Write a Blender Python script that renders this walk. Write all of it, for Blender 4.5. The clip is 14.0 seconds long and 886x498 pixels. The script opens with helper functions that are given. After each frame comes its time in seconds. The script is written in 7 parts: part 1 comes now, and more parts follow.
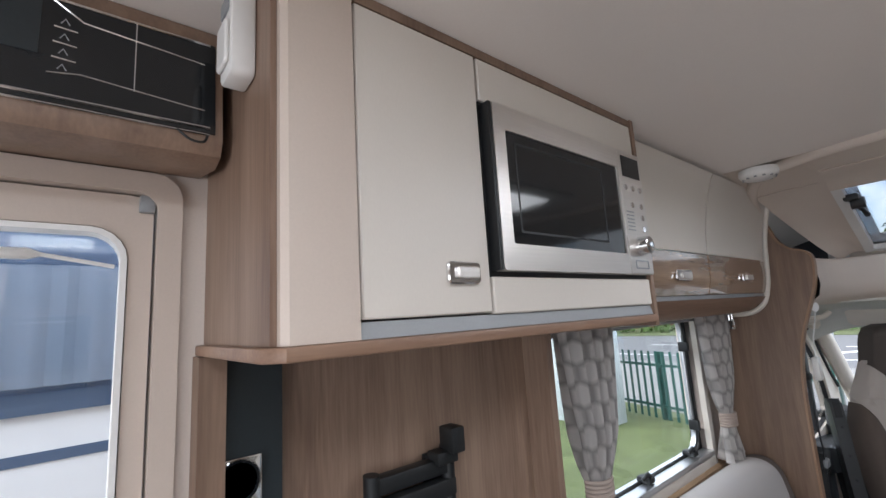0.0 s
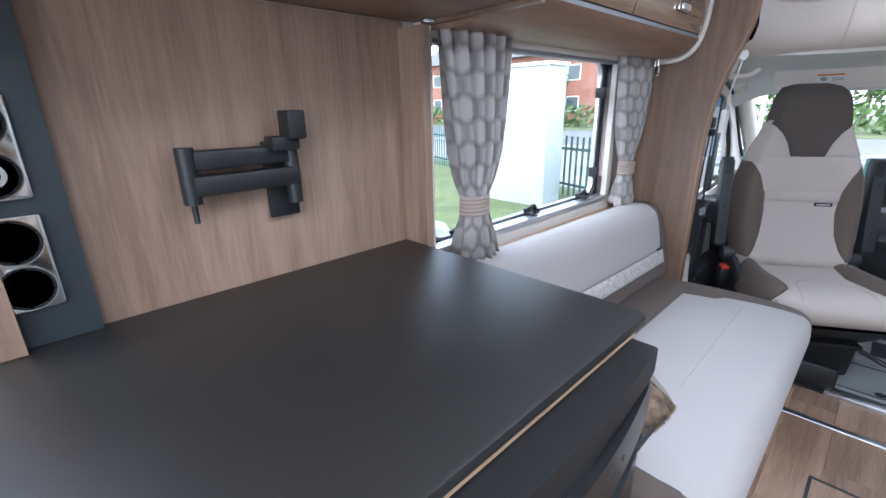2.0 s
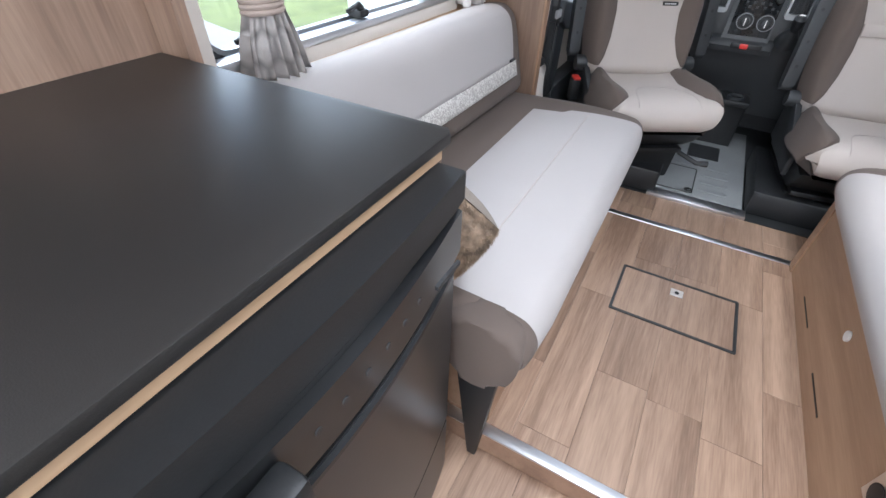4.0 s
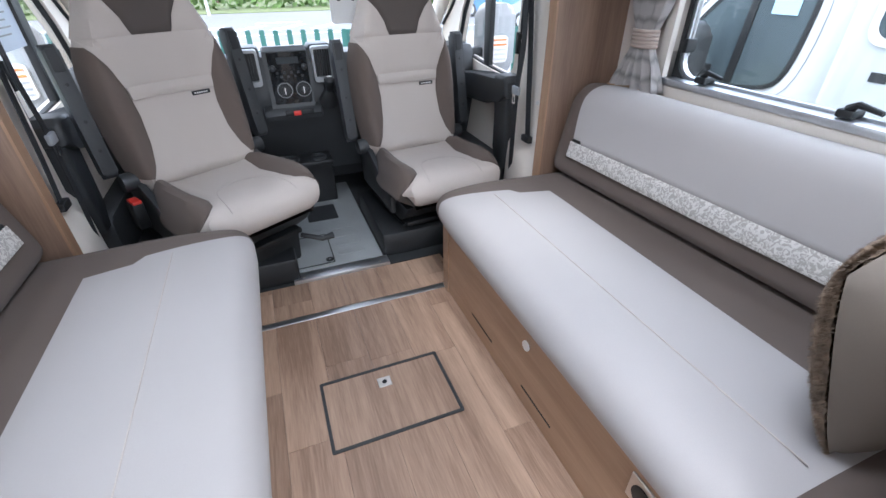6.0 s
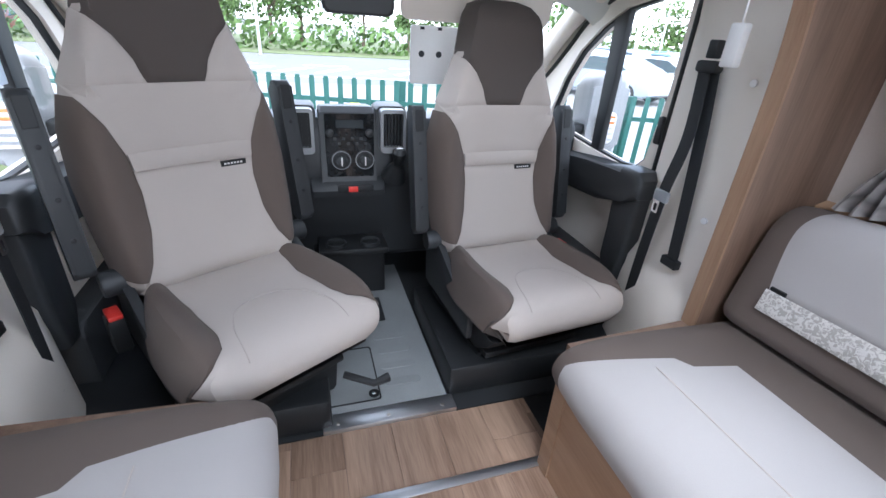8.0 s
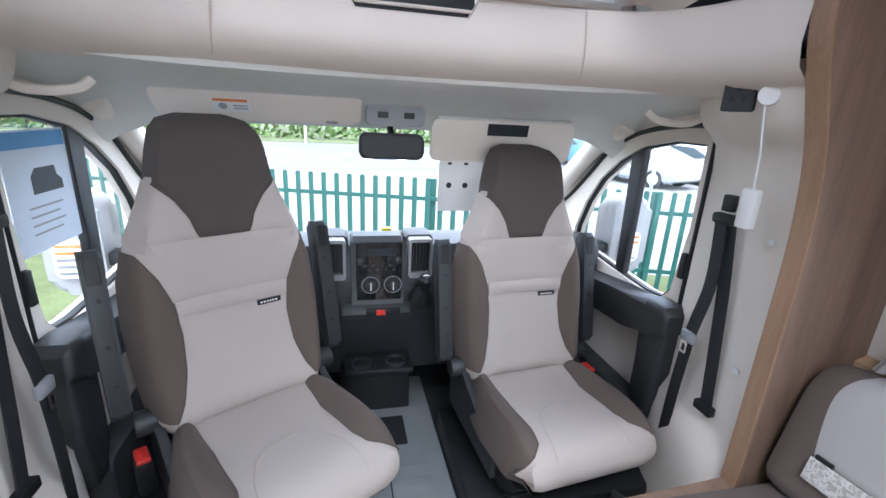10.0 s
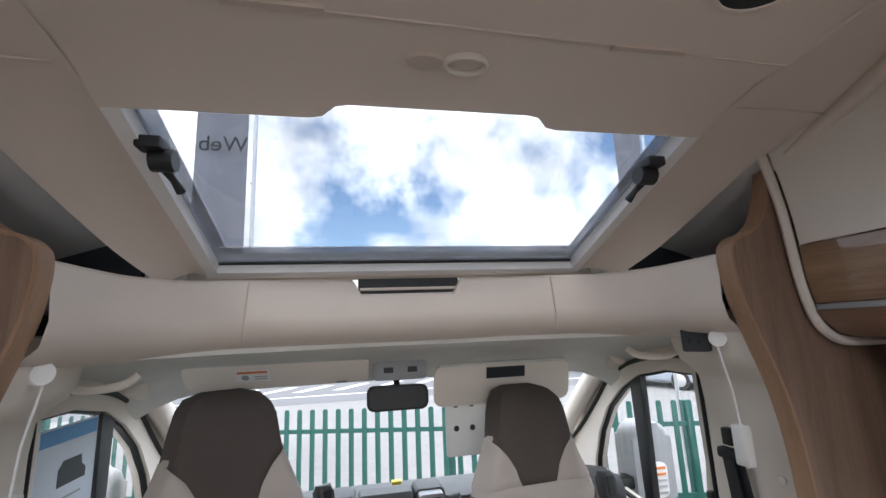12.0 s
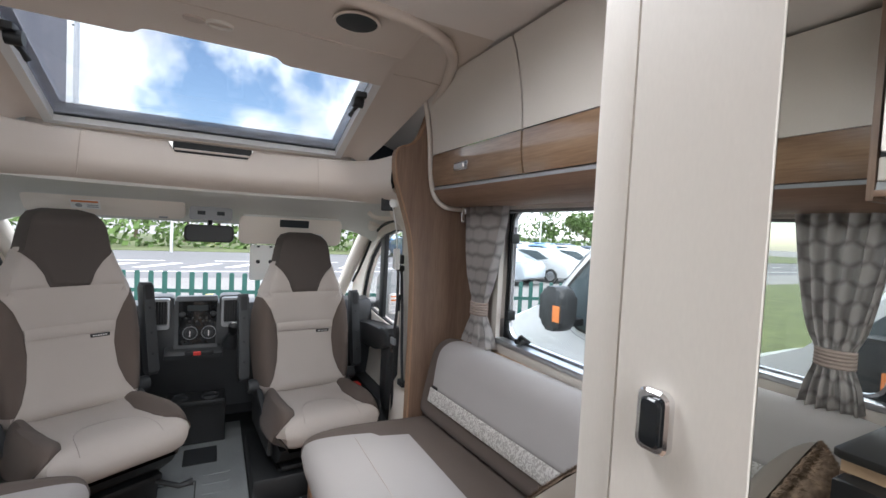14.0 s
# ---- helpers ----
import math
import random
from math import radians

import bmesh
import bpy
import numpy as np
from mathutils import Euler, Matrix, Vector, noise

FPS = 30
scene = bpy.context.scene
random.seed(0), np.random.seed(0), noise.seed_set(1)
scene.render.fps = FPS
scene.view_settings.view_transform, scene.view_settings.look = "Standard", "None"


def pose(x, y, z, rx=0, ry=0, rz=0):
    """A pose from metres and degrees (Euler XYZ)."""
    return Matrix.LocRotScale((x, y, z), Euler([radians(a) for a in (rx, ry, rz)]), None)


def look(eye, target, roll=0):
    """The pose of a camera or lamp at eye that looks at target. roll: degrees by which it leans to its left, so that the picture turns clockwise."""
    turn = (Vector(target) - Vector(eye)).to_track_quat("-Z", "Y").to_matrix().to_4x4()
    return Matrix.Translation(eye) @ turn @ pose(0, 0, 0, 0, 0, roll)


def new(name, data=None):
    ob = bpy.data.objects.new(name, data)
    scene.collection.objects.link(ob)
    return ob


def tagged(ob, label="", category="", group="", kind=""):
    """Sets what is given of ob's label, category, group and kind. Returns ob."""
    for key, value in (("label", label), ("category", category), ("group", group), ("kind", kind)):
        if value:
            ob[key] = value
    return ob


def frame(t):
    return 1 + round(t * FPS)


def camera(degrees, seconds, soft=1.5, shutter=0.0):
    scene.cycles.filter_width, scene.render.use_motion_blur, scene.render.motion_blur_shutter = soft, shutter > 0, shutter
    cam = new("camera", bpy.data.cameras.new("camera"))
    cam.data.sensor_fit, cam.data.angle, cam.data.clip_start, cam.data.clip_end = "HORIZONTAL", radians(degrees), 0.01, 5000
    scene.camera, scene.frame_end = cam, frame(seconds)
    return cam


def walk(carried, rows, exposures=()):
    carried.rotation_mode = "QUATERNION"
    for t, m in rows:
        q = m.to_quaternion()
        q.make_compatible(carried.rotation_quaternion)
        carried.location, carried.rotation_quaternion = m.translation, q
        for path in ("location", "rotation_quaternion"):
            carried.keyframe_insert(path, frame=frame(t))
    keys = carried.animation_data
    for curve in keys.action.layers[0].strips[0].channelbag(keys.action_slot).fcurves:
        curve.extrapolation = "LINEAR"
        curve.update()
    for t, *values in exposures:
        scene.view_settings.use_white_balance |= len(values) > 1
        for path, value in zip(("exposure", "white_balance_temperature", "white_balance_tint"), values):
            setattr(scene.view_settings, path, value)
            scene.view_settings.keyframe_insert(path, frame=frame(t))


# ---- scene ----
cam = camera(91.2, 14.0)
PATH = [
    (0, (-0.29, 0.084, 1.445), (-1.809, 1.347, 1.757), -3.5),
    (0.5, (-0.276, 0.19, 1.458), (-1.707, 1.553, 1.763), -3.9),
    (1, (-0.254, 0.261, 1.446), (-1.66, 1.666, 1.662), -4.1),
    (1.5, (-0.247, 0.307, 1.393), (-1.67, 1.702, 1.212), -2.3),
    (2, (-0.238, 0.307, 1.222), (-1.596, 1.633, 0.594), -1.0),
    (2.2, (-0.213, 0.31, 1.181), (-1.532, 1.558, 0.343), -0.4),
    (4.3, (-0.212, 0.593, 1.137), (-0.794, 2.004, -0.157), 0.8),
    (4.5, (-0.223, 0.649, 1.137), (-0.658, 2.116, -0.151), -0.6),
    (5, (-0.246, 0.753, 1.151), (-0.259, 2.275, -0.147), -2.7),
    (5.5, (-0.223, 0.809, 1.142), (0.164, 2.349, -0.074), -1.4),
    (6, (-0.169, 0.953, 1.143), (0.441, 2.526, 0.068), -0.5),
    (6.5, (-0.116, 1.159, 1.148), (0.488, 2.815, 0.202), 0.2),
    (7, (-0.14, 1.339, 1.133), (0.435, 3.016, 0.208), 2.8),
    (7.2, (-0.188, 1.434, 1.069), (0.401, 3.128, 0.185), 3.4),
    (9.3, (-0.217, 1.683, 1.268), (0.262, 3.386, 0.334), 5.4),
    (9.5, (-0.186, 1.665, 1.273), (0.249, 3.416, 0.411), 4.3),
    (10, (-0.191, 1.659, 1.317), (0.263, 3.516, 0.73), 2.9),
    (10.5, (-0.191, 1.66, 1.374), (0.305, 3.583, 1.136), 1.9),
    (11, (-0.185, 1.658, 1.417), (0.315, 3.591, 1.525), 0.8),
    (11.5, (-0.189, 1.63, 1.443), (0.289, 3.543, 1.775), -0.7),
    (12, (-0.158, 1.522, 1.438), (0.231, 3.447, 1.818), -2.5),
    (12.5, (-0.087, 1.292, 1.352), (0.169, 3.252, 1.657), -1.9),
    (13, (-0.056, 1.076, 1.325), (0.343, 3.029, 1.481), -0.2),
    (13.5, (-0.008, 0.859, 1.296), (0.733, 2.717, 1.298), 2.1),
    (14, (0.021, 0.624, 1.276), (0.952, 2.393, 1.195), 2.9),
]
EXPOSURE = [(0, 1.95, 6050, 10), (1.2, 2.25, 5900, 10), (2.2, 2.8, 5400, 10), (4.5, 3.0, 5900, 10), (5.5, 2.9, 5750, 10), (7, 2.8, 5600, 10), (9.5, 3.0, 5550, 10), (11, 2.8, 5800, 10), (11.5, 2.75, 5950, 10), (12, 2.15, 6150, 10), (12.5, 2.1, 6200, 10), (13.5, 2.3, 6100, 10), (14, 2.25, 6200, 10)]
walk(cam, [(t, look(eye, target, roll)) for t, eye, target, roll in PATH], EXPOSURE)

# ---- world, sun, exposure ----
world = bpy.data.worlds.new("sky")
scene.world = world
world.use_nodes = True
wn, wl = world.node_tree.nodes, world.node_tree.links
bg = wn["Background"]
skyt = wn.new("ShaderNodeTexSky")
skyt.sky_type, skyt.sun_disc = 'NISHITA', False
skyt.sun_elevation, skyt.sun_rotation = radians(50), radians(200)
wc = wn.new("ShaderNodeTexCoord")
wnoise = wn.new("ShaderNodeTexNoise")
wnoise.inputs["Scale"].default_value, wnoise.inputs["Detail"].default_value, wnoise.inputs["Roughness"].default_value = 2.6, 9, 0.58
wramp = wn.new("ShaderNodeValToRGB")
wramp.color_ramp.elements[0].position, wramp.color_ramp.elements[1].position = 0.40, 0.52
wmix = wn.new("ShaderNodeMix")
wmix.data_type = 'RGBA'
wshade, wsn = wn.new("ShaderNodeValToRGB"), wn.new("ShaderNodeTexNoise")
wsn.inputs["Scale"].default_value, wsn.inputs["Detail"].default_value = 4.5, 5
wshade.color_ramp.elements[0].position, wshade.color_ramp.elements[1].position = 0.35, 0.62
wshade.color_ramp.elements[0].color, wshade.color_ramp.elements[1].color = (3.6, 3.65, 3.75, 1), (9.0, 9.0, 9.0, 1)
wl.new(wc.outputs["Generated"], wsn.inputs["Vector"])
wl.new(wsn.outputs["Fac"], wshade.inputs["Fac"])
wl.new(wshade.outputs["Color"], wmix.inputs[7])
wl.new(wc.outputs["Generated"], wnoise.inputs["Vector"])
wl.new(wnoise.outputs["Fac"], wramp.inputs["Fac"])
wl.new(wramp.outputs["Color"], wmix.inputs[0])
wdim = wn.new("ShaderNodeVectorMath")
wdim.operation = 'SCALE'
wdim.inputs["Scale"].default_value = 0.75
wl.new(skyt.outputs["Color"], wdim.inputs[0])
wl.new(wdim.outputs[0], wmix.inputs[6])
wl.new(wmix.outputs[2], bg.inputs["Color"])
bg.inputs["Strength"].default_value = 0.15
sun = new("sun", bpy.data.lights.new("sun", 'SUN'))
sun.data.energy, sun.data.angle, sun.data.color = 0.6, radians(25), (1, 0.95, 0.88)
sun.matrix_world = look((-3, -8, 13), (0, 0, 0))


def fill_lamp(name, eye, target, wide, high, watts):
    """An added area lamp at an opening, filling in for the sky's light."""
    d = bpy.data.lights.new(name, 'AREA')
    d.shape, d.size, d.size_y, d.energy, d.color = 'RECTANGLE', wide, high, watts, (0.965, 0.98, 1.0)
    ob = new(name, d)
    ob.matrix_world = look(eye, target)


# added fill from behind; the rear opening it stands in is unseen
fill_lamp("rear_fill", (0, -1.19, 1.15), (0, 1, 1.15), 1.5, 0.75, 3.2)
# added boost to the daylight above the roof light's dome
fill_lamp("lounge_roof_fill", (0.11, 1.275, 1.968), (0.11, 1.276, 0), 0.58, 0.40, 2.6)
# added fill for the kitchen, in an unseen opening over the galley
fill_lamp("galley_fill", (0.05, -0.15, 1.90), (0.05, -0.149, 0), 0.5, 0.5, 2.0)


# ---- materials ----
def mat(name, col, rough=0.5, metal=0.0, scale=40.0, vary=0.06, bump=0.05, coat=0.0, stretch=(1, 1, 1), big=3.0, sheen=0.0):
    """A surface with colour varied at two scales and a fine relief."""
    m = bpy.data.materials.new(name)
    m.use_nodes = True
    n, l = m.node_tree.nodes, m.node_tree.links
    b = n["Principled BSDF"]
    b.inputs["Roughness"].default_value, b.inputs["Metallic"].default_value = rough, metal
    b.inputs["Coat Weight"].default_value = coat
    b.inputs["Sheen Weight"].default_value = sheen
    tc = n.new("ShaderNodeTexCoord")
    mp = n.new("ShaderNodeMapping")
    mp.inputs["Scale"].default_value = stretch
    l.new(tc.outputs["Object"], mp.inputs["Vector"])
    a, c = n.new("ShaderNodeTexNoise"), n.new("ShaderNodeTexNoise")
    a.inputs["Scale"].default_value, a.inputs["Detail"].default_value = scale, 6
    c.inputs["Scale"].default_value, c.inputs["Detail"].default_value = big, 3
    l.new(mp.outputs["Vector"], a.inputs["Vector"])
    l.new(tc.outputs["Object"], c.inputs["Vector"])
    add = n.new("ShaderNodeMath")
    add.operation = 'ADD'
    l.new(a.outputs["Fac"], add.inputs[0])
    l.new(c.outputs["Fac"], add.inputs[1])
    r = n.new("ShaderNodeValToRGB")
    r.color_ramp.elements[0].position, r.color_ramp.elements[1].position = 0.35, 0.68
    half = n.new("ShaderNodeMath")
    half.operation = 'MULTIPLY'
    half.inputs[1].default_value = 0.5
    l.new(add.outputs[0], half.inputs[0])
    l.new(half.outputs[0], r.inputs["Fac"])
    r.color_ramp.elements[0].color = (*[v * (1 - vary) for v in col], 1)
    r.color_ramp.elements[1].color = (*[min(1, v * (1 + vary)) for v in col], 1)
    l.new(r.outputs["Color"], b.inputs["Base Color"])
    if bump:
        bp = n.new("ShaderNodeBump")
        bp.inputs["Strength"].default_value, bp.inputs["Distance"].default_value = bump, 0.002
        l.new(a.outputs["Fac"], bp.inputs["Height"])
        l.new(bp.outputs["Normal"], b.inputs["Normal"])
    return m


def wood(name, dark, light, along='Z', rough=0.45, coat=0.0, grain=26.0, plank=False):
    """Wood with grain drawn out along one axis."""
    m = bpy.data.materials.new(name)
    m.use_nodes = True
    n, l = m.node_tree.nodes, m.node_tree.links
    b = n["Principled BSDF"]
    b.inputs["Roughness"].default_value, b.inputs["Coat Weight"].default_value = rough, coat
    b.inputs["Coat Roughness"].default_value = 0.04
    tc, mp = n.new("ShaderNodeTexCoord"), n.new("ShaderNodeMapping")
    k = {'X': (0.06, 1, 1), 'Y': (1, 0.06, 1), 'Z': (1, 1, 0.06)}[along]
    mp.inputs["Scale"].default_value = k
    l.new(tc.outputs["Object"], mp.inputs["Vector"])
    if plank:
        oi = n.new("ShaderNodeObjectInfo")
        mul = n.new("ShaderNodeVectorMath")
        mul.operation = 'SCALE'
        mul.inputs[0].default_value = (7, 3, 5)
        l.new(oi.outputs["Random"], mul.inputs["Scale"])
        l.new(mul.outputs[0], mp.inputs["Location"])
    a, c = n.new("ShaderNodeTexNoise"), n.new("ShaderNodeTexNoise")
    a.inputs["Scale"].default_value, a.inputs["Detail"].default_value, a.inputs["Distortion"].default_value = grain, 8, 0.6
    c.inputs["Scale"].default_value, c.inputs["Detail"].default_value = grain * 8, 4
    w = n.new("ShaderNodeTexNoise")
    w.inputs["Scale"].default_value, w.inputs["Detail"].default_value = grain * 0.3, 2
    for q in (a, c, w):
        l.new(mp.outputs["Vector"], q.inputs["Vector"])
    s1, s2 = n.new("ShaderNodeMath"), n.new("ShaderNodeMath")
    s1.operation = s2.operation = 'MULTIPLY_ADD'
    s1.inputs[1].default_value, s2.inputs[1].default_value = 0.3, 0.5
    l.new(c.outputs["Fac"], s1.inputs[0])
    l.new(w.outputs["Fac"], s2.inputs[0])
    l.new(s2.outputs[0], s1.inputs[2])
    s2.inputs[2].default_value = -0.15
    s3 = n.new("ShaderNodeMath")
    s3.operation = 'MULTIPLY_ADD'
    s3.inputs[1].default_value = 0.5
    l.new(a.outputs["Fac"], s3.inputs[0])
    l.new(s1.outputs[0], s3.inputs[2])
    r = n.new("ShaderNodeValToRGB")
    r.color_ramp.elements[0].position, r.color_ramp.elements[1].position = 0.36, 0.66
    r.color_ramp.elements[0].color, r.color_ramp.elements[1].color = (*dark, 1), (*light, 1)
    l.new(s3.outputs[0], r.inputs["Fac"])
    out = r.outputs["Color"]
    if plank:
        hv = n.new("ShaderNodeHueSaturation")
        mr = n.new("ShaderNodeMapRange")
        mr.inputs["To Min"].default_value, mr.inputs["To Max"].default_value = 0.88, 1.10
        l.new(oi.outputs["Random"], mr.inputs["Value"])
        l.new(mr.outputs[0], hv.inputs["Value"])
        l.new(out, hv.inputs["Color"])
        out = hv.outputs["Color"]
    l.new(out, b.inputs["Base Color"])
    bp = n.new("ShaderNodeBump")
    bp.inputs["Strength"].default_value, bp.inputs["Distance"].default_value = 0.12, 0.001
    l.new(s3.outputs[0], bp.inputs["Height"])
    if not coat:
        l.new(bp.outputs["Normal"], b.inputs["Normal"])
    return m


def glassy(name, tint=(1, 1, 1), solid=0.0, rough=0.0):
    """A thin pane: mostly clear, with a mirror's sheen at low angles; solid: how far it is filled with its tint."""
    m = bpy.data.materials.new(name)
    m.use_nodes = True
    n, l = m.node_tree.nodes, m.node_tree.links
    out = n["Material Output"]
    n.remove(n["Principled BSDF"])
    tr, gl, df, fr = n.new("ShaderNodeBsdfTransparent"), n.new("ShaderNodeBsdfGlossy"), n.new("ShaderNodeBsdfDiffuse"), n.new("ShaderNodeLayerWeight")
    tr.inputs["Color"].default_value = (*tint, 1)
    df.inputs["Color"].default_value = (*tint, 1)
    gl.inputs["Roughness"].default_value = rough
    fr.inputs["Blend"].default_value = 0.5
    pw = n.new("ShaderNodeMath")
    pw.operation = 'POWER'
    pw.inputs[1].default_value = 4.0
    l.new(fr.outputs["Facing"], pw.inputs[0])
    sc = n.new("ShaderNodeMath")
    sc.operation = 'MULTIPLY_ADD'
    sc.inputs[1].default_value, sc.inputs[2].default_value = 0.45, 0.03
    l.new(pw.outputs[0], sc.inputs[0])
    m1, m2 = n.new("ShaderNodeMixShader"), n.new("ShaderNodeMixShader")
    m1.inputs[0].default_value = solid
    l.new(tr.outputs[0], m1.inputs[1])
    l.new(df.outputs[0], m1.inputs[2])
    l.new(sc.outputs[0], m2.inputs[0])
    l.new(m1.outputs[0], m2.inputs[1])
    l.new(gl.outputs[0], m2.inputs[2])
    l.new(m2.outputs[0], out.inputs["Surface"])
    return m


def fabric(name, col, weave=900.0, vary=0.05, bump=0.25):
    return mat(name, col, 0.95, scale=weave, vary=vary, bump=bump, big=2.0, sheen=0.04)


CEIL = mat("ceiling_lining", (0.80, 0.745, 0.70), 0.8, scale=300, vary=0.02, bump=0.06)
CREAM = mat("cream_moulding", (0.66, 0.58, 0.51), 0.55, scale=350, vary=0.02, bump=0.05)
WALLV = mat("beige_wall_vinyl", (0.60, 0.53, 0.475), 0.7, scale=250, vary=0.04, bump=0.08)
DOORW = mat("cream_laminate", (0.66, 0.61, 0.55), 0.42, scale=420, vary=0.025, bump=0.05, stretch=(1, 1, 0.3))
STILE = mat("beige_laminate", (0.55, 0.465, 0.40), 0.5, scale=300, vary=0.03, bump=0.05)
GREYP = mat("grey_headliner", (0.66, 0.655, 0.615), 0.75, scale=400, vary=0.03, bump=0.1)
PILLAR = mat("pale_cab_trim", (0.78, 0.715, 0.635), 0.6, scale=400, vary=0.02, bump=0.06)
WOODP = wood("walnut_panel", (0.155, 0.096, 0.066), (0.262, 0.175, 0.123), 'Z')
WOODY = wood("walnut_rail", (0.19, 0.11, 0.072), (0.31, 0.195, 0.13), 'Y')
WOODG = wood("gloss_walnut", (0.18, 0.105, 0.06), (0.33, 0.21, 0.125), 'Y', 0.25, 1.0)
WOODL = wood("light_walnut", (0.165, 0.103, 0.072), (0.315, 0.215, 0.155), 'Z')
OAK = wood("oak_edge", (0.42, 0.27, 0.16), (0.55, 0.38, 0.24), 'Y')
BENCHW = wood("bench_base_wood", (0.30, 0.18, 0.11), (0.42, 0.275, 0.175), 'Y')
PLANK = wood("plank_vinyl", (0.215, 0.135, 0.09), (0.44, 0.30, 0.21), 'Y', 0.42, plank=True, grain=30)
PLANKX = wood("plank_vinyl_across", (0.205, 0.13, 0.085), (0.40, 0.275, 0.19), 'X', 0.42, plank=True, grain=30)
LIGHTF = fabric("pale_grey_cloth", (0.395, 0.37, 0.355))
SEATF = fabric("oatmeal_cloth", (0.45, 0.40, 0.36))
BROWNF = fabric("brown_cloth", (0.112, 0.086, 0.072))
HEADF = fabric("charcoal_brown_cloth", (0.078, 0.064, 0.056))
CUSHF = fabric("taupe_cushion_cloth", (0.20, 0.17, 0.14))
FURM = mat("brown_fur", (0.25, 0.18, 0.125), 0.95, scale=60, vary=0.6, bump=0.4, big=14)
BLACKP = mat("black_plastic", (0.010, 0.011, 0.012), 0.5, scale=300, vary=0.1, bump=0.1)
DARKP = mat("dark_grey_plastic", (0.030, 0.032, 0.034), 0.5, scale=400, vary=0.08, bump=0.12)
GLOSSB = mat("black_gloss", (0.012, 0.014, 0.016), 0.08, scale=50, vary=0.1, bump=0)
WORKT = mat("charcoal_worktop", (0.019, 0.018, 0.017), 0.42, scale=700, vary=0.2, bump=0.12)
SLATE = mat("slate_blue_panel", (0.016, 0.023, 0.027), 0.55, scale=200, vary=0.12, bump=0.06)
STEEL = mat("brushed_steel", (0.68, 0.645, 0.61), 0.42, 1.0, scale=260, vary=0.05, bump=0.06, stretch=(1, 0.02, 1))
CHROME = mat("chrome", (0.80, 0.80, 0.81), 0.12, 1.0, scale=20, vary=0.03, bump=0)
ALU = mat("aluminium", (0.62, 0.63, 0.65), 0.35, 1.0, scale=200, vary=0.06, bump=0.05, stretch=(0.05, 1, 1))
WHITEP = mat("white_plastic", (0.78, 0.77, 0.75), 0.4, scale=100, vary=0.02, bump=0)
GREYC = mat("grey_plastic", (0.30, 0.31, 0.32), 0.5, scale=300, vary=0.05, bump=0.05)
RUBBER = mat("grey_rubber_mat", (0.28, 0.295, 0.295), 0.6, scale=300, vary=0.1, bump=0.15, big=6)
RED = mat("red_plastic", (0.62, 0.04, 0.03), 0.35, vary=0.03, bump=0)
ORANGE = mat("amber_lens", (0.75, 0.25, 0.08), 0.2, vary=0.05, bump=0)
OVENB = mat("black_oven_enamel", (0.010, 0.0105, 0.011), 0.32, scale=120, vary=0.1, bump=0.02)
EDGEW = wood("warm_edge_strip", (0.25, 0.145, 0.085), (0.36, 0.225, 0.14), 'Z')
BELT = mat("seat_belt_webbing", (0.018, 0.019, 0.021), 0.75, scale=800, vary=0.2, bump=0.2)
MIRROR = mat("mirror_silver", (0.70, 0.71, 0.68), 0.01, 1.0, vary=0.0, bump=0)
PANE = glassy("clear_pane")
TINTED = glassy("smoked_acrylic", (0.93, 0.95, 0.95))
SKYPANE = glassy("grey_skylight_acrylic", (0.56, 0.57, 0.58))
MESHM = glassy("dotted_border", (0.52, 0.53, 0.56), 0.22)
NAVY = mat("navy_pocket_lining", (0.030, 0.036, 0.045), 0.8, scale=300, vary=0.05, bump=0.05)
MWGLASS = glassy("dark_oven_glass", (0.05, 0.055, 0.06), 0.35)


# ---- building helpers ----
def finish(bm, name, material, angle=38):
    bmesh.ops.recalc_face_normals(bm, faces=bm.faces)
    for f in bm.faces:
        f.smooth = True
    lim = radians(angle)
    for e in bm.edges:
        if len(e.link_faces) == 2 and e.calc_face_angle(0) > lim:
            e.smooth = False
    me = bpy.data.meshes.new(name)
    bm.to_mesh(me)
    bm.free()
    me.materials.append(material)
    return me


def part(name, bm, material, parent=None, label="", angle=38):
    ob = new(name, finish(bm, name, material, angle))
    if parent is not None:
        ob.parent = parent
    if label:
        ob["label"] = label
    return ob


def thing(name, label, category, at=(0, 0, 0), rz=0, group="", kind=""):
    ob = new(name)
    ob.empty_display_size = 0.05
    ob.matrix_basis = pose(*at, 0, 0, rz)
    return tagged(ob, label, category, group, kind)


def structure(name, bm, material, label, category, angle=38):
    return tagged(part(name, bm, material, None, "", angle), label, category, "", "structure")


def box(bm, x0, x1, y0, y1, z0, z1, bevel=0.0, seg=2):
    vs = [bm.verts.new((x, y, z)) for x in (x0, x1) for y in (y0, y1) for z in (z0, z1)]
    fs = [bm.faces.new([vs[i] for i in q]) for q in ((0, 1, 3, 2), (4, 6, 7, 5), (0, 4, 5, 1), (2, 3, 7, 6), (0, 2, 6, 4), (1, 5, 7, 3))]
    if bevel:
        es = list({e for f in fs for e in f.edges})
        bmesh.ops.bevel(bm, geom=es, offset=bevel, segments=seg, affect='EDGES', profile=0.5)
    return bm


def B(*a, **k):
    return box(bmesh.new(), *a, **k)


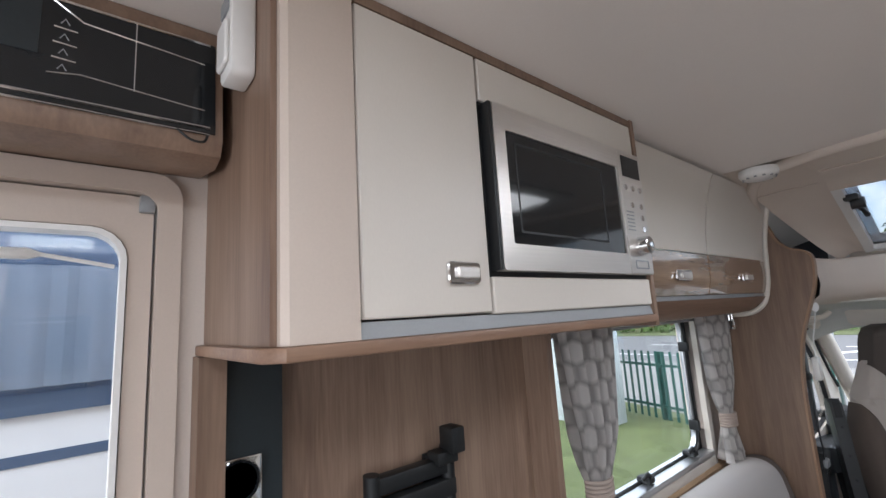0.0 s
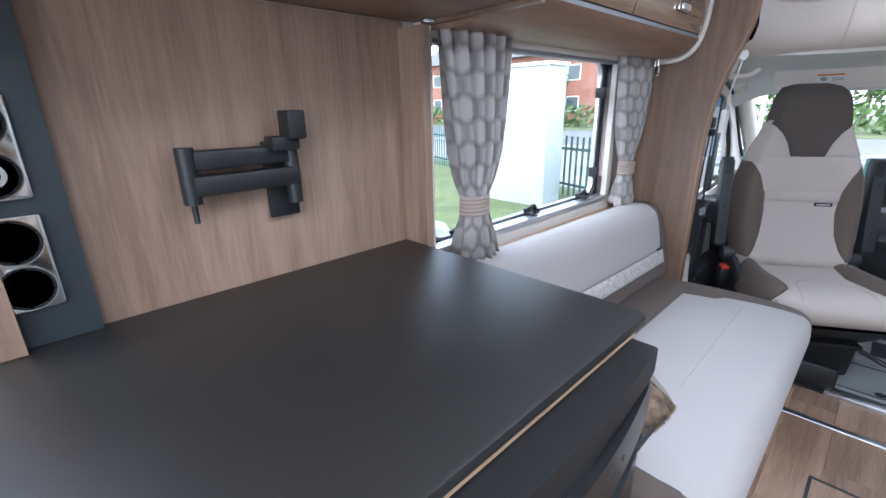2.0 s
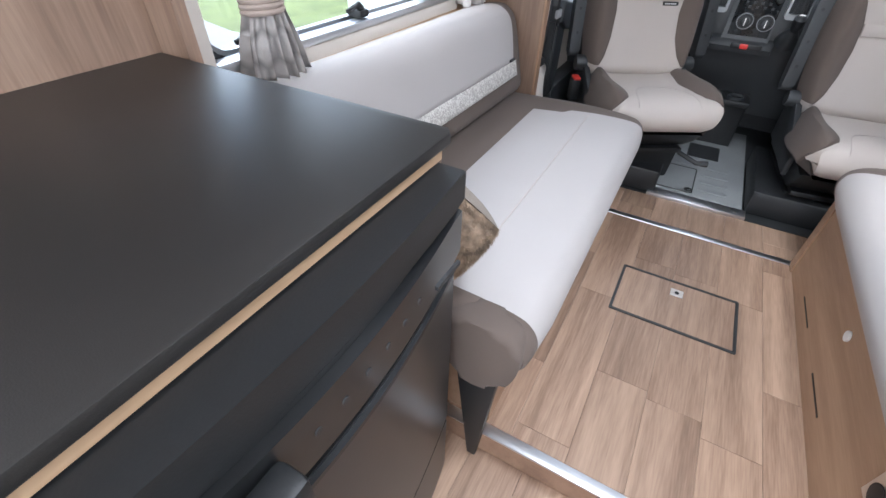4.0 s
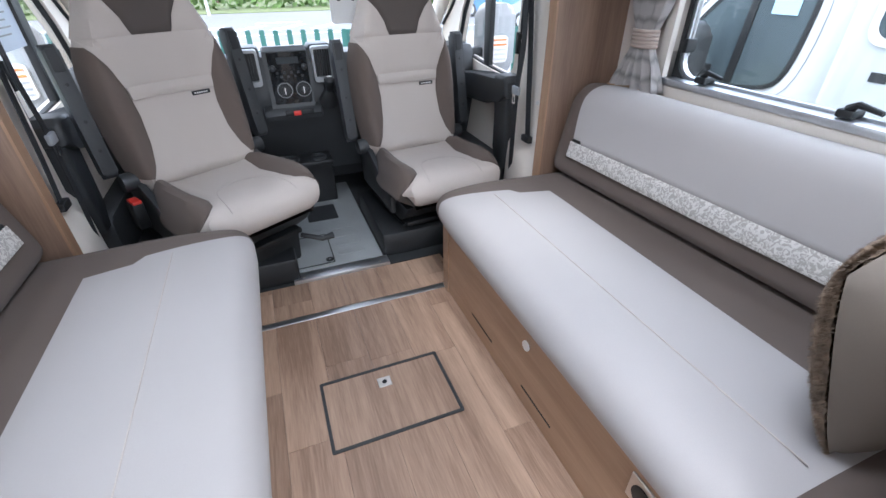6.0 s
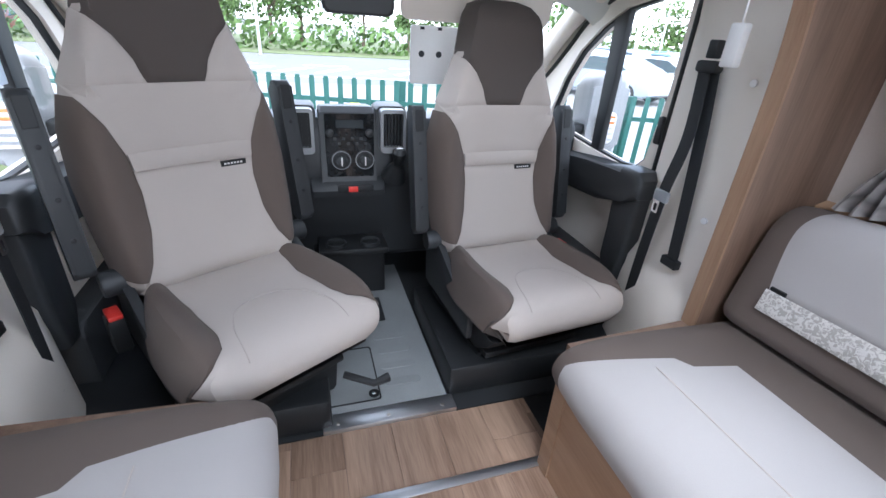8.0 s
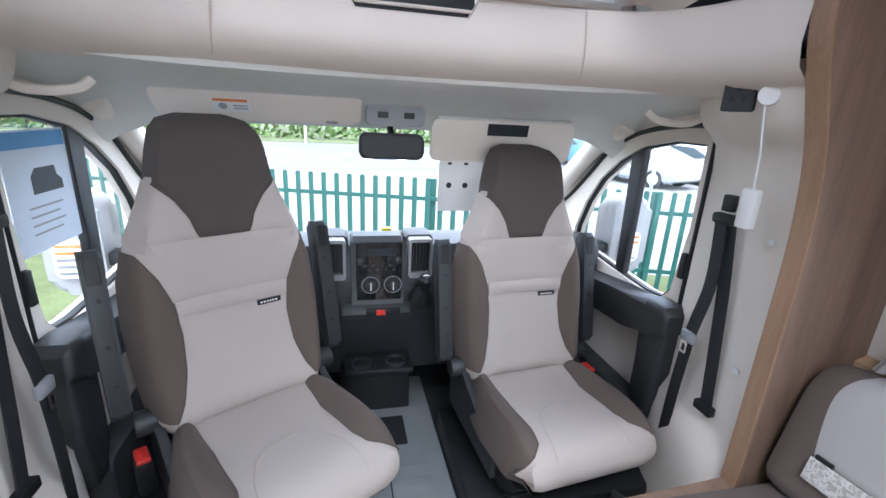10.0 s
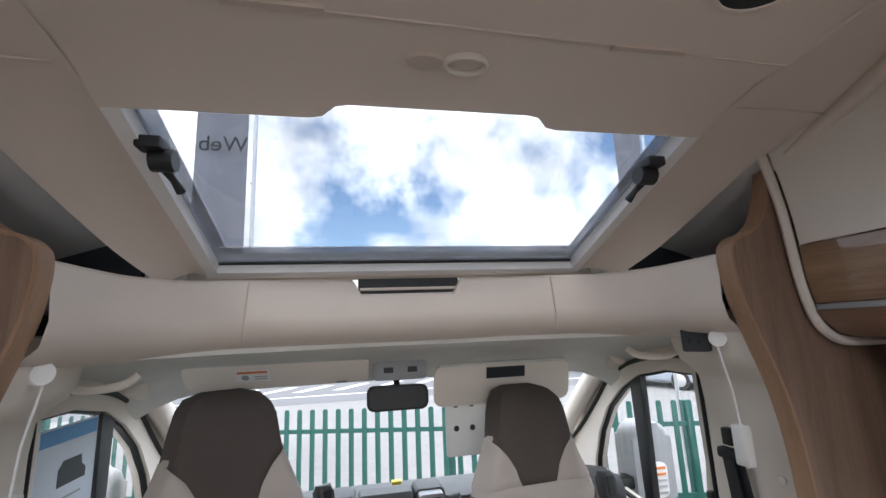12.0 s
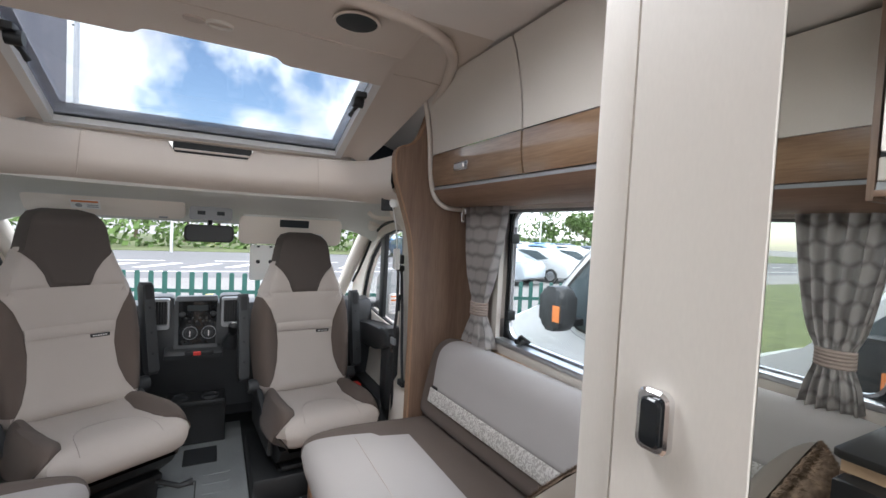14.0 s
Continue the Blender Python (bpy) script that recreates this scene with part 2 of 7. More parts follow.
def prism(bm, pts, axis, a, b, bevel=0.0, seg=2):
    """A polygon in the two other axes, drawn out from a to b along axis."""
    def at(p, q):
        u, v = p
        return {'x': (q, u, v), 'y': (u, q, v), 'z': (u, v, q)}[axis]
    va, vb = [bm.verts.new(at(p, a)) for p in pts], [bm.verts.new(at(p, b)) for p in pts]
    n = len(pts)
    fs = [bm.faces.new(va), bm.faces.new(vb)]
    for i in range(n):
        fs.append(bm.faces.new((va[i], va[(i + 1) % n], vb[(i + 1) % n], vb[i])))
    if bevel:
        es = list(fs[0].edges) + list(fs[1].edges)
        bmesh.ops.bevel(bm, geom=es, offset=bevel, segments=seg, affect='EDGES', profile=0.5)
    return bm


def P(*a, **k):
    return prism(bmesh.new(), *a, **k)


def loft(bm, rings, cap=True, closed=True):
    vs = [[bm.verts.new(p) for p in r] for r in rings]
    n = len(rings[0])
    for a, b in zip(vs, vs[1:]):
        for i in range(n if closed else n - 1):
            j = (i + 1) % n
            bm.faces.new((a[i], a[j], b[j], b[i]))
    if cap and closed:
        bm.faces.new(vs[0])
        bm.faces.new(vs[-1])
    return bm


def grid(bm, rows):
    return loft(bm, rows, False, False)


def tube(bm, pts, r, n=8, cap=True):
    pts = [Vector(p) for p in pts]
    rings = []
    up = None
    for i, p in enumerate(pts):
        d = (pts[min(i + 1, len(pts) - 1)] - pts[max(i - 1, 0)]).normalized()
        if up is None:
            up = Vector((0, 0, 1)) if abs(d.z) < 0.9 else Vector((1, 0, 0))
        s = d.cross(up).normalized()
        up = s.cross(d).normalized()
        rr = r[i] if isinstance(r, (list, tuple)) else r
        rings.append([p + rr * (math.cos(2 * math.pi * k / n) * s + math.sin(2 * math.pi * k / n) * up) for k in range(n)])
    return loft(bm, rings, cap)


def T(*a, **k):
    return tube(bmesh.new(), *a, **k)


def ribbon(bm, pts, wide, thick, across):
    """A flat strap along pts; across: the direction of its width."""
    pts, c = [Vector(p) for p in pts], Vector(across).normalized()
    rings = []
    for i, p in enumerate(pts):
        d = (pts[min(i + 1, len(pts) - 1)] - pts[max(i - 1, 0)]).normalized()
        s = (c - d * c.dot(d)).normalized()
        q = d.cross(s)
        rings.append([p + s * (a * wide / 2) + q * (b * thick / 2) for a, b in ((-1, -1), (1, -1), (1, 1), (-1, 1))])
    return loft(bm, rings)


def disc(bm, c, normal, r, depth, n=24, r2=None):
    c, d = Vector(c), Vector(normal).normalized()
    return tube(bm, [c, c + d * depth * 0.85, c + d * depth], [r, r if r2 is None else r2, (r if r2 is None else r2) * 0.93], n)


def smoothpath(keys, n):
    """n points along a path through keys, rounded (Catmull-Rom)."""
    keys = [Vector(k) for k in keys]
    out = []
    for i in range(n):
        f = i / (n - 1) * (len(keys) - 1)
        k = min(int(f), len(keys) - 2)
        u = f - k
        p0, p1, p2, p3 = keys[max(k - 1, 0)], keys[k], keys[k + 1], keys[min(k + 2, len(keys) - 1)]
        out.append(0.5 * (2 * p1 + (p2 - p0) * u + (2 * p0 - 5 * p1 + 4 * p2 - p3) * u * u + (3 * p1 - p0 - 3 * p2 + p3) * u ** 3))
    return out


def smoothpath2(keys, n):
    return [(p.x, p.y) for p in smoothpath([(a, b, 0) for a, b in keys], n)]


def interp(x, table):
    return float(np.interp(x, [t[0] for t in table], [t[1] for t in table]))


def roundrect(y0, y1, z0, z1, r, n=5):
    pts = []
    for cy, cz, a0 in ((y1 - r, z1 - r, 0), (y0 + r, z1 - r, 90), (y0 + r, z0 + r, 180), (y1 - r, z0 + r, 270)):
        for k in range(n + 1):
            a = radians(a0 + 90 * k / n)
            pts.append((cy + r * math.cos(a), cz + r * math.sin(a)))
    return pts


def ringplate(bm, outer, inner, axis, a, b):
    """A plate with a hole: outer and inner outlines with equal numbers of points."""
    def at(p, q):
        u, v = p
        return {'x': (q, u, v), 'y': (u, q, v), 'z': (u, v, q)}[axis]
    rings = [[at(p, a) for p in outer], [at(p, b) for p in outer], [at(p, b) for p in inner], [at(p, a) for p in inner]]
    vs = [[bm.verts.new(p) for p in r] for r in rings]
    n = len(outer)
    for k in range(4):
        for i in range(n):
            j = (i + 1) % n
            bm.faces.new((vs[k][i], vs[k][j], vs[(k + 1) % 4][j], vs[(k + 1) % 4][i]))
    return bm


# ---- large structure: living part ----
# lounge floor z = 0, kitchen floor one step lower, cab floor beyond y = 2.6
KF = -0.10
floor = structure("floor", B(-1.16, 1.16, 1.115, 2.60, -0.16, -0.008), BLACKP, "sub floor under wood-effect vinyl planks in the lounge", "floor")
kfloor = structure("floor_kitchen", B(-1.16, 1.16, -1.2, 1.10, -0.16, KF - 0.008), BLACKP, "sub floor under wood-effect planks in the galley, one step lower", "floor")
riser = structure("step_riser", B(-0.62, 0.42, 1.096, 1.115, -0.15, -0.006), WOODY, "brown wooden riser of the low step up to the lounge", "step")
nose = structure("step_trim", P([(-0.62, 1.088), (0.42, 1.088), (0.42, 1.122), (-0.62, 1.122)], 'z', -0.006, 0.004, bevel=0.003), ALU, "aluminium nosing along the step edge", "trim")

WL, WR, Z1 = -1.10, 1.10, 1.90


def side_wall(name, s, holes, label):
    """A side wall 6 cm thick made of boxes butted round its openings (y0, y1, z0, z1)."""
    bm = bmesh.new()
    x0, x1 = sorted((s * 1.10, s * 1.16))
    y = -1.2
    for y0, y1, z0, z1 in holes:
        box(bm, x0, x1, y, y0, -0.16, 2.0)
        box(bm, x0, x1, y0, y1, -0.16, z0)
        box(bm, x0, x1, y0, y1, z1, 2.0)
        y = y1
    box(bm, x0, x1, y, 2.40, -0.16, 2.0)
    bmesh.ops.remove_doubles(bm, verts=bm.verts, dist=0.0005)
    return structure(name, bm, WALLV, label, "wall")


LWIN, RWIN, DOOR = (1.10, 2.12, 0.82, 1.40), (1.02, 2.12, 0.82, 1.40), (-0.52, 0.178, -0.10, 1.68)
side_wall("wall_left", -1, [DOOR, LWIN], "beige vinyl-faced side wall with window and entrance door")
side_wall("wall_right", 1, [RWIN], "beige vinyl-faced side wall with a window")
# unseen rear wall, its opening cut for the added fill lamp
bm = bmesh.new()
box(bm, -1.16, -0.75, -1.26, -1.2, -0.16, 2.0)
box(bm, 0.75, 1.16, -1.26, -1.2, -0.16, 2.0)
box(bm, -0.75, 0.75, -1.26, -1.2, -0.16, 0.775)
box(bm, -0.75, 0.75, -1.26, -1.2, 1.525, 2.0)
bmesh.ops.remove_doubles(bm, verts=bm.verts, dist=0.0005)
structure("wall_rear", bm, WALLV, "unseen beige partition closing the rear, open for the fill lamp", "wall")

# ceiling: openings for roof light, cap in front, and added galley lamp
bm = bmesh.new()
RL = (-0.20, 0.42, 1.05, 1.50)
box(bm, -1.16, 1.16, -1.2, -0.40, 1.885, 1.93)
box(bm, -1.16, -0.20, -0.40, 0.10, 1.885, 1.93)
box(bm, 0.30, 1.16, -0.40, 0.10, 1.885, 1.93)
box(bm, -1.16, 1.16, 0.10, RL[2], 1.885, 1.93)
box(bm, -1.16, RL[0], RL[2], RL[3], 1.885, 1.93)
box(bm, RL[1], 1.16, RL[2], RL[3], 1.885, 1.93)
box(bm, -1.16, 1.16, RL[3], 1.80, 1.885, 1.93)
bmesh.ops.remove_doubles(bm, verts=bm.verts, dist=0.0005)
structure("ceiling", bm, CEIL, "smooth off-white ceiling lining", "ceiling")

roof = thing("roof_light", "cream framed clear roof light in the ceiling", "roof light", (0.11, 1.275, 1.885))
bm = bmesh.new()
o, i = roundrect(-0.375, 0.375, -0.275, 0.275, 0.05), roundrect(-0.30, 0.30, -0.205, 0.205, 0.04)
ringplate(bm, o, i, 'z', -0.012, 0.0)
part("frame", bm, WHITEP, roof)
bm = bmesh.new()
ringplate(bm, roundrect(-0.325, 0.325, -0.23, 0.23, 0.04), roundrect(-0.30, 0.30, -0.205, 0.205, 0.04), 'z', 0.0, 0.09)
part("upstand", bm, WHITEP, roof)
pn = part("dome", P(roundrect(-0.33, 0.33, -0.235, 0.235, 0.04), 'z', 0.09, 0.096), PANE, roof)
pn.visible_shadow = False

# ---- front cap: moulding round the skylight ----
SY0, SZ0, SY1, SZ1 = 2.879, 1.632, 2.29, 1.842       # front and blind edge of the skylight


def sky(x, f, up=0.0):
    """A place on the skylight's plane; f: 0 at its front edge, 1 at the blind's edge; up: metres above the plane."""
    dy, dz = SY1 - SY0, SZ1 - SZ0
    l = math.hypot(dy, dz)
    return Vector((x, SY0 + dy * f + up * dz / l, SZ0 + dz * f - up * dy / l))


capm = thing("cab_cap_moulding", "cream moulded overcab surround with a long skylight opening", "moulding", (0, 0, 0), kind="structure")
bm = bmesh.new()
for s in (-1, 1):
    rows = []
    a = [sky(s * 0.585, f) for f in (-0.01, 0.35, 0.7, 1.0)] + [Vector((s * 0.57, 2.06, 1.872)), Vector((s * 0.57, 1.80, 1.888))]
    c = [Vector(p) for p in ((s * 0.66, 2.775, 1.592), (s * 0.705, 2.62, 1.655), (s * 0.765, 2.46, 1.755), (s * 0.80, 2.34, 1.822), (s * 0.80, 2.10, 1.862), (s * 0.80, 1.80, 1.888))]
    for p, q in zip(a, c):
        r = []
        for k in range(7):
            u = k / 6
            v = p.lerp(q, u)
            v.z += 0.018 * math.sin(math.pi * u)
            r.append(v)
        rows.append(r)
    rows = [[v for v in col] for col in zip(*[smoothpath(list(r), 16) for r in zip(*rows)])]
    grid(bm, rows)
part("surround", bm, CREAM, capm)
# blind cassette and rear panel, one sheet with a notch in its leading edge
bm = bmesh.new()
rows = []
NX = 48
for k in range(NX + 1):
    x = -0.585 + 1.17 * k / NX
    t = abs(x)
    e = 1.0 if t > 0.225 else (1.055 if t < 0.19 else 1.0 + 0.055 * (0.225 - t) / 0.035)
    lead = sky(x, e, -0.006)
    r = [sky(x, e, 0.02), lead] + smoothpath([lead, Vector((x, 2.20, 1.862)), Vector((x, 2.06, 1.872)), Vector((x, 1.92, 1.884)), Vector((x, 1.80, 1.889))], 10)[1:]
    rows.append(r)
grid(bm, rows)
part("blind_panel", bm, CREAM, capm)
for y, w0, w1 in ((2.06, -0.57, 0.58),):
    bm = bmesh.new()
    tube(bm, [(x, y + 0.03 * x, 1.8715) for x in np.linspace(w0, w1, 12)], 0.0022, 6)
    part("seam", bm, STILE, capm)
for s in (-1, 1):
    part("slot", B(s * 0.285 + 0.02 - 0.065, s * 0.285 + 0.02 + 0.065, 2.054 + 0.009 * s, 2.064 + 0.009 * s, 1.8675, 1.8745), STILE, capm)
    part("joint", T([(s * 0.60, 2.20, 1.86), (s * 0.70, 2.19, 1.858), (s * 0.80, 2.18, 1.848)], 0.0018, 6), STILE, capm)
# finger pull of the blind
bm = bmesh.new()
rg = [[Vector((0.017 + (0.034 + 0.004 * math.cos(b)) * math.cos(a), 2.135 + (0.024 + 0.004 * math.cos(b)) * math.sin(a), 1.8635 + 0.006 * math.sin(b))) for b in np.linspace(0, 2 * math.pi, 8, endpoint=False)] for a in np.linspace(0, 2 * math.pi, 25)]
loft(bm, rg, False)
part("finger_pull", bm, DOORW, capm)
part("pull_recess", P([(-0.05 + 0.03 * math.cos(a), 2.135 + 0.019 * math.sin(a)) for a in np.linspace(0, 2 * math.pi, 20, endpoint=False)], 'z', 1.861, 1.870), STILE, capm)

# raised rim where the cap meets the ceiling
rim = [(-0.84, 2.34, 1.80), (-0.80, 2.14, 1.855), (-0.70, 1.93, 1.878), (-0.50, 1.815, 1.882), (-0.25, 1.79, 1.882), (0, 1.785, 1.882), (0.25, 1.79, 1.882), (0.50, 1.815, 1.882), (0.70, 1.93, 1.878), (0.80, 2.14, 1.855), (0.84, 2.34, 1.80)]
part("rim", T(smoothpath(rim, 60), 0.02, 10), CREAM, capm)
# ceiling lining from the rim out to the lockers
bm = bmesh.new()
for s in (-1, 1):
    grid(bm, [[Vector((s * 0.79, y, 1.886)), Vector((s * 0.86, y, 1.884)), Vector((s * 1.12, y, 1.87))] for y in np.linspace(1.78, 2.40, 6)])
    grid(bm, [[Vector((s * 0.80, 2.34, 1.825)), Vector((s * 1.12, 2.34, 1.87))], [Vector((s * 0.80, 2.34, 1.93)), Vector((s * 1.12, 2.34, 1.93))]])
structure("ceiling_side", bm, CEIL, "off-white ceiling lining beside the cap rim", "ceiling")

# fascia under the skylight, curving back to the end panels
FP = smoothpath([(-0.70, 2.405, 0), (-0.695, 2.52, 0), (-0.675, 2.66, 0), (-0.60, 2.79, 0), (-0.46, 2.858, 0), (-0.2, 2.884, 0), (0, 2.888, 0), (0.2, 2.884, 0), (0.46, 2.858, 0), (0.60, 2.79, 0), (0.675, 2.66, 0), (0.695, 2.52, 0), (0.70, 2.405, 0)], 97)
FPROF = [(0.05, 1.612), (0.006, 1.612), (-0.004, 1.604), (-0.010, 1.56), (-0.014, 1.50), (-0.004, 1.455), (0.03, 1.425), (0.09, 1.408)]
rows = []
for k, p in enumerate(FP):
    d = (FP[min(k + 1, 96)] - FP[max(k - 1, 0)]).normalized()
    nrm = Vector((-d.y, d.x, 0))
    side = min(1.0, max(0.0, (abs(p.x) - 0.5) / 0.2))
    rows.append([Vector((p.x, p.y, z - 0.012 * side)) + nrm * o - (Vector((0, 0, 0.045)) if (abs(p.x) < 0.155 and z > 1.58) else Vector()) for o, z in FPROF])
bm = bmesh.new()
grid(bm, rows)
part("fascia", bm, CREAM, capm)
for s in (-1, 1):
    part("fascia_seam", T([(s * 0.462, 2.842, 1.606), (s * 0.466, 2.838, 1.55), (s * 0.47, 2.838, 1.49), (s * 0.478, 2.86, 1.43)], 0.0018, 6), STILE, capm)
for s in (-1, 1):
    part("ledge", B(*sorted((s * 0.175, s * 0.645)), 2.897, 2.93, 1.598, 1.652, bevel=0.004), CREAM, capm)
part("vent_slot", B(-0.155, 0.165, 2.90, 2.95, 1.55, 1.615), BLACKP, capm)
part("vent_bar", B(-0.15, 0.16, 2.889, 2.899, 1.577, 1.586, bevel=0.003), CREAM, capm)
# lining of the side pockets above the fascia
bm = bmesh.new()
for s in (-1, 1):
    box(bm, *sorted((s * 0.98, s * 1.0)), 2.41, 3.0, 1.40, 1.95)
    box(bm, *sorted((s * 0.70, s * 0.98)), 2.75, 2.77, 1.42, 1.90)
    box(bm, *sorted((s * 0.705, s * 0.98)), 2.41, 2.75, 1.52, 1.535)
    box(bm, *sorted((s * 0.80, s * 0.98)), 2.36, 2.75, 1.93, 1.945)
part("pocket_lining", bm, NAVY, capm, "dark navy pocket lining")
# skylight: frame, dotted border, pane and catches
skl = thing("skylight", "long overcab skylight with white frame, clear pane and dark dotted border", "skylight")


def skystrip(name, x0, x1, f0, f1, up0, up1, material, parent):
    bm = bmesh.new()
    loft(bm, [[sky(x0, f0, u0), sky(x1, f0, u0), sky(x1, f1, u0), sky(x0, f1, u0)] for u0 in (up0, up1)])
    return part(name, bm, material, parent)


skystrip("frame_front", -0.585, 0.585, -0.012, 0.028, -0.004, 0.045, WHITEP, skl)
skystrip("frame_front_lip", -0.59, 0.59, -0.05, -0.013, -0.008, 0.03, CREAM, skl)
skystrip("frame_side", -0.585, -0.553, 0.029, 1.06, -0.004, 0.045, WHITEP, skl)
skystrip("frame_side", 0.553, 0.585, 0.029, 1.06, -0.004, 0.045, WHITEP, skl)
skystrip("dotted_border", -0.552, 0.552, 0.03, 0.165, 0.030, 0.034, MESHM, skl)
skystrip("dotted_border", -0.552, -0.515, 0.167, 1.4, 0.030, 0.034, MESHM, skl)
skystrip("dotted_border", 0.515, 0.552, 0.167, 1.4, 0.030, 0.034, MESHM, skl)
skystrip("rubber_seal", -0.552, 0.552, 0.029, 0.042, 0.022, 0.029, BLACKP, skl)
pn = skystrip("pane", -0.60, 0.60, -0.05, 1.5, 0.046, 0.051, SKYPANE, skl)
for s in (-1, 1):
    c = sky(s * 0.535, 0.80, -0.010)
    bm = bmesh.new()
    disc(bm, c + Vector((s * 0.012, 0, 0)), (-s, 0, 0), 0.023, 0.042, 16)
    box(bm, c.x - 0.028, c.x + 0.018, c.y - 0.045, c.y + 0.005, c.z + 0.010, c.z + 0.034, bevel=0.005)
    tube(bm, [c, c + Vector((-s * 0.016, 0.035, -0.028)), c + Vector((-s * 0.024, 0.055, -0.046))], [0.012, 0.007, 0.010], 8)
    part("catch", bm, BLACKP, skl, "black plastic catch")
# unseen cover added over the cap sides so daylight enters only at the pane
bm = bmesh.new()
for s in (-1, 1):
    loft(bm, [[sky(s * 0.586, f, 0.05), sky(s * 0.70, f, 0.04), Vector((s * 1.02, sky(0, f).y, max(1.45, sky(0, f).z - 0.06)))] for f in (-0.2, 0.5, 1.0, 1.5)], False, False)
grid(bm, [[Vector((x, 1.75, 1.935)), Vector((x, 2.0, 1.935)), sky(x, 1.35, 0.045)] for x in (-1.02, -0.6, 0, 0.6, 1.02)])
# added front sheet closing the gap where daylight leaked in
box(bm, -1.02, 1.02, 3.0, 3.02, 1.41, 1.72)
structure("daylight_shield", bm, WHITEP, "unseen white roof cover blocking stray daylight round the skylight", "roof")

sp = thing("ceiling_speaker", "round dark fabric speaker grille set in the ceiling", "speaker", (0.375, 1.915, 1.879))
part("grille", disc(bmesh.new(), (0, 0, 0.004), (0, 0, -1), 0.062, 0.007, 32), SLATE, sp)
bm = bmesh.new()
loft(bm, [[Vector(((0.065 + 0.005 * math.cos(b)) * math.cos(a), (0.065 + 0.005 * math.cos(b)) * math.sin(a), -0.001 + 0.004 * math.sin(b))) for b in np.linspace(0, 2 * math.pi, 8, endpoint=False)] for a in np.linspace(0, 2 * math.pi, 33)], False)
part("rim", bm, CREAM, sp)
sm = thing("smoke_alarm", "round white smoke alarm on the ceiling", "alarm", (-0.70, 1.865, 1.885))
bm = bmesh.new()
tube(bm, [(0, 0, 0), (0, 0, -0.016), (0, 0, -0.026), (0, 0, -0.034), (0, 0, -0.037)], [0.058, 0.06, 0.054, 0.042, 0.001], 32)
part("case", bm, WHITEP, sm)
for k in range(12):
    a = 2 * math.pi * k / 12
    part("slot", B(0.046 * math.cos(a) - 0.004, 0.046 * math.cos(a) + 0.004, 0.046 * math.sin(a) - 0.004, 0.046 * math.sin(a) + 0.004, -0.0335, -0.029), GREYC, sm)


# ---- end panels beside the cab ----
EDGE = [(0.84, 1.80), (0.80, 1.69), (0.76, 1.645), (0.715, 1.628), (0.692, 1.60), (0.692, 1.54), (0.705, 1.47), (0.735, 1.38), (0.765, 1.29), (0.785, 1.19), (0.797, 1.05), (0.80, 0.8), (0.80, 0.42), (0.42, 0.40), (0.42, 0.0), (1.10, 0.0), (1.10, 1.86), (0.84, 1.86)]
for s, nm in ((-1, "left"), (1, "right")):
    ep = thing("end_panel_" + nm, "walnut-effect shaped end panel between lounge and cab", "panel", kind="structure")
    part("board", P([(s * x, z) for x, z in EDGE], 'y', 2.362, 2.398), WOODP, ep)
    e3 = smoothpath([(s * (x - 0.001), 2.38, z) for x, z in EDGE[:13]], 70)
    part("edge_trim", ribbon(bmesh.new(), e3, 0.044, 0.007, (0, 1, 0)), EDGEW, ep, "lighter wood edging")

# ---- overhead lockers ----
LOCK = [(1.098, 1.392), (0.965, 1.388), (0.915, 1.40), (0.875, 1.432), (0.86, 1.452)]
FACE = [(0.860, 1.468), (0.850, 1.51), (0.846, 1.555), (0.846, 1.60), (0.842, 1.66), (0.834, 1.72), (0.822, 1.78), (0.805, 1.84), (0.79, 1.872)]


def sweep(pts, y0, y1, back=0.02, s=1, bulge=0.0):
    """A shaped front of thickness back, drawn along y; pts are (x, z) with x outward."""
    pts = smoothpath([(p[0], 0, p[1]) for p in pts], 14)
    outer = [(p.x, p.z) for p in pts]
    inner = [(p.x + back, p.z) for p in reversed(pts)]
    return P([(s * x, z) for x, z in outer + inner], 'y', y0, y1, bevel=0.002, seg=1)


def handle(parent, c, axis_y, s):
    """A chrome press catch lying along y, on a face looking to -s in x."""
    x, y, z = c
    w, h = 0.052, 0.016
    part("handle_plate", P(roundrect(y - w, y + w, z - h, z + h, 0.005, 3), 'x', *sorted((x, x - s * 0.008)), bevel=0.0015, seg=1), CHROME, parent, "chrome catch")
    part("handle_button", P(roundrect(y - w * 0.45, y + w * 0.8, z - h * 0.6, z + h * 0.6, 0.003, 3), 'x', *sorted((x - s * 0.008, x - s * 0.013)), bevel=0.001, seg=1), STEEL, parent)


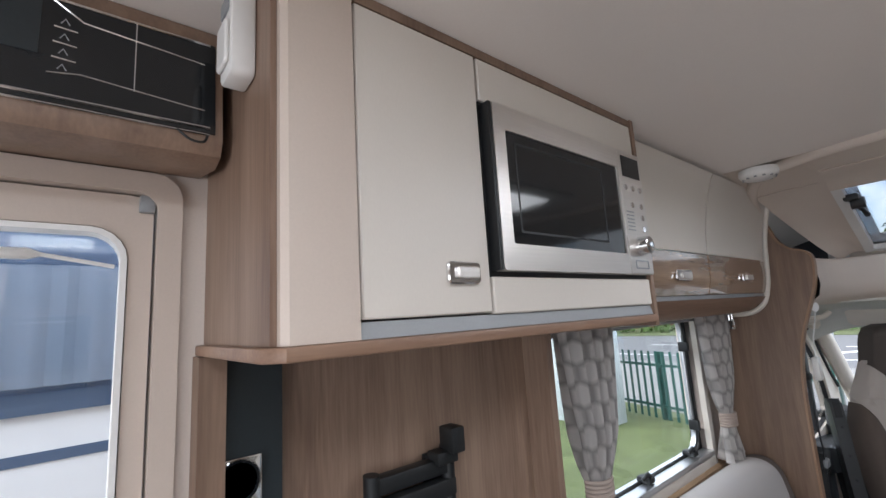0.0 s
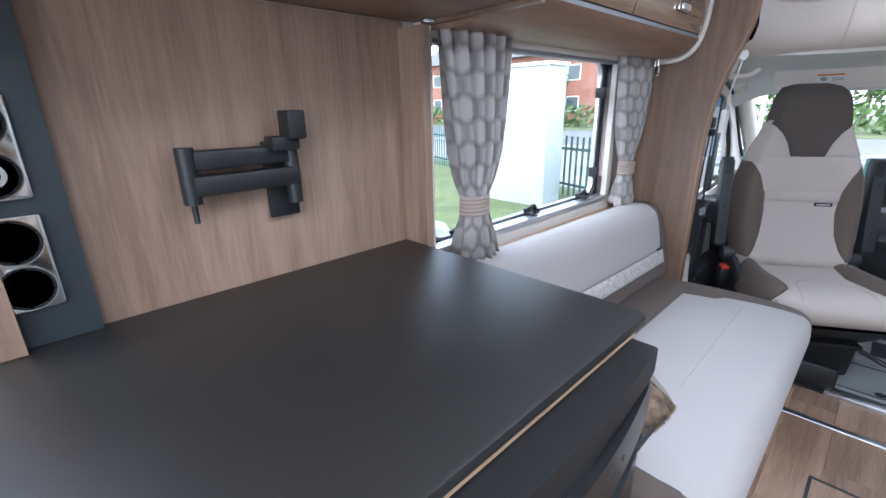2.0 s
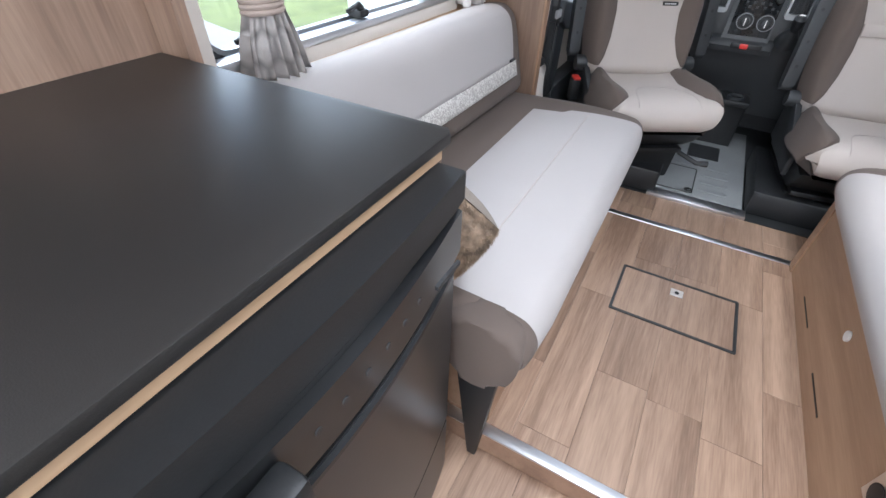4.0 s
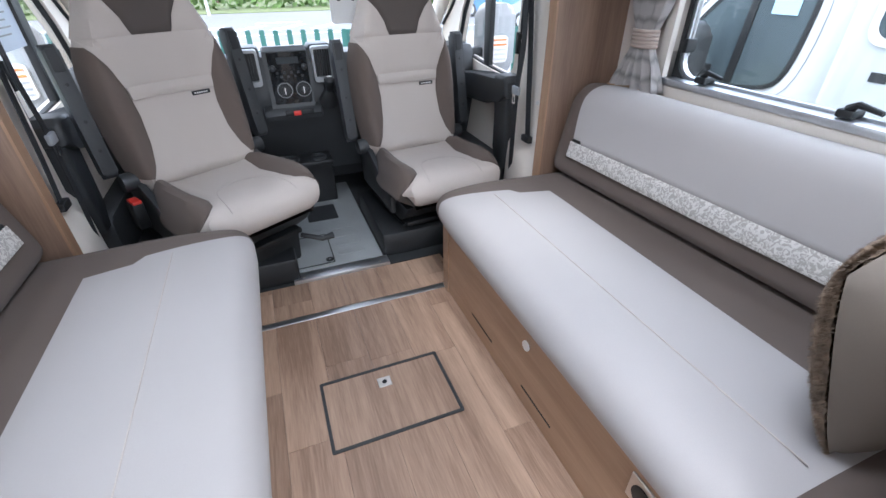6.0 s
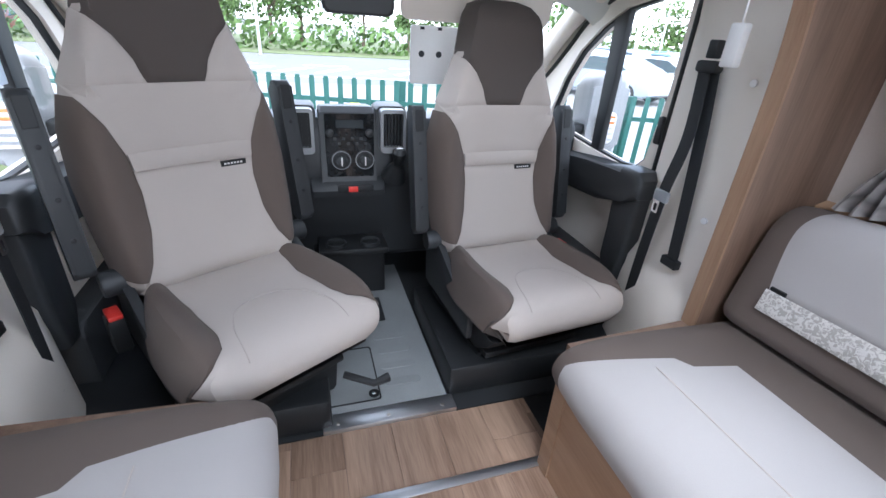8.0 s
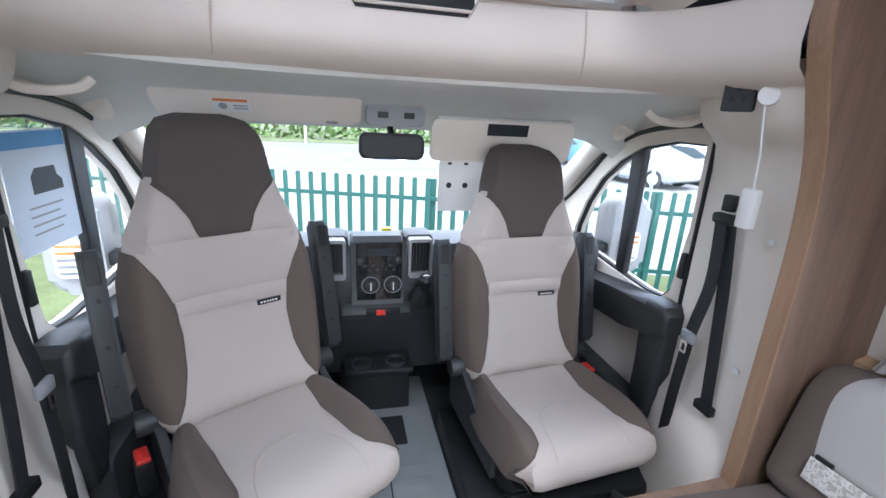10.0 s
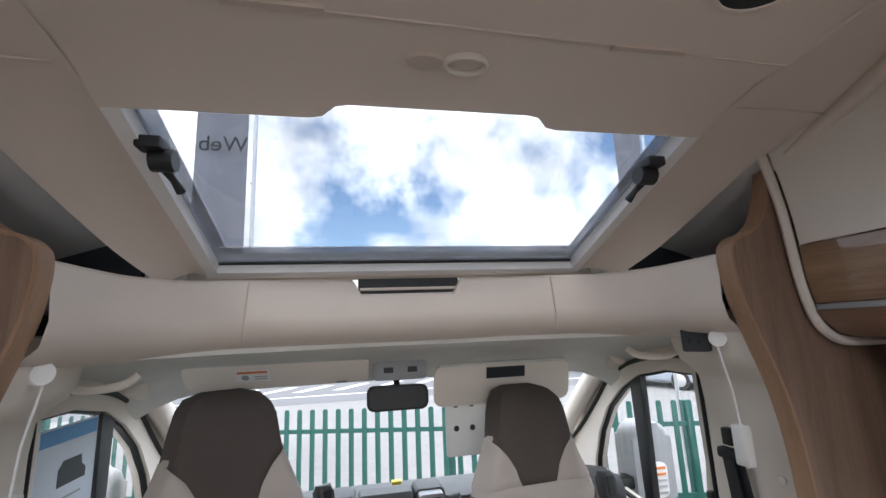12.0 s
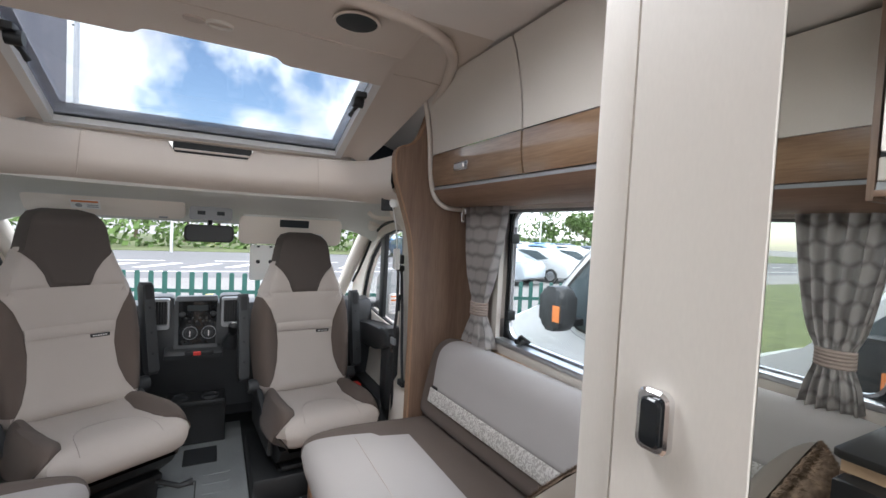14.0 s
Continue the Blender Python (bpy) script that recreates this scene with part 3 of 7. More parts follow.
for s, y_back in ((-1, 1.084), (1, 0.94)):
    lk = thing("locker_carcass", "walnut-effect carcass behind the overhead lockers on the lounge wall", "carcass")
    part("bottom_rail", P([(s * x, z) for x, z in LOCK + [(0.885, 1.452), (0.90, 1.435), (0.93, 1.42), (1.098, 1.42)]], 'y', y_back, 2.335), WOODY, lk)
    part("carcass", B(*sorted((s * 0.90, s * 1.098)), y_back, 2.335, 1.45, 1.86), WOODP, lk)
    part("light_channel", B(*sorted((s * 0.866, s * 0.90)), y_back, 2.335, 1.4535, 1.466), GREYC, lk)
    # rounded bead round the locker's end
    ring = [(s * 0.79, 2.345, 1.87), (s * 0.803, 2.345, 1.84), (s * 0.832, 2.345, 1.70), (s * 0.842, 2.345, 1.58), (s * 0.85, 2.345, 1.50), (s * 0.87, 2.345, 1.43), (s * 0.91, 2.345, 1.392), (s * 0.965, 2.345, 1.38), (s * 1.09, 2.345, 1.38)]
    part("end_bead", T(smoothpath(ring, 50), 0.011, 8), DOORW, lk, "cream edge bead")
    doors = [(1.712, 2.332), (y_back + 0.003, 1.708)]
    for y0, y1 in doors:
        ld = thing("overhead_locker", "closed overhead locker with curved front, cream above and gloss walnut below", "locker", group="overhead lockers")
        part("upper_panel", sweep(FACE[3:], y0 + 0.002, y1 - 0.002, 0.018, s), DOORW, ld, "cream laminate panel")
        part("lower_panel", sweep(FACE[:4], y0 + 0.002, y1 - 0.002, 0.018, s), WOODG, ld, "gloss walnut panel")
        part("joint_trim", T([(s * 0.845, y0 + 0.002, 1.601), (s * 0.845, y1 - 0.002, 1.601)], 0.0025, 6), CHROME, ld)
        hy = y0 + 0.36 if y0 > 1.5 else y0 + 0.40
        handle(ld, (s * 0.846, hy, 1.528), 1, s)

# ---- lounge side windows ----
def lounge_window(name, s, hole, label):
    y0, y1, z0, z1 = hole
    w = thing(name, label, "window", kind="structure")
    xs = lambda a, b: sorted((s * a, s * b))
    o, i = roundrect(y0 - 0.012, y1 + 0.012, z0 - 0.012, z1 + 0.012, 0.05), roundrect(y0 + 0.014, y1 - 0.014, z0 + 0.018, z1 - 0.014, 0.06)
    part("window_frame", ringplate(bmesh.new(), o, i, 'x', *xs(1.12, 1.15)), BLACKP, w, "black window seal")
    o2, i2 = roundrect(y0 - 0.035, y1 + 0.035, z0 - 0.05, z1 + 0.035, 0.02), roundrect(y0, y1, z0, z1, 0.012)
    part("inner_surround", ringplate(bmesh.new(), o2, i2, 'x', *xs(1.078, 1.1)), DOORW, w)
    pn = part("pane", P(roundrect(y0 + 0.02, y1 - 0.02, z0 + 0.02, z1 - 0.02, 0.05), 'x', *xs(1.152, 1.157)), TINTED, w)
    pn.visible_shadow = False
    part("blind_rail", B(*xs(1.072, 1.118), y0, y1, z0 + 0.001, z0 + 0.022, bevel=0.003), ALU, w, "aluminium blind rail")
    part("blind_cassette", B(*xs(1.06, 1.118), y0 - 0.03, y1 + 0.03, z1 - 0.022, z1 + 0.04, bevel=0.008), DOORW, w)
    part("blind_edge", B(*xs(1.074, 1.112), y0, y1, z1 - 0.034, z1 - 0.023, bevel=0.002), GREYC, w)
    for yy in np.linspace(y0 + 0.14, y1 - 0.14, 3):
        bm = B(*xs(1.085, 1.135), yy - 0.02, yy + 0.02, z0 + 0.024, z0 + 0.045, bevel=0.006)
        tube(bm, [(s * 1.10, yy, z0 + 0.045), (s * 1.09, yy - 0.02, z0 + 0.06), (s * 1.085, yy - 0.075, z0 + 0.052)], [0.012, 0.008, 0.006], 8)
        part("window_catch", bm, BLACKP, w, "black catch")
    for zz in (z0 + 0.12, z1 - 0.14):
        part("stay", B(*xs(1.10, 1.14), y1 - 0.05, y1 - 0.03, zz - 0.02, zz + 0.02, bevel=0.004), BLACKP, w)
    part("window_edge", ringplate(bmesh.new(), roundrect(y0 + 0.013, y1 - 0.013, z0 + 0.017, z1 - 0.013, 0.06), roundrect(y0 + 0.024, y1 - 0.024, z0 + 0.028, z1 - 0.024, 0.055), 'x', *xs(1.128, 1.146)), ALU, w)
    part("stay_arm", T([(s * 1.13, y1 - 0.035, z0 + 0.09), (s * 1.13, y1 - 0.035, z1 - 0.09)], 0.005, 8), ALU, w)
    part("window_sill", P([(s * 1.062, z0 - 0.062), (s * 1.099, z0 - 0.062), (s * 1.099, z0 - 0.03), (s * 1.062, z0 - 0.042)], 'y', y0 - 0.08, 2.36), OAK, w, "thin light wood ledge")


lounge_window("window_1", -1, LWIN, "framed side window with aluminium blind rail")
lounge_window("window_2", 1, RWIN, "framed side window with aluminium blind rail")


# ---- curtains ----
def curtain_material():
    m = fabric("hexagon_curtain_cloth", (0.42, 0.38, 0.36), 500)
    n, l = m.node_tree.nodes, m.node_tree.links
    tc = n.new("ShaderNodeTexCoord")

    def vec(op, a, b=None):
        q = n.new("ShaderNodeVectorMath")
        q.operation = op
        for k, v in enumerate((a, b)):
            if v is None:
                continue
            if isinstance(v, tuple):
                q.inputs[k].default_value = v
            else:
                l.new(v, q.inputs[k])
        return q.outputs["Value"] if op in ('DOT_PRODUCT', 'LENGTH') else q.outputs["Vector"]

    def num(op, a, b):
        q = n.new("ShaderNodeMath")
        q.operation = op
        for k, v in enumerate((a, b)):
            if isinstance(v, float):
                q.inputs[k].default_value = v
            else:
                l.new(v, q.inputs[k])
        return q.outputs[0]

    # hexagonal cells: the nearer of two interlaced rectangular lattices
    p = vec('ADD', vec('MULTIPLY', tc.outputs["UV"], (15.0, 15.0, 0.0)), (40.0, 34.64, 0.0))
    cell, mid = (1.0, 1.7320508, 1.0), (0.5, 0.8660254, 0.0)
    a = vec('SUBTRACT', vec('MODULO', p, cell), mid)
    c = vec('SUBTRACT', vec('MODULO', vec('SUBTRACT', p, mid), cell), mid)
    pick = num('LESS_THAN', vec('LENGTH', a), vec('LENGTH', c))
    mx = n.new("ShaderNodeMix")
    mx.data_type = 'VECTOR'
    l.new(pick, mx.inputs[0])
    l.new(c, mx.inputs[4])
    l.new(a, mx.inputs[5])
    g = vec('ABSOLUTE', mx.outputs[1])
    hexd = num('MAXIMUM', vec('DOT_PRODUCT', g, (1.0, 0.0, 0.0)), vec('DOT_PRODUCT', g, (0.5, 0.8660254, 0.0)))
    r = n.new("ShaderNodeValToRGB")
    r.color_ramp.elements[0].position, r.color_ramp.elements[1].position = 0.31, 0.49
    r.color_ramp.elements[0].color, r.color_ramp.elements[1].color = (0.64, 0.605, 0.58, 1), (0.36, 0.335, 0.32, 1)
    l.new(hexd, r.inputs["Fac"])
    l.new(r.outputs["Color"], n["Principled BSDF"].inputs["Base Color"])
    return m


CURT = curtain_material()
TIEF = fabric("taupe_tieback_cloth", (0.36, 0.29, 0.25))


def curtain(name_label, x, yc, s, wtop=0.16, seed=0, lean=0.0, flare=0.235):
    """A gathered curtain on the wall at x, tied back at two thirds of its height; s: side of the van."""
    rnd = random.Random(seed)
    c = thing("curtain", name_label, "curtain", (0, 0, 0), group="lounge curtains")
    top, tie, low = 1.392, 0.955, 0.80
    bm = bmesh.new()
    uvl = bm.loops.layers.uv.new("UVMap")
    NZ, NY = 40, 72
    ph = [rnd.uniform(0, 6.28) for _ in range(3)]
    rows, uvs = [], []
    for k in range(NZ + 1):
        z = top + (low - top) * k / NZ
        wd = interp(z, [(low, flare), (0.87, 0.4 * flare + 0.07), (tie - 0.025, 0.088), (tie + 0.025, 0.088), (1.03, 0.135), (1.2, wtop * 0.78), (top, wtop)])
        amp = interp(z, [(low, 0.032), (tie, 0.010), (1.1, 0.028), (top, 0.022)])
        r, q = [], []
        for j in range(NY + 1):
            u = j / NY
            f = math.sin(u * 2 * math.pi * 5.5 + ph[0] + 0.5 * math.sin(3 * z + ph[1])) + 0.35 * math.sin(u * 2 * math.pi * 11.3 + ph[2])
            env = math.sin(math.pi * u)
            r.append(Vector((x - s * (0.032 + amp * f + 0.022 * env), yc + lean * interp(z, [(low, 1), (tie, 1), (top, 0)]) + (u - 0.5) * 2 * wd * 0.5 + 0.006 * f, z + 0.006 * math.sin(9 * u + ph[1]) * (k == NZ))))
            q.append((u * 0.55, z))
        rows.append(r)
        uvs.append(q)
    vs = [[bm.verts.new(p) for p in r] for r in rows]
    for a in range(NZ):
        for b in range(NY):
            f = bm.faces.new((vs[a][b], vs[a][b + 1], vs[a + 1][b + 1], vs[a + 1][b]))
            for lp, (i, j) in zip(f.loops, ((a, b), (a, b + 1), (a + 1, b + 1), (a + 1, b))):
                lp[uvl].uv = (uvs[i][j][0], uvs[i][j][1])
    bmesh.ops.solidify(bm, geom=bm.faces[:], thickness=0.003)
    part("cloth", bm, CURT, c, angle=80)
    cy = yc + lean
    for zz in np.linspace(tie - 0.022, tie + 0.022, 5):
        pts = [(x - s * (0.034 + 0.036 * math.sin(a)), cy + 0.046 * math.cos(a), zz) for a in np.linspace(-0.2, math.pi + 0.2, 14)]
        part("tieback_cord", T(pts, 0.0062, 8), TIEF, c, "ribbed taupe tieback")
    return c


curtain("grey hexagon-patterned curtain tied back beside the window", -1.075, 1.215, -1, 0.26, 1, 0.0, 0.15)
curtain("grey hexagon-patterned curtain tied back against the end panel", -1.075, 2.20, -1, 0.28, 2, 0.0, 0.17)
curtain("grey hexagon-patterned curtain tied back against the end panel", 1.075, 2.175, 1, 0.31, 3, 0.015)
curtain("grey hexagon-patterned curtain tied back beside the tall cupboard", 1.075, 1.235, 1, 0.34, 4, -0.05)
for s in (-1, 1):
    cp = thing("curtain_rail", "chrome curtain rail under the overhead lockers", "curtain rail")
    part("rail", T([(s * 1.03, 1.03, 1.405), (s * 1.03, 2.35, 1.405)], 0.005, 8), CHROME, cp)
    bl = thing("reading_lamp", "small chrome reading spotlight under the locker", "lamp", (s * 0.985, 2.285, 1.386))
    part("stem", T([(0, 0, 0), (0, 0, -0.03)], 0.004, 8), CHROME, bl)
    part("head", T([(0, 0.0, -0.025), (0, 0, -0.045), (0, -0.006, -0.06), (0, -0.006, -0.066)], [0.006, 0.011, 0.013, 0.010], 12), CHROME, bl)
    part("switch", T([(s * 0.012, 0, -0.005), (s * 0.012, 0, -0.03)], 0.006, 10), CHROME, bl)

# ---- settees ----
def outline_seat(s, front):
    """Section of a seat cushion (x, z) from the wall side over the top and round the front nose."""
    return [(s * 0.95, 0.30), (s * 0.95, 0.45), (s * 0.90, 0.460), (s * 0.75, 0.466), (s * 0.60, 0.472), (s * 0.48, 0.472), (front * s + s * 0.06, 0.462), (front * s + s * 0.018, 0.44), (front * s, 0.40), (front * s + s * 0.006, 0.36), (front * s + s * 0.03, 0.325), (front * s + s * 0.055, 0.315)]


def cover(sec, i0, i1, y0, y1, off, s, rows=14, n=40, thick=0.012):
    """A stitched cover over the part i0..i1 (0..1) of a section, between y0(u) and y1(u)."""
    pts = smoothpath([(x, 0, z) for x, z in sec], 120)
    bm = bmesh.new()
    g = []
    for k in range(n + 1):
        u = k / n
        f = i0 + (i1 - i0) * u
        j = f * 119
        a = int(min(118, j))
        p = pts[a].lerp(pts[a + 1], j - a)
        d = (pts[a + 1] - pts[a]).normalized()
        nr = Vector((d.z, 0, -d.x)) * (-1 if s < 0 else 1)
        r = []
        ya, yb = y0(u), y1(u)
        for q in range(rows + 1):
            v = q / rows
            edge = min(v, 1 - v) * abs(yb - ya)
            o = off * min(1.0, edge / 0.012, (min(u, 1 - u) * n) / 1.0 + 0.15)
            r.append(p + nr * o + Vector((0, ya + (yb - ya) * v, 0)))
        g.append(r)
    grid(bm, g)
    bmesh.ops.recalc_face_normals(bm, faces=bm.faces)
    bmesh.ops.solidify(bm, geom=bm.faces[:], thickness=thick)
    return bm


def settee(s, front, base_x, y0, y1, label, y_base):
    st = thing("settee_base", "wood-effect settee base box with seat cushion on top", "settee base")
    part("front_panel", B(*sorted((s * base_x, s * (base_x + 0.018))), y_base, 2.35, 0.0, 0.33), BENCHW, st)
    part("side_panel", B(*sorted((s * (base_x + 0.02), s * 1.098)), y_base, y_base + 0.018, 0.0, 0.33), BENCHW, st)
    part("top_board", B(*sorted((s * (base_x + 0.002), s * 1.098)), y_base, 2.35, 0.3305, 0.345), BENCHW, st)
    if s > 0:
        part("edge_strip", B(0.374, 0.379, 2.30, 2.35, 0.0, 0.33), BENCHW, st)
        for ya in (2.02, 1.66, 1.20):
            part("grip_slot", B(s * base_x - 0.0015, s * base_x + 0.004, ya - 0.11, ya + 0.05, 0.062, 0.068), BLACKP, st)
        part("socket_plate", B(0.374, 0.3795, 1.21, 1.285, 0.195, 0.275, bevel=0.002, seg=1), STEEL, st, "steel socket plate")
        part("socket_face", disc(bmesh.new(), (0.374, 1.2475, 0.235), (-1, 0, 0), 0.026, 0.003, 20), BLACKP, st)
        part("lock_button", disc(bmesh.new(), (0.3795, 1.708, 0.236), (-1, 0, 0), 0.016, 0.006, 16), WHITEP, st, "round lock button")
    c = thing("seat_cushion", label, "cushion")
    sec = outline_seat(s, front)
    pts = smoothpath([(x, 0, z) for x, z in sec], 60)
    rings = []
    ym, yn = y0, y1
    for k, (y, inset) in enumerate([(ym, 0.05), (ym + 0.012, 0.02), (ym + 0.035, 0.004), (ym + 0.06, 0.0), (yn - 0.05, 0.0), (yn - 0.02, 0.006), (yn, 0.03)]):
        cx, cz = s * 0.6, 0.36
        rings.append([Vector((p.x + (cx - p.x) * inset * 0.8, y, p.z + (cz - p.z) * inset * 4 if inset else p.z)) for p in pts])
    part("brown_case", loft(bmesh.new(), rings), BROWNF, c, "brown cloth border")
    if s < 0:
        part("end_roll", P(smoothpath2([(-0.515, 0.40), (-0.502, 0.446), (-0.46, 0.468), (-0.375, 0.468), (-0.335, 0.446), (-0.322, 0.40), (-0.33, 0.345), (-0.358, 0.29), (-0.40, 0.272), (-0.44, 0.272), (-0.478, 0.29), (-0.506, 0.345), (-0.515, 0.398)], 40), 'y', y0 - 0.024, y0 + 0.05, bevel=0.02, seg=3), BROWNF, c, "brown padded end roll", 75)
        part("support_post", P([(-0.395, -0.095), (-0.42, -0.095), (-0.47, 0.276), (-0.365, 0.276)], 'y', y0 - 0.005, y0 + 0.02, bevel=0.006), BLACKP, st, "dark tapered post")
    lo, hi = y0 + 0.045, y1 - 0.14
    cut = lambda u: (hi if u > 0.12 else hi - 0.03) + 0.10 * min(1.0, u / 0.55)
    part("pale_panel", cover(sec, 0.29, 0.975, lambda u: lo + 0.006, cut, 0.006, s), LIGHTF, c, "pale grey cloth panel")
    part("stitched_seam", T([(s * 0.51, lo + 0.03, 0.4795), (s * 0.51, hi, 0.4795)], 0.0016, 6), SEATF, c)
    # back cushion
    b = thing("back_cushion", "long back cushion in pale and brown cloth with a damask band", "cushion")
    b.matrix_basis = Matrix.Translation((s * 0.87, 2.25, 0)) @ pose(0, 0, 0, 0, 0, 3.6 if s > 0 else -1.6) @ Matrix.Translation((-s * 0.87, -2.25, 0))
    bs = [(s * 1.05, 0.47), (s * 0.875, 0.472), (s * 0.845, 0.49), (s * 0.85, 0.53), (s * 0.866, 0.60), (s * 0.885, 0.68), (s * 0.905, 0.745), (s * 0.935, 0.78), (s * 0.975, 0.795), (s * 1.03, 0.785), (s * 1.055, 0.75), (s * 1.06, 0.6)]
    bp = smoothpath([(x, 0, z) for x, z in bs], 60)
    rings = []
    for y, inset in [(y0 - 0.02, 0.10), (y0 - 0.005, 0.03), (y0 + 0.03, 0.0), (y1 - 0.04, 0.0), (y1 - 0.008, 0.03), (y1 + 0.004, 0.10)]:
        cx, cz = s * 0.96, 0.62
        rings.append([Vector((p.x + (cx - p.x) * inset, y, p.z + (cz - p.z) * inset)) for p in bp])
    part("brown_case", loft(bmesh.new(), rings), BROWNF, b, "brown cloth border")
    e0 = lambda u: y0 + 0.005
    part("damask_band", cover(bs, 0.305, 0.366, e0, lambda u: y1 - 0.075, 0.005, -s, 4, 6), DAMASK, b, "silver damask band")
    part("pale_panel", cover(bs, 0.367, 0.80, e0, lambda u: y1 - 0.075 + 0.02 * math.sin(math.pi * min(1, u * 1.2)), 0.007, -s), LIGHTF, b, "pale grey cloth panel")
    part("label_tab", B(*sorted((s * 0.858, s * 0.864)), y1 - 0.118, y1 - 0.082, 0.606, 0.616), BLACKP, b)


def damask():
    m = fabric("silver_damask", (0.6, 0.58, 0.55), 300)
    n, l = m.node_tree.nodes, m.node_tree.links
    tc, v = n.new("ShaderNodeTexCoord"), n.new("ShaderNodeTexNoise")
    v.inputs["Scale"].default_value, v.inputs["Detail"].default_value, v.inputs["Distortion"].default_value = 75, 4, 1.8
    l.new(tc.outputs["Object"], v.inputs["Vector"])
    r = n.new("ShaderNodeValToRGB")
    r.color_ramp.elements[0].position, r.color_ramp.elements[1].position = 0.46, 0.54
    r.color_ramp.elements[0].color, r.color_ramp.elements[1].color = (0.37, 0.345, 0.315, 1), (0.60, 0.575, 0.54, 1)
    l.new(v.outputs["Fac"], r.inputs["Fac"])
    b = n["Principled BSDF"]
    l.new(r.outputs["Color"], b.inputs["Base Color"])
    b.inputs["Roughness"].default_value = 0.5
    return m


DAMASK = damask()
settee(-1, 0.308, 0.39, 1.07, 2.335, "long settee seat cushion in pale grey cloth with brown ends", 1.13)
settee(1, 0.335, 0.38, 1.035, 2.335, "long settee seat cushion in pale grey cloth with brown ends", 1.05)


# ---- floor hatch and threshold strips ----
hat = thing("floor_hatch", "wood-effect floor hatch with dark edging and a steel lock", "hatch", (0, 1.868, 0))
part("lid", B(-0.192, 0.192, -0.122, 0.122, -0.006, 0.0025), PLANK, hat)
part("edging", ringplate(bmesh.new(), roundrect(-0.203, 0.203, -0.133, 0.133, 0.006, 2), roundrect(-0.193, 0.193, -0.123, 0.123, 0.004, 2), 'z', -0.006, 0.004), DARKP, hat, "dark grey edging")
part("lock_plate", B(-0.022, 0.022, 0.045, 0.085, 0.0026, 0.005, bevel=0.001, seg=1), STEEL, hat, "square steel lock plate")
part("lock_slot", disc(bmesh.new(), (0, 0.065, 0.005), (0, 0, 1), 0.008, 0.0012, 12), BLACKP, hat)
st = structure("threshold_strip", P([(-0.42, 2.338), (0.46, 2.338), (0.46, 2.368), (-0.42, 2.368)], 'z', 0.0, 0.006, bevel=0.003), ALU, "aluminium threshold strip across the lounge floor", "trim")


# ---- kitchen ----
wt = thing("worktop", "matt charcoal laminate worktop with an oak lipping", "worktop")
part("top", P([(-1.089, 0.20), (-0.475, 0.20), (-0.464, 0.21), (-0.464, 0.99), (-0.474, 1.003), (-1.089, 1.003)], 'z', 0.872, 0.89, bevel=0.003), WORKT, wt)
part("lipping", B(-1.06, -0.478, 0.21, 0.992, 0.846, 0.8715), OAK, wt, "oak lipping")
ku = thing("kitchen_unit", "walnut-effect kitchen base unit with closed fronts", "kitchen unit")
part("end_panel", B(-1.066, -0.48, 0.976, 0.994, KF, 0.8455), WOODP, ku)
part("back_end_panel", B(-1.066, -0.48, 0.205, 0.223, KF, 0.8455), WOODP, ku)
part("drawer_front", B(-0.496, -0.48, 0.228, 0.375, 0.62, 0.82, bevel=0.003, seg=1), OAK, ku)
part("door", B(-0.496, -0.48, 0.228, 0.375, KF + 0.08, 0.612, bevel=0.003, seg=1), DOORW, ku)
part("stile", B(-0.50, -0.482, 0.378, 0.39, KF, 0.845), WOODL, ku)
part("plinth", B(-0.60, -0.56, 0.22, 0.976, KF, KF + 0.08), BLACKP, ku)
ov = thing("oven", "black glass-fronted oven and hob panel with a bowed front", "oven")


def bowed(z0, z1, bow, y0=0.395, y1=0.972, x=-0.50, thick=0.03):
    pts = [(x + thick + bow * math.sin(math.pi * k / 16), y0 + (y1 - y0) * k / 16) for k in range(17)]
    return P(pts + [(x, y1), (x, y0)], 'z', z0, z1, bevel=0.004, seg=1)


part("top_panel", bowed(0.792, 0.843, 0.018, x=-0.52, thick=0.082, y1=0.99), BLACKP, ov)
part("shelf", bowed(0.783, 0.791, 0.03, thick=0.05), BLACKP, ov)
part("control_panel", bowed(0.70, 0.782, 0.032, thick=0.062, y1=0.985), OVENB, ov)
part("handle", B(-0.41, -0.372, 0.47, 0.60, 0.722, 0.768, bevel=0.008), BLACKP, ov)
for k in range(6):
    yk = 0.64 + 0.038 * k
    xk = -0.438 + 0.032 * math.sin(math.pi * (yk - 0.395) / 0.59)
    part("key", disc(bmesh.new(), (xk - 0.001, yk, 0.742), (1, 0, 0), 0.005, 0.002, 12), DARKP, ov)
part("key_label", B(-0.41, -0.405, 0.86, 0.92, 0.738, 0.745), DARKP, ov)
part("door_gap", bowed(0.69, 0.699, 0.02, thick=0.05), BLACKP, ov)
part("door", bowed(0.22, 0.689, 0.032, thick=0.06), OVENB, ov)
part("door_rail", bowed(0.676, 0.684, 0.034, x=-0.497, thick=0.062), BLACKP, ov)
part("lower_door", bowed(KF + 0.09, 0.212, 0.032, thick=0.06), OVENB, ov)

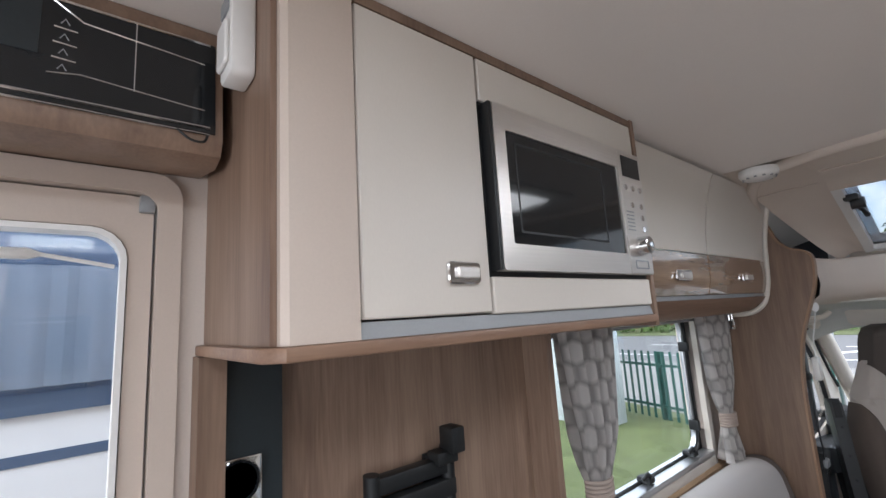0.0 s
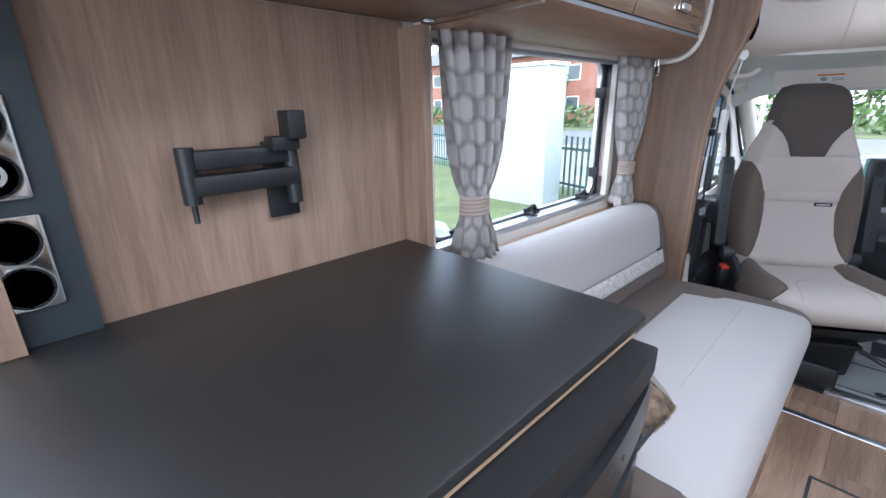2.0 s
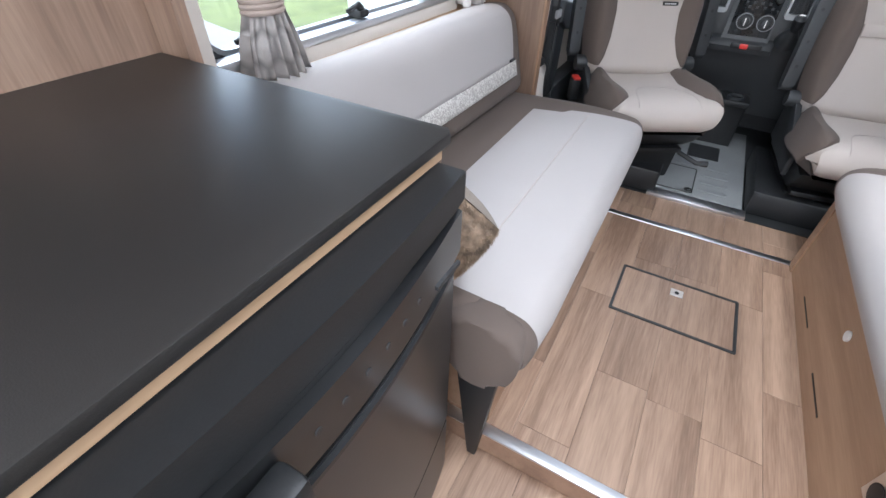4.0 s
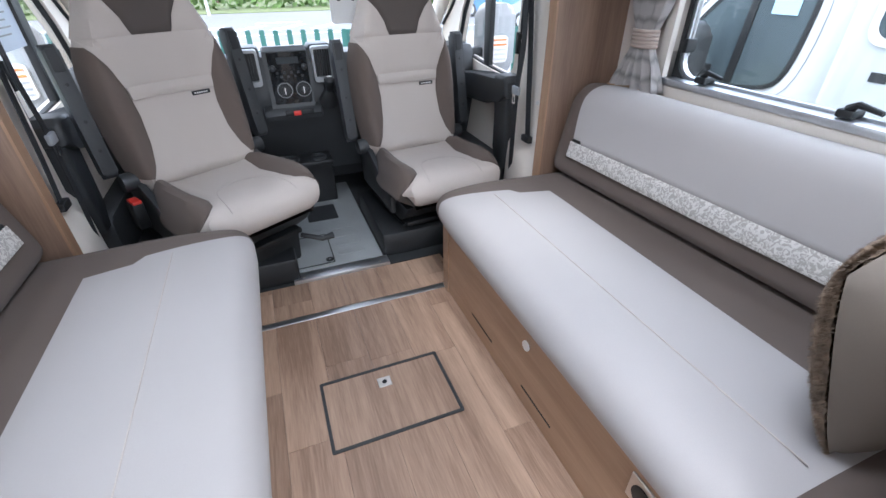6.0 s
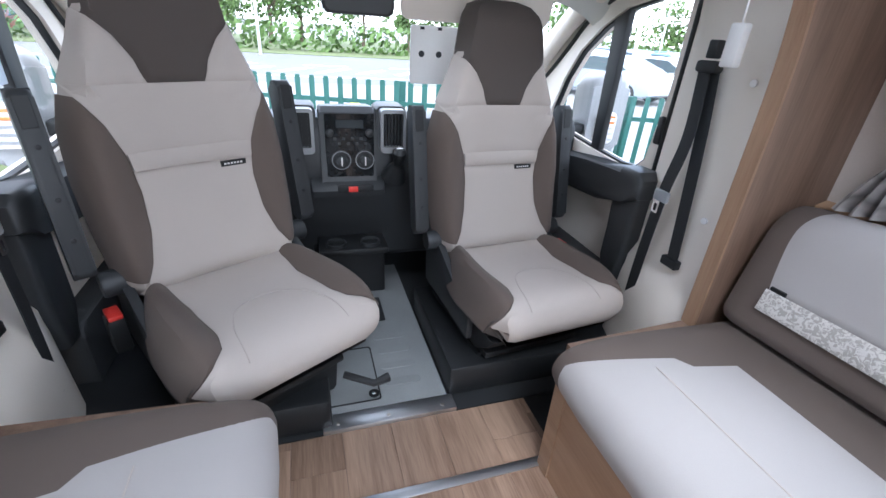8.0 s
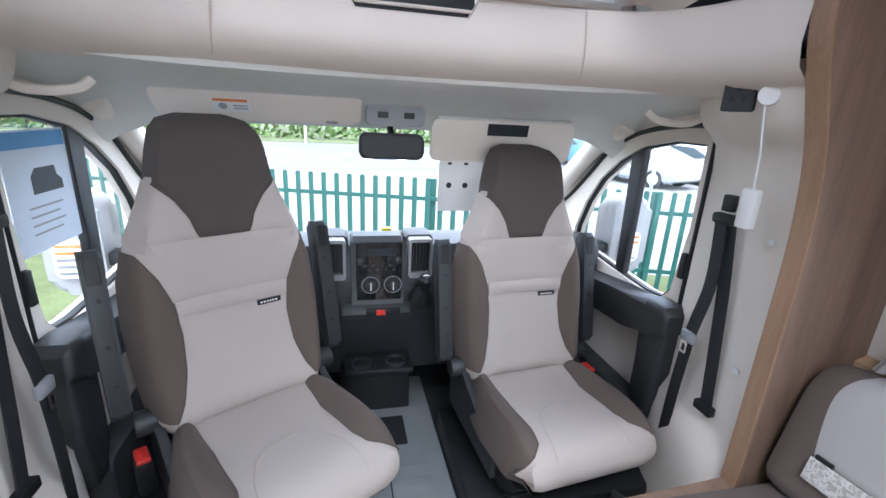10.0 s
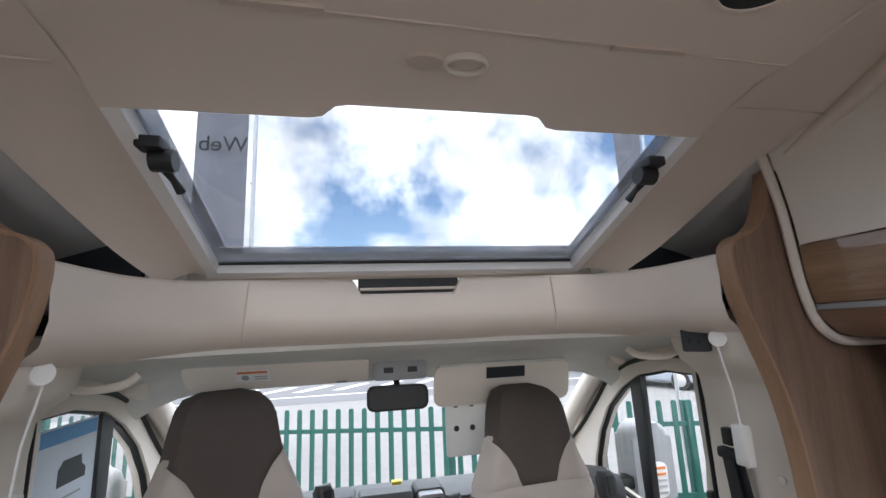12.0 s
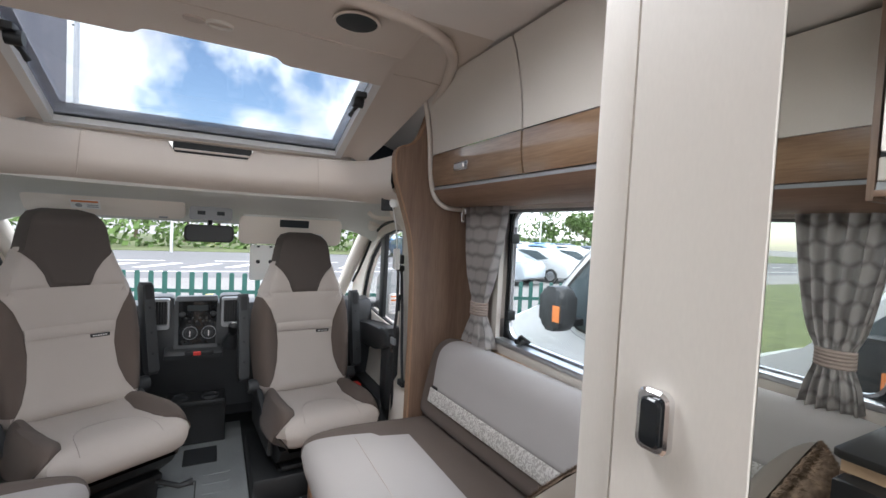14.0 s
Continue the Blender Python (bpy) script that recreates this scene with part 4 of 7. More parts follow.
structure("kitchen_back_panel", B(-1.0995, -1.0895, 0.3545, 1.02, -0.1, 1.405), WOODL, "light walnut-effect panel behind the worktop", "wall panel")
structure("slate_panel", B(-1.0995, -1.07, 0.262, 0.354, 0.8905, 1.407), SLATE, "slate blue upright panel with sockets", "wall panel")
structure("kitchen_post", B(-1.0995, -1.05, 0.222, 0.2615, 0.8905, 1.407), WOODP, "walnut-effect upright post beside the entrance", "post")
structure("kitchen_return", B(-1.089, -1.01, 1.006, 1.03, 0.8, 1.39), WOODL, "narrow walnut-effect return panel beside the curtain", "wall panel")

for z in (1.178, 1.018):
    so = thing("wall_socket", "twin socket with chrome plate and black round faces", "socket", (-1.07, 0.283, z), group="kitchen sockets")
    part("plate", P(roundrect(-0.037, 0.037, -0.069, 0.069, 0.005, 3), 'x', 0, 0.008, bevel=0.003, seg=2), CHROME, so)
    for dz in (-0.034, 0.034):
        bm = bmesh.new()
        tube(bm, [(0.007, 0, dz), (0.0105, 0, dz), (0.0105, 0, dz), (0.004, 0, dz)], [0.032, 0.0315, 0.028, 0.026], 28)
        part("face", bm, GLOSSB, so)
        part("ring", ringplate(bmesh.new(), [(0.0335 * math.cos(a), dz + 0.0335 * math.sin(a)) for a in np.linspace(0, 2 * math.pi, 28, endpoint=False)], [(0.0318 * math.cos(a), dz + 0.0318 * math.sin(a)) for a in np.linspace(0, 2 * math.pi, 28, endpoint=False)], 'x', 0.0065, 0.0112), CHROME, so)
        if z > 1.1 and dz < 0:
            part("aerial_ring", ringplate(bmesh.new(), [(0.017 * math.cos(a), dz + 0.017 * math.sin(a)) for a in np.linspace(0, 2 * math.pi, 20, endpoint=False)], [(0.011 * math.cos(a), dz + 0.011 * math.sin(a)) for a in np.linspace(0, 2 * math.pi, 20, endpoint=False)], 'x', 0.004, 0.0115), ALU, so)
        else:
            for q in (-0.0095, 0.0095):
                part("pin_hole", disc(bmesh.new(), (0.0042, q, dz), (1, 0, 0), 0.0035, 0.0012, 10), CHROME, so)

tv = thing("tv_bracket", "black folded television bracket screwed to the wall panel", "tv bracket", (-1.0885, 0.69, 1.132))
tv.scale = (1, 0.82, 1.02)
part("wall_plate", B(0, 0.014, -0.045, 0.028, -0.115, 0.03, bevel=0.003), BLACKP, tv)
part("screen_plate", B(0.03, 0.075, -0.012, 0.03, 0.035, 0.085, bevel=0.004), BLACKP, tv)
part("screen_fork", B(0.02, 0.06, -0.045, 0.02, 0.015, 0.04, bevel=0.004), BLACKP, tv)
part("upper_arm", B(0.014, 0.045, -0.215, 0.0, -0.008, 0.024, bevel=0.005), BLACKP, tv)
part("lower_arm", B(0.02, 0.05, -0.215, 0.02, -0.05, -0.016, bevel=0.005), BLACKP, tv)
part("arm_joint", T([(0.032, -0.215, -0.062), (0.032, -0.215, 0.03)], 0.018, 14), BLACKP, tv)
part("arm_joint", T([(0.032, 0.008, -0.085), (0.032, 0.008, 0.045)], 0.017, 14), BLACKP, tv)
part("pin", T([(0.032, -0.215, -0.095), (0.032, -0.215, -0.06)], 0.006, 8), BLACKP, tv)

wu = thing("wall_cupboard", "kitchen wall cupboard in cream and walnut laminate with a closed door", "cupboard")
part("carcass", B(-1.098, -0.775, 0.258, 1.066, 1.452, 1.88), WOODL, wu)
part("end_stile", P([(-0.76, 0.245), (-0.752, 0.252), (-0.748, 0.30), (-0.748, 0.334), (-0.775, 0.334), (-0.775, 0.258), (-1.098, 0.258), (-1.098, 0.245)], 'z', 1.425, 1.8845), STILE, wu, "beige rounded end stile")
part("side_board", B(-1.098, -0.77, 0.237, 0.2445, 1.425, 1.88), WOODL, wu)
part("door", B(-0.772, -0.750, 0.338, 0.557, 1.448, 1.866, bevel=0.0025, seg=1), DOORW, wu, "cream laminate door")
part("microwave_panel_top", B(-0.772, -0.750, 0.562, 1.064, 1.792, 1.866, bevel=0.0025, seg=1), DOORW, wu)
part("microwave_panel_bottom", B(-0.772, -0.750, 0.562, 1.064, 1.446, 1.502, bevel=0.0025, seg=1), DOORW, wu)
part("top_rail", B(-0.77, -0.752, 0.338, 1.066, 1.8685, 1.884), WOODP, wu)
part("light_strip", P([(-0.80, 1.425), (-0.752, 1.425), (-0.757, 1.4452), (-0.80, 1.4452)], 'y', 0.336, 1.066), GREYC, wu, "grey channel under the doors")
part("end_board", B(-1.098, -0.748, 1.067, 1.081, 1.40, 1.884), WOODP, wu)
part("bottom_shelf", P([(-1.098, 0.225), (-0.765, 0.225), (-0.742, 0.245), (-0.742, 1.066), (-1.098, 1.066)], 'z', 1.408, 1.4245, bevel=0.003), WOODY, wu, "walnut bottom shelf with light edge")
part("handle_plate", P(roundrect(0.468, 0.530, 1.490, 1.522, 0.006, 3), 'x', -0.75, -0.742, bevel=0.002, seg=1), CHROME, wu, "chrome catch")
part("handle_button", P(roundrect(0.482, 0.524, 1.497, 1.515, 0.004, 3), 'x', -0.742, -0.737, bevel=0.0015, seg=1), STEEL, wu)

mw = thing("microwave", "built-in stainless steel microwave oven with dark glass door", "microwave")
part("recess", B(-0.774, -0.756, 0.563, 1.063, 1.503, 1.791), BLACKP, mw)
o, i = roundrect(0.573, 0.957, 1.511, 1.785, 0.004, 2), roundrect(0.600, 0.950, 1.553, 1.742, 0.004, 2)
part("door_frame", ringplate(bmesh.new(), o, i, 'x', -0.756, -0.734), STEEL, mw)
part("door_edge", B(-0.757, -0.7355, 0.566, 0.5725, 1.511, 1.785), BLACKP, mw)
part("door_back", B(-0.755, -0.745, 0.600, 0.950, 1.553, 1.742), BLACKP, mw)
part("door_glass", B(-0.741, -0.7365, 0.6005, 0.9495, 1.5535, 1.7415), GLOSSB, mw, "dark glass")
part("door_inner_window", ringplate(bmesh.new(), roundrect(0.622, 0.888, 1.572, 1.726, 0.003, 2), roundrect(0.626, 0.884, 1.576, 1.722, 0.003, 2), 'x', -0.7364, -0.7362), BLACKP, mw)
part("control_panel", P(roundrect(0.959, 1.058, 1.511, 1.785, 0.004, 2), 'x', -0.756, -0.734, bevel=0.002, seg=1), STEEL, mw)
part("display", B(-0.734, -0.7325, 0.971, 1.045, 1.725, 1.772), GLOSSB, mw)
for zz in (1.70, 1.662, 1.636, 1.61):
    for yy in ((0.975, 1.006, 1.037) if zz == 1.70 else (0.995, 1.034) if zz == 1.662 else (1.034,)):
        part("button", disc(bmesh.new(), (-0.734, yy, zz), (1, 0, 0), 0.0065, 0.003, 12), CHROME, mw)
for k in range(6):
    part("print_line", B(-0.7340, -0.7332, 0.970, 0.999, 1.605 + 0.008 * k, 1.6075 + 0.008 * k), GREYC, mw)
bm = bmesh.new()
tube(bm, [(-0.734, 1.01, 1.572), (-0.726, 1.01, 1.572), (-0.712, 1.01, 1.572), (-0.710, 1.01, 1.572)], [0.021, 0.02, 0.018, 0.014], 24)
part("knob", bm, CHROME, mw, "round chrome knob")
part("open_button", ringplate(bmesh.new(), roundrect(0.981, 1.037, 1.522, 1.541, 0.003, 2), roundrect(0.984, 1.034, 1.525, 1.538, 0.002, 2), 'x', -0.734, -0.7328), GREYC, mw)

# ---- entrance door, control panel above it, sensor ----
d = thing("door_1", "cream entrance door with a rounded window", "door", kind="structure")
part("door_frame", ringplate(bmesh.new(), roundrect(DOOR[0] - 0.02, DOOR[1] + 0.022, -0.16, 1.70, 0.04), roundrect(DOOR[0] + 0.02, DOOR[1] - 0.012, -0.09, 1.668, 0.03), 'x', -1.165, -1.088), STILE, d)
part("door_leaf", ringplate(bmesh.new(), roundrect(DOOR[0] + 0.024, DOOR[1] - 0.016, -0.085, 1.664, 0.03), roundrect(DOOR[0] + 0.09, 0.132, 0.95, 1.612, 0.05), 'x', -1.15, -1.105), STILE, d)
part("door_leaf_lower", ringplate(bmesh.new(), roundrect(DOOR[0] + 0.092, 0.130, 0.952, 1.610, 0.048), roundrect(DOOR[0] + 0.10, 0.122, 0.96, 1.602, 0.042), 'x', -1.14, -1.10), WHITEP, d)
pn = part("pane", P(roundrect(DOOR[0] + 0.10, 0.124, 0.958, 1.606, 0.04), 'x', -1.135, -1.13), PANE, d)
pn.visible_shadow = False
part("hinge_cap", B(-1.11, -1.094, 0.142, 0.163, 1.637, 1.664, bevel=0.002), GREYC, d)
part("blind_rod", T([(-1.095, -0.42, 1.565), (-1.095, 0.02, 1.565), (-1.10, 0.032, 1.565), (-1.10, 0.115, 1.55)], [0.008, 0.008, 0.003, 0.003], 8), WHITEP, d)

cpn = thing("control_panel", "glossy black control panel with silver lines in a walnut frame", "control panel", (-1.0, 0, 0))
part("frame", P([(-0.098, 1.704), (0.03, 1.68), (0.062, 1.688), (0.074, 1.708), (0.06, 1.865), (0.05, 1.884), (-0.098, 1.884)], 'y', -0.55, 0.222), WOODP, cpn, "walnut frame")


def ctl(y, f, up=0.0):
    """A place on the panel's tilted face; f runs from its lower to its upper edge."""
    return Vector((0.0735 + (0.0605 - 0.0735) * f + up * 0.99, y, 1.712 + 0.148 * f + up * 0.09))


bm = bmesh.new()
loft(bm, [[ctl(-0.50, 0.02, u), ctl(0.212, 0.02, u), ctl(0.212, 0.97, u), ctl(-0.50, 0.97, u)] for u in (-0.004, 0.003)])
part("glass", bm, GLOSSB, cpn)


def silver(pts, w=0.0011):
    part("silver_line", T([ctl(y, f, 0.0035) for y, f in pts], w, 6), CHROME, cpn)


silver([(0.03, 0.97), (0.065, 0.80), (0.198, 0.73)])
silver([(-0.50, 0.955), (0.205, 0.955)], 0.0018)
silver([(0.035, 0.27), (0.065, 0.31), (0.198, 0.24)])
silver([(-0.50, 0.07), (0.205, 0.07)], 0.002)
silver([(-0.50, 0.0), (0.205, 0.0)], 0.0016)
silver([(0.118, 0.95), (0.118, 0.27)])
bm = bmesh.new()
loft(bm, [[ctl(-0.20, 0.42, u), ctl(0.026, 0.42, u), ctl(0.026, 0.90, u), ctl(-0.20, 0.90, u)] for u in (0.003, 0.0042)])
part("display", bm, SLATE, cpn)
for k in range(3):
    silver([(0.038, 0.70 - 0.14 * k), (0.060, 0.69 - 0.14 * k)])
for k in range(4):
    c = ctl(0.048, 0.76 - 0.14 * k, 0.0035)
    part("key_mark", T([c + Vector((0, -0.004, -0.003)), c + Vector((0, 0, 0.004)), c + Vector((0, 0.004, -0.003))], 0.0008, 5), GREYC, cpn)
part("cable", T(smoothpath([(0.076, 0.165, 1.715), (0.082, 0.18, 1.700), (0.080, 0.197, 1.700), (0.074, 0.203, 1.715)], 12), 0.0018, 6), BLACKP, cpn)

sen = thing("alarm_sensor", "small white plastic sensor box on the cupboard side", "sensor", (-0.85, 0.2365, 1.805))
part("case", P(roundrect(-0.028, 0.028, -0.045, 0.075, 0.012, 3), 'y', -0.03, 0.0, bevel=0.004), WHITEP, sen)
part("lens", P(roundrect(-0.018, 0.018, 0.045, 0.068, 0.004, 3), 'y', -0.0325, -0.0301), GREYC, sen)
part("clip", P(roundrect(-0.022, 0.022, -0.03, 0.03, 0.006, 3), 'y', -0.036, -0.0302, bevel=0.002, seg=1), WHITEP, sen)

# ---- tall cupboard with mirror door on the other side ----
tc_ = thing("tall_cupboard", "cream tall cupboard with a mirror and a chrome catch", "cupboard")
part("corner_post", P([(0.331, 0.881), (0.331, 0.912), (0.336, 0.922), (0.346, 0.926), (0.40, 0.926), (0.40, 0.881)], 'z', KF, 1.8845), DOORW, tc_)
part("carcass", B(0.345, 1.098, -0.40, 0.876, KF, 1.8845), STILE, tc_)
part("front_side", B(0.401, 1.098, 0.878, 0.926, KF, 1.8845), WOODP, tc_)
part("door", B(0.322, 0.3445, 0.768, 0.872, KF + 0.05, 1.88, bevel=0.0008, seg=1), DOORW, tc_, "cream laminate door")
part("catch_frame", P(roundrect(0.818, 0.845, 1.118, 1.166, 0.008, 4), 'x', 0.312, 0.322, bevel=0.002, seg=1), CHROME, tc_, "chrome catch")
part("catch_button", P(roundrect(0.821, 0.838, 1.124, 1.161, 0.005, 3), 'x', 0.307, 0.3118, bevel=0.0015, seg=1), GLOSSB, tc_)
part("mirror", B(0.3235, 0.3445, -0.15, 0.7675, KF + 0.05, 1.88), MIRROR, tc_, "full-height mirror")


# ---- cab ----
cabf = structure("floor_cab", B(-1.0, 1.0, 2.60, 3.75, -0.05, 0.0), DARKP, "dark cab floor", "floor")
mt = thing("cab_mat", "grey ribbed rubber cab mat with access lids", "mat", (0, 0, 0))
part("sheet", B(-0.21, 0.19, 2.66, 3.6, 0.0005, 0.012, bevel=0.004), RUBBER, mt)
for r in range(4):
    for x in (0.055,) + ((-0.12,) if r > 2 else ()):
        part("rib", P(roundrect(x - 0.065, x + 0.065, 2.74 + 0.085 * r, 2.775 + 0.085 * r, 0.016, 4), 'z', 0.0121, 0.016, bevel=0.0015, seg=1), RUBBER, mt)
part("lid", P(roundrect(-0.205, -0.03, 2.685, 2.96, 0.012, 4), 'z', 0.0121, 0.017, bevel=0.002, seg=1), RUBBER, mt)
part("lid_line", ringplate(bmesh.new(), roundrect(-0.205, -0.03, 2.685, 2.96, 0.012, 4), roundrect(-0.200, -0.035, 2.69, 2.955, 0.010, 4), 'z', 0.0165, 0.0185), BLACKP, mt)
part("lid_lock", disc(bmesh.new(), (-0.052, 2.715, 0.017), (0, 0, 1), 0.018, 0.004, 18), BLACKP, mt)
part("lid_lock_core", disc(bmesh.new(), (-0.052, 2.715, 0.021), (0, 0, 1), 0.009, 0.002, 14), CHROME, mt)
part("rear_lid", P(roundrect(-0.10, 0.06, 3.12, 3.30, 0.008, 3), 'z', 0.0121, 0.015, bevel=0.001, seg=1), DARKP, mt)
es = thing("entry_strip", "flat aluminium edge plate with bolts at the cab step", "trim", kind="structure")
part("plate", B(-0.225, 0.205, 2.595, 2.659, -0.004, 0.016, bevel=0.004), ALU, es)
for x, y in ((-0.18, 2.615), (0.16, 2.615), (-0.02, 2.615)):
    part("bolt", disc(bmesh.new(), (x, y, 0.016), (0, 0, 1), 0.006, 0.003, 10), STEEL, es)


def poly_side(bm, s, outer, hole, x0, x1):
    """A side panel with one hole: the band between two outlines of equal length."""
    ringplate(bm, outer, hole, 'x', *sorted((s * x0, s * x1)))
    return bm


WINO = [(2.832, 1.270), (2.97, 1.272), (3.13, 1.242), (3.26, 1.178), (3.38, 1.085), (3.47, 0.965), (3.53, 0.83), (3.535, 0.785), (3.50, 0.758), (3.2, 0.728), (2.98, 0.714), (2.90, 0.722), (2.858, 0.765), (2.828, 1.0)]
WOUT = [(2.78, 1.45), (3.0, 1.42), (3.20, 1.36), (3.36, 1.27), (3.49, 1.16), (3.62, 1.03), (3.74, 0.90), (3.78, 0.78), (3.74, 0.0), (3.2, 0.0), (2.95, 0.0), (2.78, 0.0), (2.78, 0.7), (2.78, 1.0)]


def offset(pts, d, c):
    out = []
    for p in pts:
        v = Vector((p[0] - c[0], p[1] - c[1]))
        v *= 1 - d / v.length
        out.append((c[0] + v.x, c[1] + v.y))
    return out


for s, nm in ((-1, "left"), (1, "right")):
    dr = thing("cab_door_" + nm, "cab door with pale trim, dark armrest and a large window", "door", kind="structure")
    part("door_panel", poly_side(bmesh.new(), s, WOUT, WINO, 0.93, 0.99), PILLAR, dr)
    c0 = (3.1, 0.98)
    part("window_seal", poly_side(bmesh.new(), s, offset(WINO, -0.001, c0), offset(WINO, 0.009, c0), 0.942, 0.962), BLACKP, dr)
    part("door_seal", T([(s * 0.926, y, z) for y, z in smoothpath2([(2.795, 0.6), (2.795, 1.2), (2.815, 1.315), (2.96, 1.322), (3.17, 1.287), (3.34, 1.205), (3.46, 1.10), (3.60, 0.98), (3.74, 0.88)], 50)], 0.009, 8), BLACKP, dr)
    part("window_divider", P([(3.125, 1.242), (3.20, 1.208), (3.185, 0.732), (3.13, 0.725)], 'x', *sorted((s * 0.936, s * 0.966)), bevel=0.006), BLACKP, dr, "black window divider")
    pn = part("pane", P(WINO, 'x', *sorted((s * 0.955, s * 0.958))), PANE, dr)
    pn.visible_shadow = False
    part("armrest", P([(2.735, 0.66), (2.735, 0.725), (2.76, 0.748), (2.84, 0.748), (3.05, 0.695), (3.3, 0.685), (3.55, 0.70), (3.56, 0.62), (3.2, 0.57), (2.95, 0.59), (2.80, 0.63)], 'x', *sorted((s * 0.825, s * 0.929)), bevel=0.02, seg=3), DARKP, dr, "dark grey armrest")
    part("door_pull", P([(2.745, 0.67), (2.88, 0.62), (2.86, 0.40), (2.84, 0.30), (2.78, 0.30), (2.75, 0.42)], 'x', *sorted((s * 0.845, s * 0.929)), bevel=0.02, seg=3), DARKP, dr)
    part("lower_pocket", P(roundrect(2.85, 3.6, 0.05, 0.32, 0.04), 'x', *sorted((s * 0.85, s * 0.929)), bevel=0.015, seg=2), DARKP, dr)
    part("lock_latch", B(*sorted((s * 0.912, s * 0.93)), 2.80, 2.825, 0.83, 0.92, bevel=0.005), BLACKP, dr)
    wm = thing("wing_mirror", "large grey-cased wing mirror with amber and clear lamp", "wing mirror", (s * 1.12, 3.42, 0.80), group="wing mirrors")
    part("case", P(roundrect(-0.09, 0.10, -0.17, 0.20, 0.06), 'y', -0.05, 0.09, bevel=0.03, seg=3), GREYC, wm)
    part("lamp", P(roundrect(-0.05, 0.05, -0.10, 0.04, 0.02), 'y', -0.068, -0.051, bevel=0.005), WHITEP, wm)
    for k in range(5):
        part("lamp_fin", B(-0.04, 0.04, -0.072, -0.0685, -0.085 + 0.025 * k, -0.075 + 0.025 * k), ORANGE if k > 2 else ALU, wm)
    part("arm", B(*sorted((-s * 0.17, -s * 0.08)), -0.03, 0.05, -0.07, -0.02, bevel=0.01), BLACKP, wm)
    # pillar trim behind the door
    bp_ = thing("pillar_trim_" + nm, "pale moulded pillar trim behind the cab door", "trim", kind="structure")
    bm = bmesh.new()
    cols = [(2.40, 0.815), (2.45, 0.835), (2.52, 0.85), (2.62, 0.866), (2.70, 0.885), (2.76, 0.905), (2.80, 0.935)]
    zs = [0.0, 0.25, 0.45, 0.5, 0.9, 1.2, 1.27, 1.30, 1.325, 1.35, 1.40, 1.46]
    edge_x = sorted((z, x) for x, z in EDGE[3:12])
    rows = []
    for z in zs:
        bulge = interp(z, [(0, -0.05), (0.45, -0.03), (0.5, 0.0), (1.24, 0.0), (1.29, -0.012), (1.315, -0.06), (1.36, -0.088), (1.42, -0.10), (1.46, -0.112)])
        rows.append([Vector((s * max(x + bulge, interp(z, edge_x) + 0.012 - 0.5 * max(0.0, y - 2.42)), y, z)) for y, x in cols])
    grid(bm, rows)
    bmesh.ops.recalc_face_normals(bm, faces=bm.faces)
    bmesh.ops.solidify(bm, geom=bm.faces[:], thickness=0.02)
    part("panel", bm, PILLAR, bp_)
    for z in (0.70, 1.06):
        part("trim_clip", disc(bmesh.new(), (s * 0.835, 2.47, z), (-s, -0.2, 0), 0.009, 0.006, 12), WHITEP, bp_)
    # belt
    sb = thing("seat_belt", "black cab seat belt hanging from the pillar with its buckle tongue", "seat belt", group="cab seat belts")
    part("guide", B(*sorted((s * 0.815, s * 0.845)), 2.575, 2.645, 1.07, 1.10, bevel=0.008), BLACKP, sb)
    part("height_slider", B(*sorted((s * 0.825, s * 0.85)), 2.60, 2.63, 1.105, 1.15, bevel=0.004), BLACKP, sb)
    part("webbing", ribbon(bmesh.new(), smoothpath([(s * 0.828, 2.62, 1.085), (s * 0.822, 2.60, 0.9), (s * 0.825, 2.63, 0.72), (s * 0.84, 2.66, 0.45), (s * 0.85, 2.67, 0.22)], 20), 0.046, 0.003, (0.15 * s, 1, 0)), BELT, sb)
    part("webbing_return", ribbon(bmesh.new(), smoothpath([(s * 0.836, 2.60, 1.085), (s * 0.836, 2.57, 0.9), (s * 0.834, 2.545, 0.7), (s * 0.84, 2.535, 0.545)], 14), 0.046, 0.003, (0.15 * s, 1, 0)), BELT, sb)
    part("retractor_slot", B(*sorted((s * 0.825, s * 0.85)), 2.505, 2.565, 0.52, 0.548, bevel=0.004), BLACKP, sb)
    part("tongue", B(*sorted((s * 0.812, s * 0.828)), 2.60, 2.655, 0.70, 0.735, bevel=0.006), GREYC, sb)
    part("tongue_plate", ringplate(bmesh.new(), roundrect(2.625, 2.65, 0.66, 0.70, 0.004, 2), roundrect(2.632, 2.643, 0.667, 0.69, 0.002, 2), 'x', *sorted((s * 0.817, s * 0.821))), CHROME, sb)
    part("anchor", T([(s * 0.85, 2.665, 0.26), (s * 0.85, 2.67, 0.16)], 0.012, 8), BLACKP, sb)
    # handset on its cord, and the pillar socket
    hs = thing("blind_handset", "small white handset hanging on a thin cord", "handset", (s * 0.765, 2.495, 1.145))
    part("case", B(-0.012, 0.012, -0.02, 0.02, -0.055, 0.04, bevel=0.005), WHITEP, hs)
    part("cord", T([(0, 0, 0.04), (-s * 0.006, 0, 0.12), (-s * 0.03, 0, 0.235)], 0.0025, 6), WHITEP, hs)
    part("rose", disc(bmesh.new(), (-s * 0.02, 0, 0.25), (-s, -0.6, 0), 0.022, 0.014, 18), WHITEP, hs)
no = thing("window_notice", "white notice sheet with blue header in the cab window", "notice", (-0.948, 0, 0))
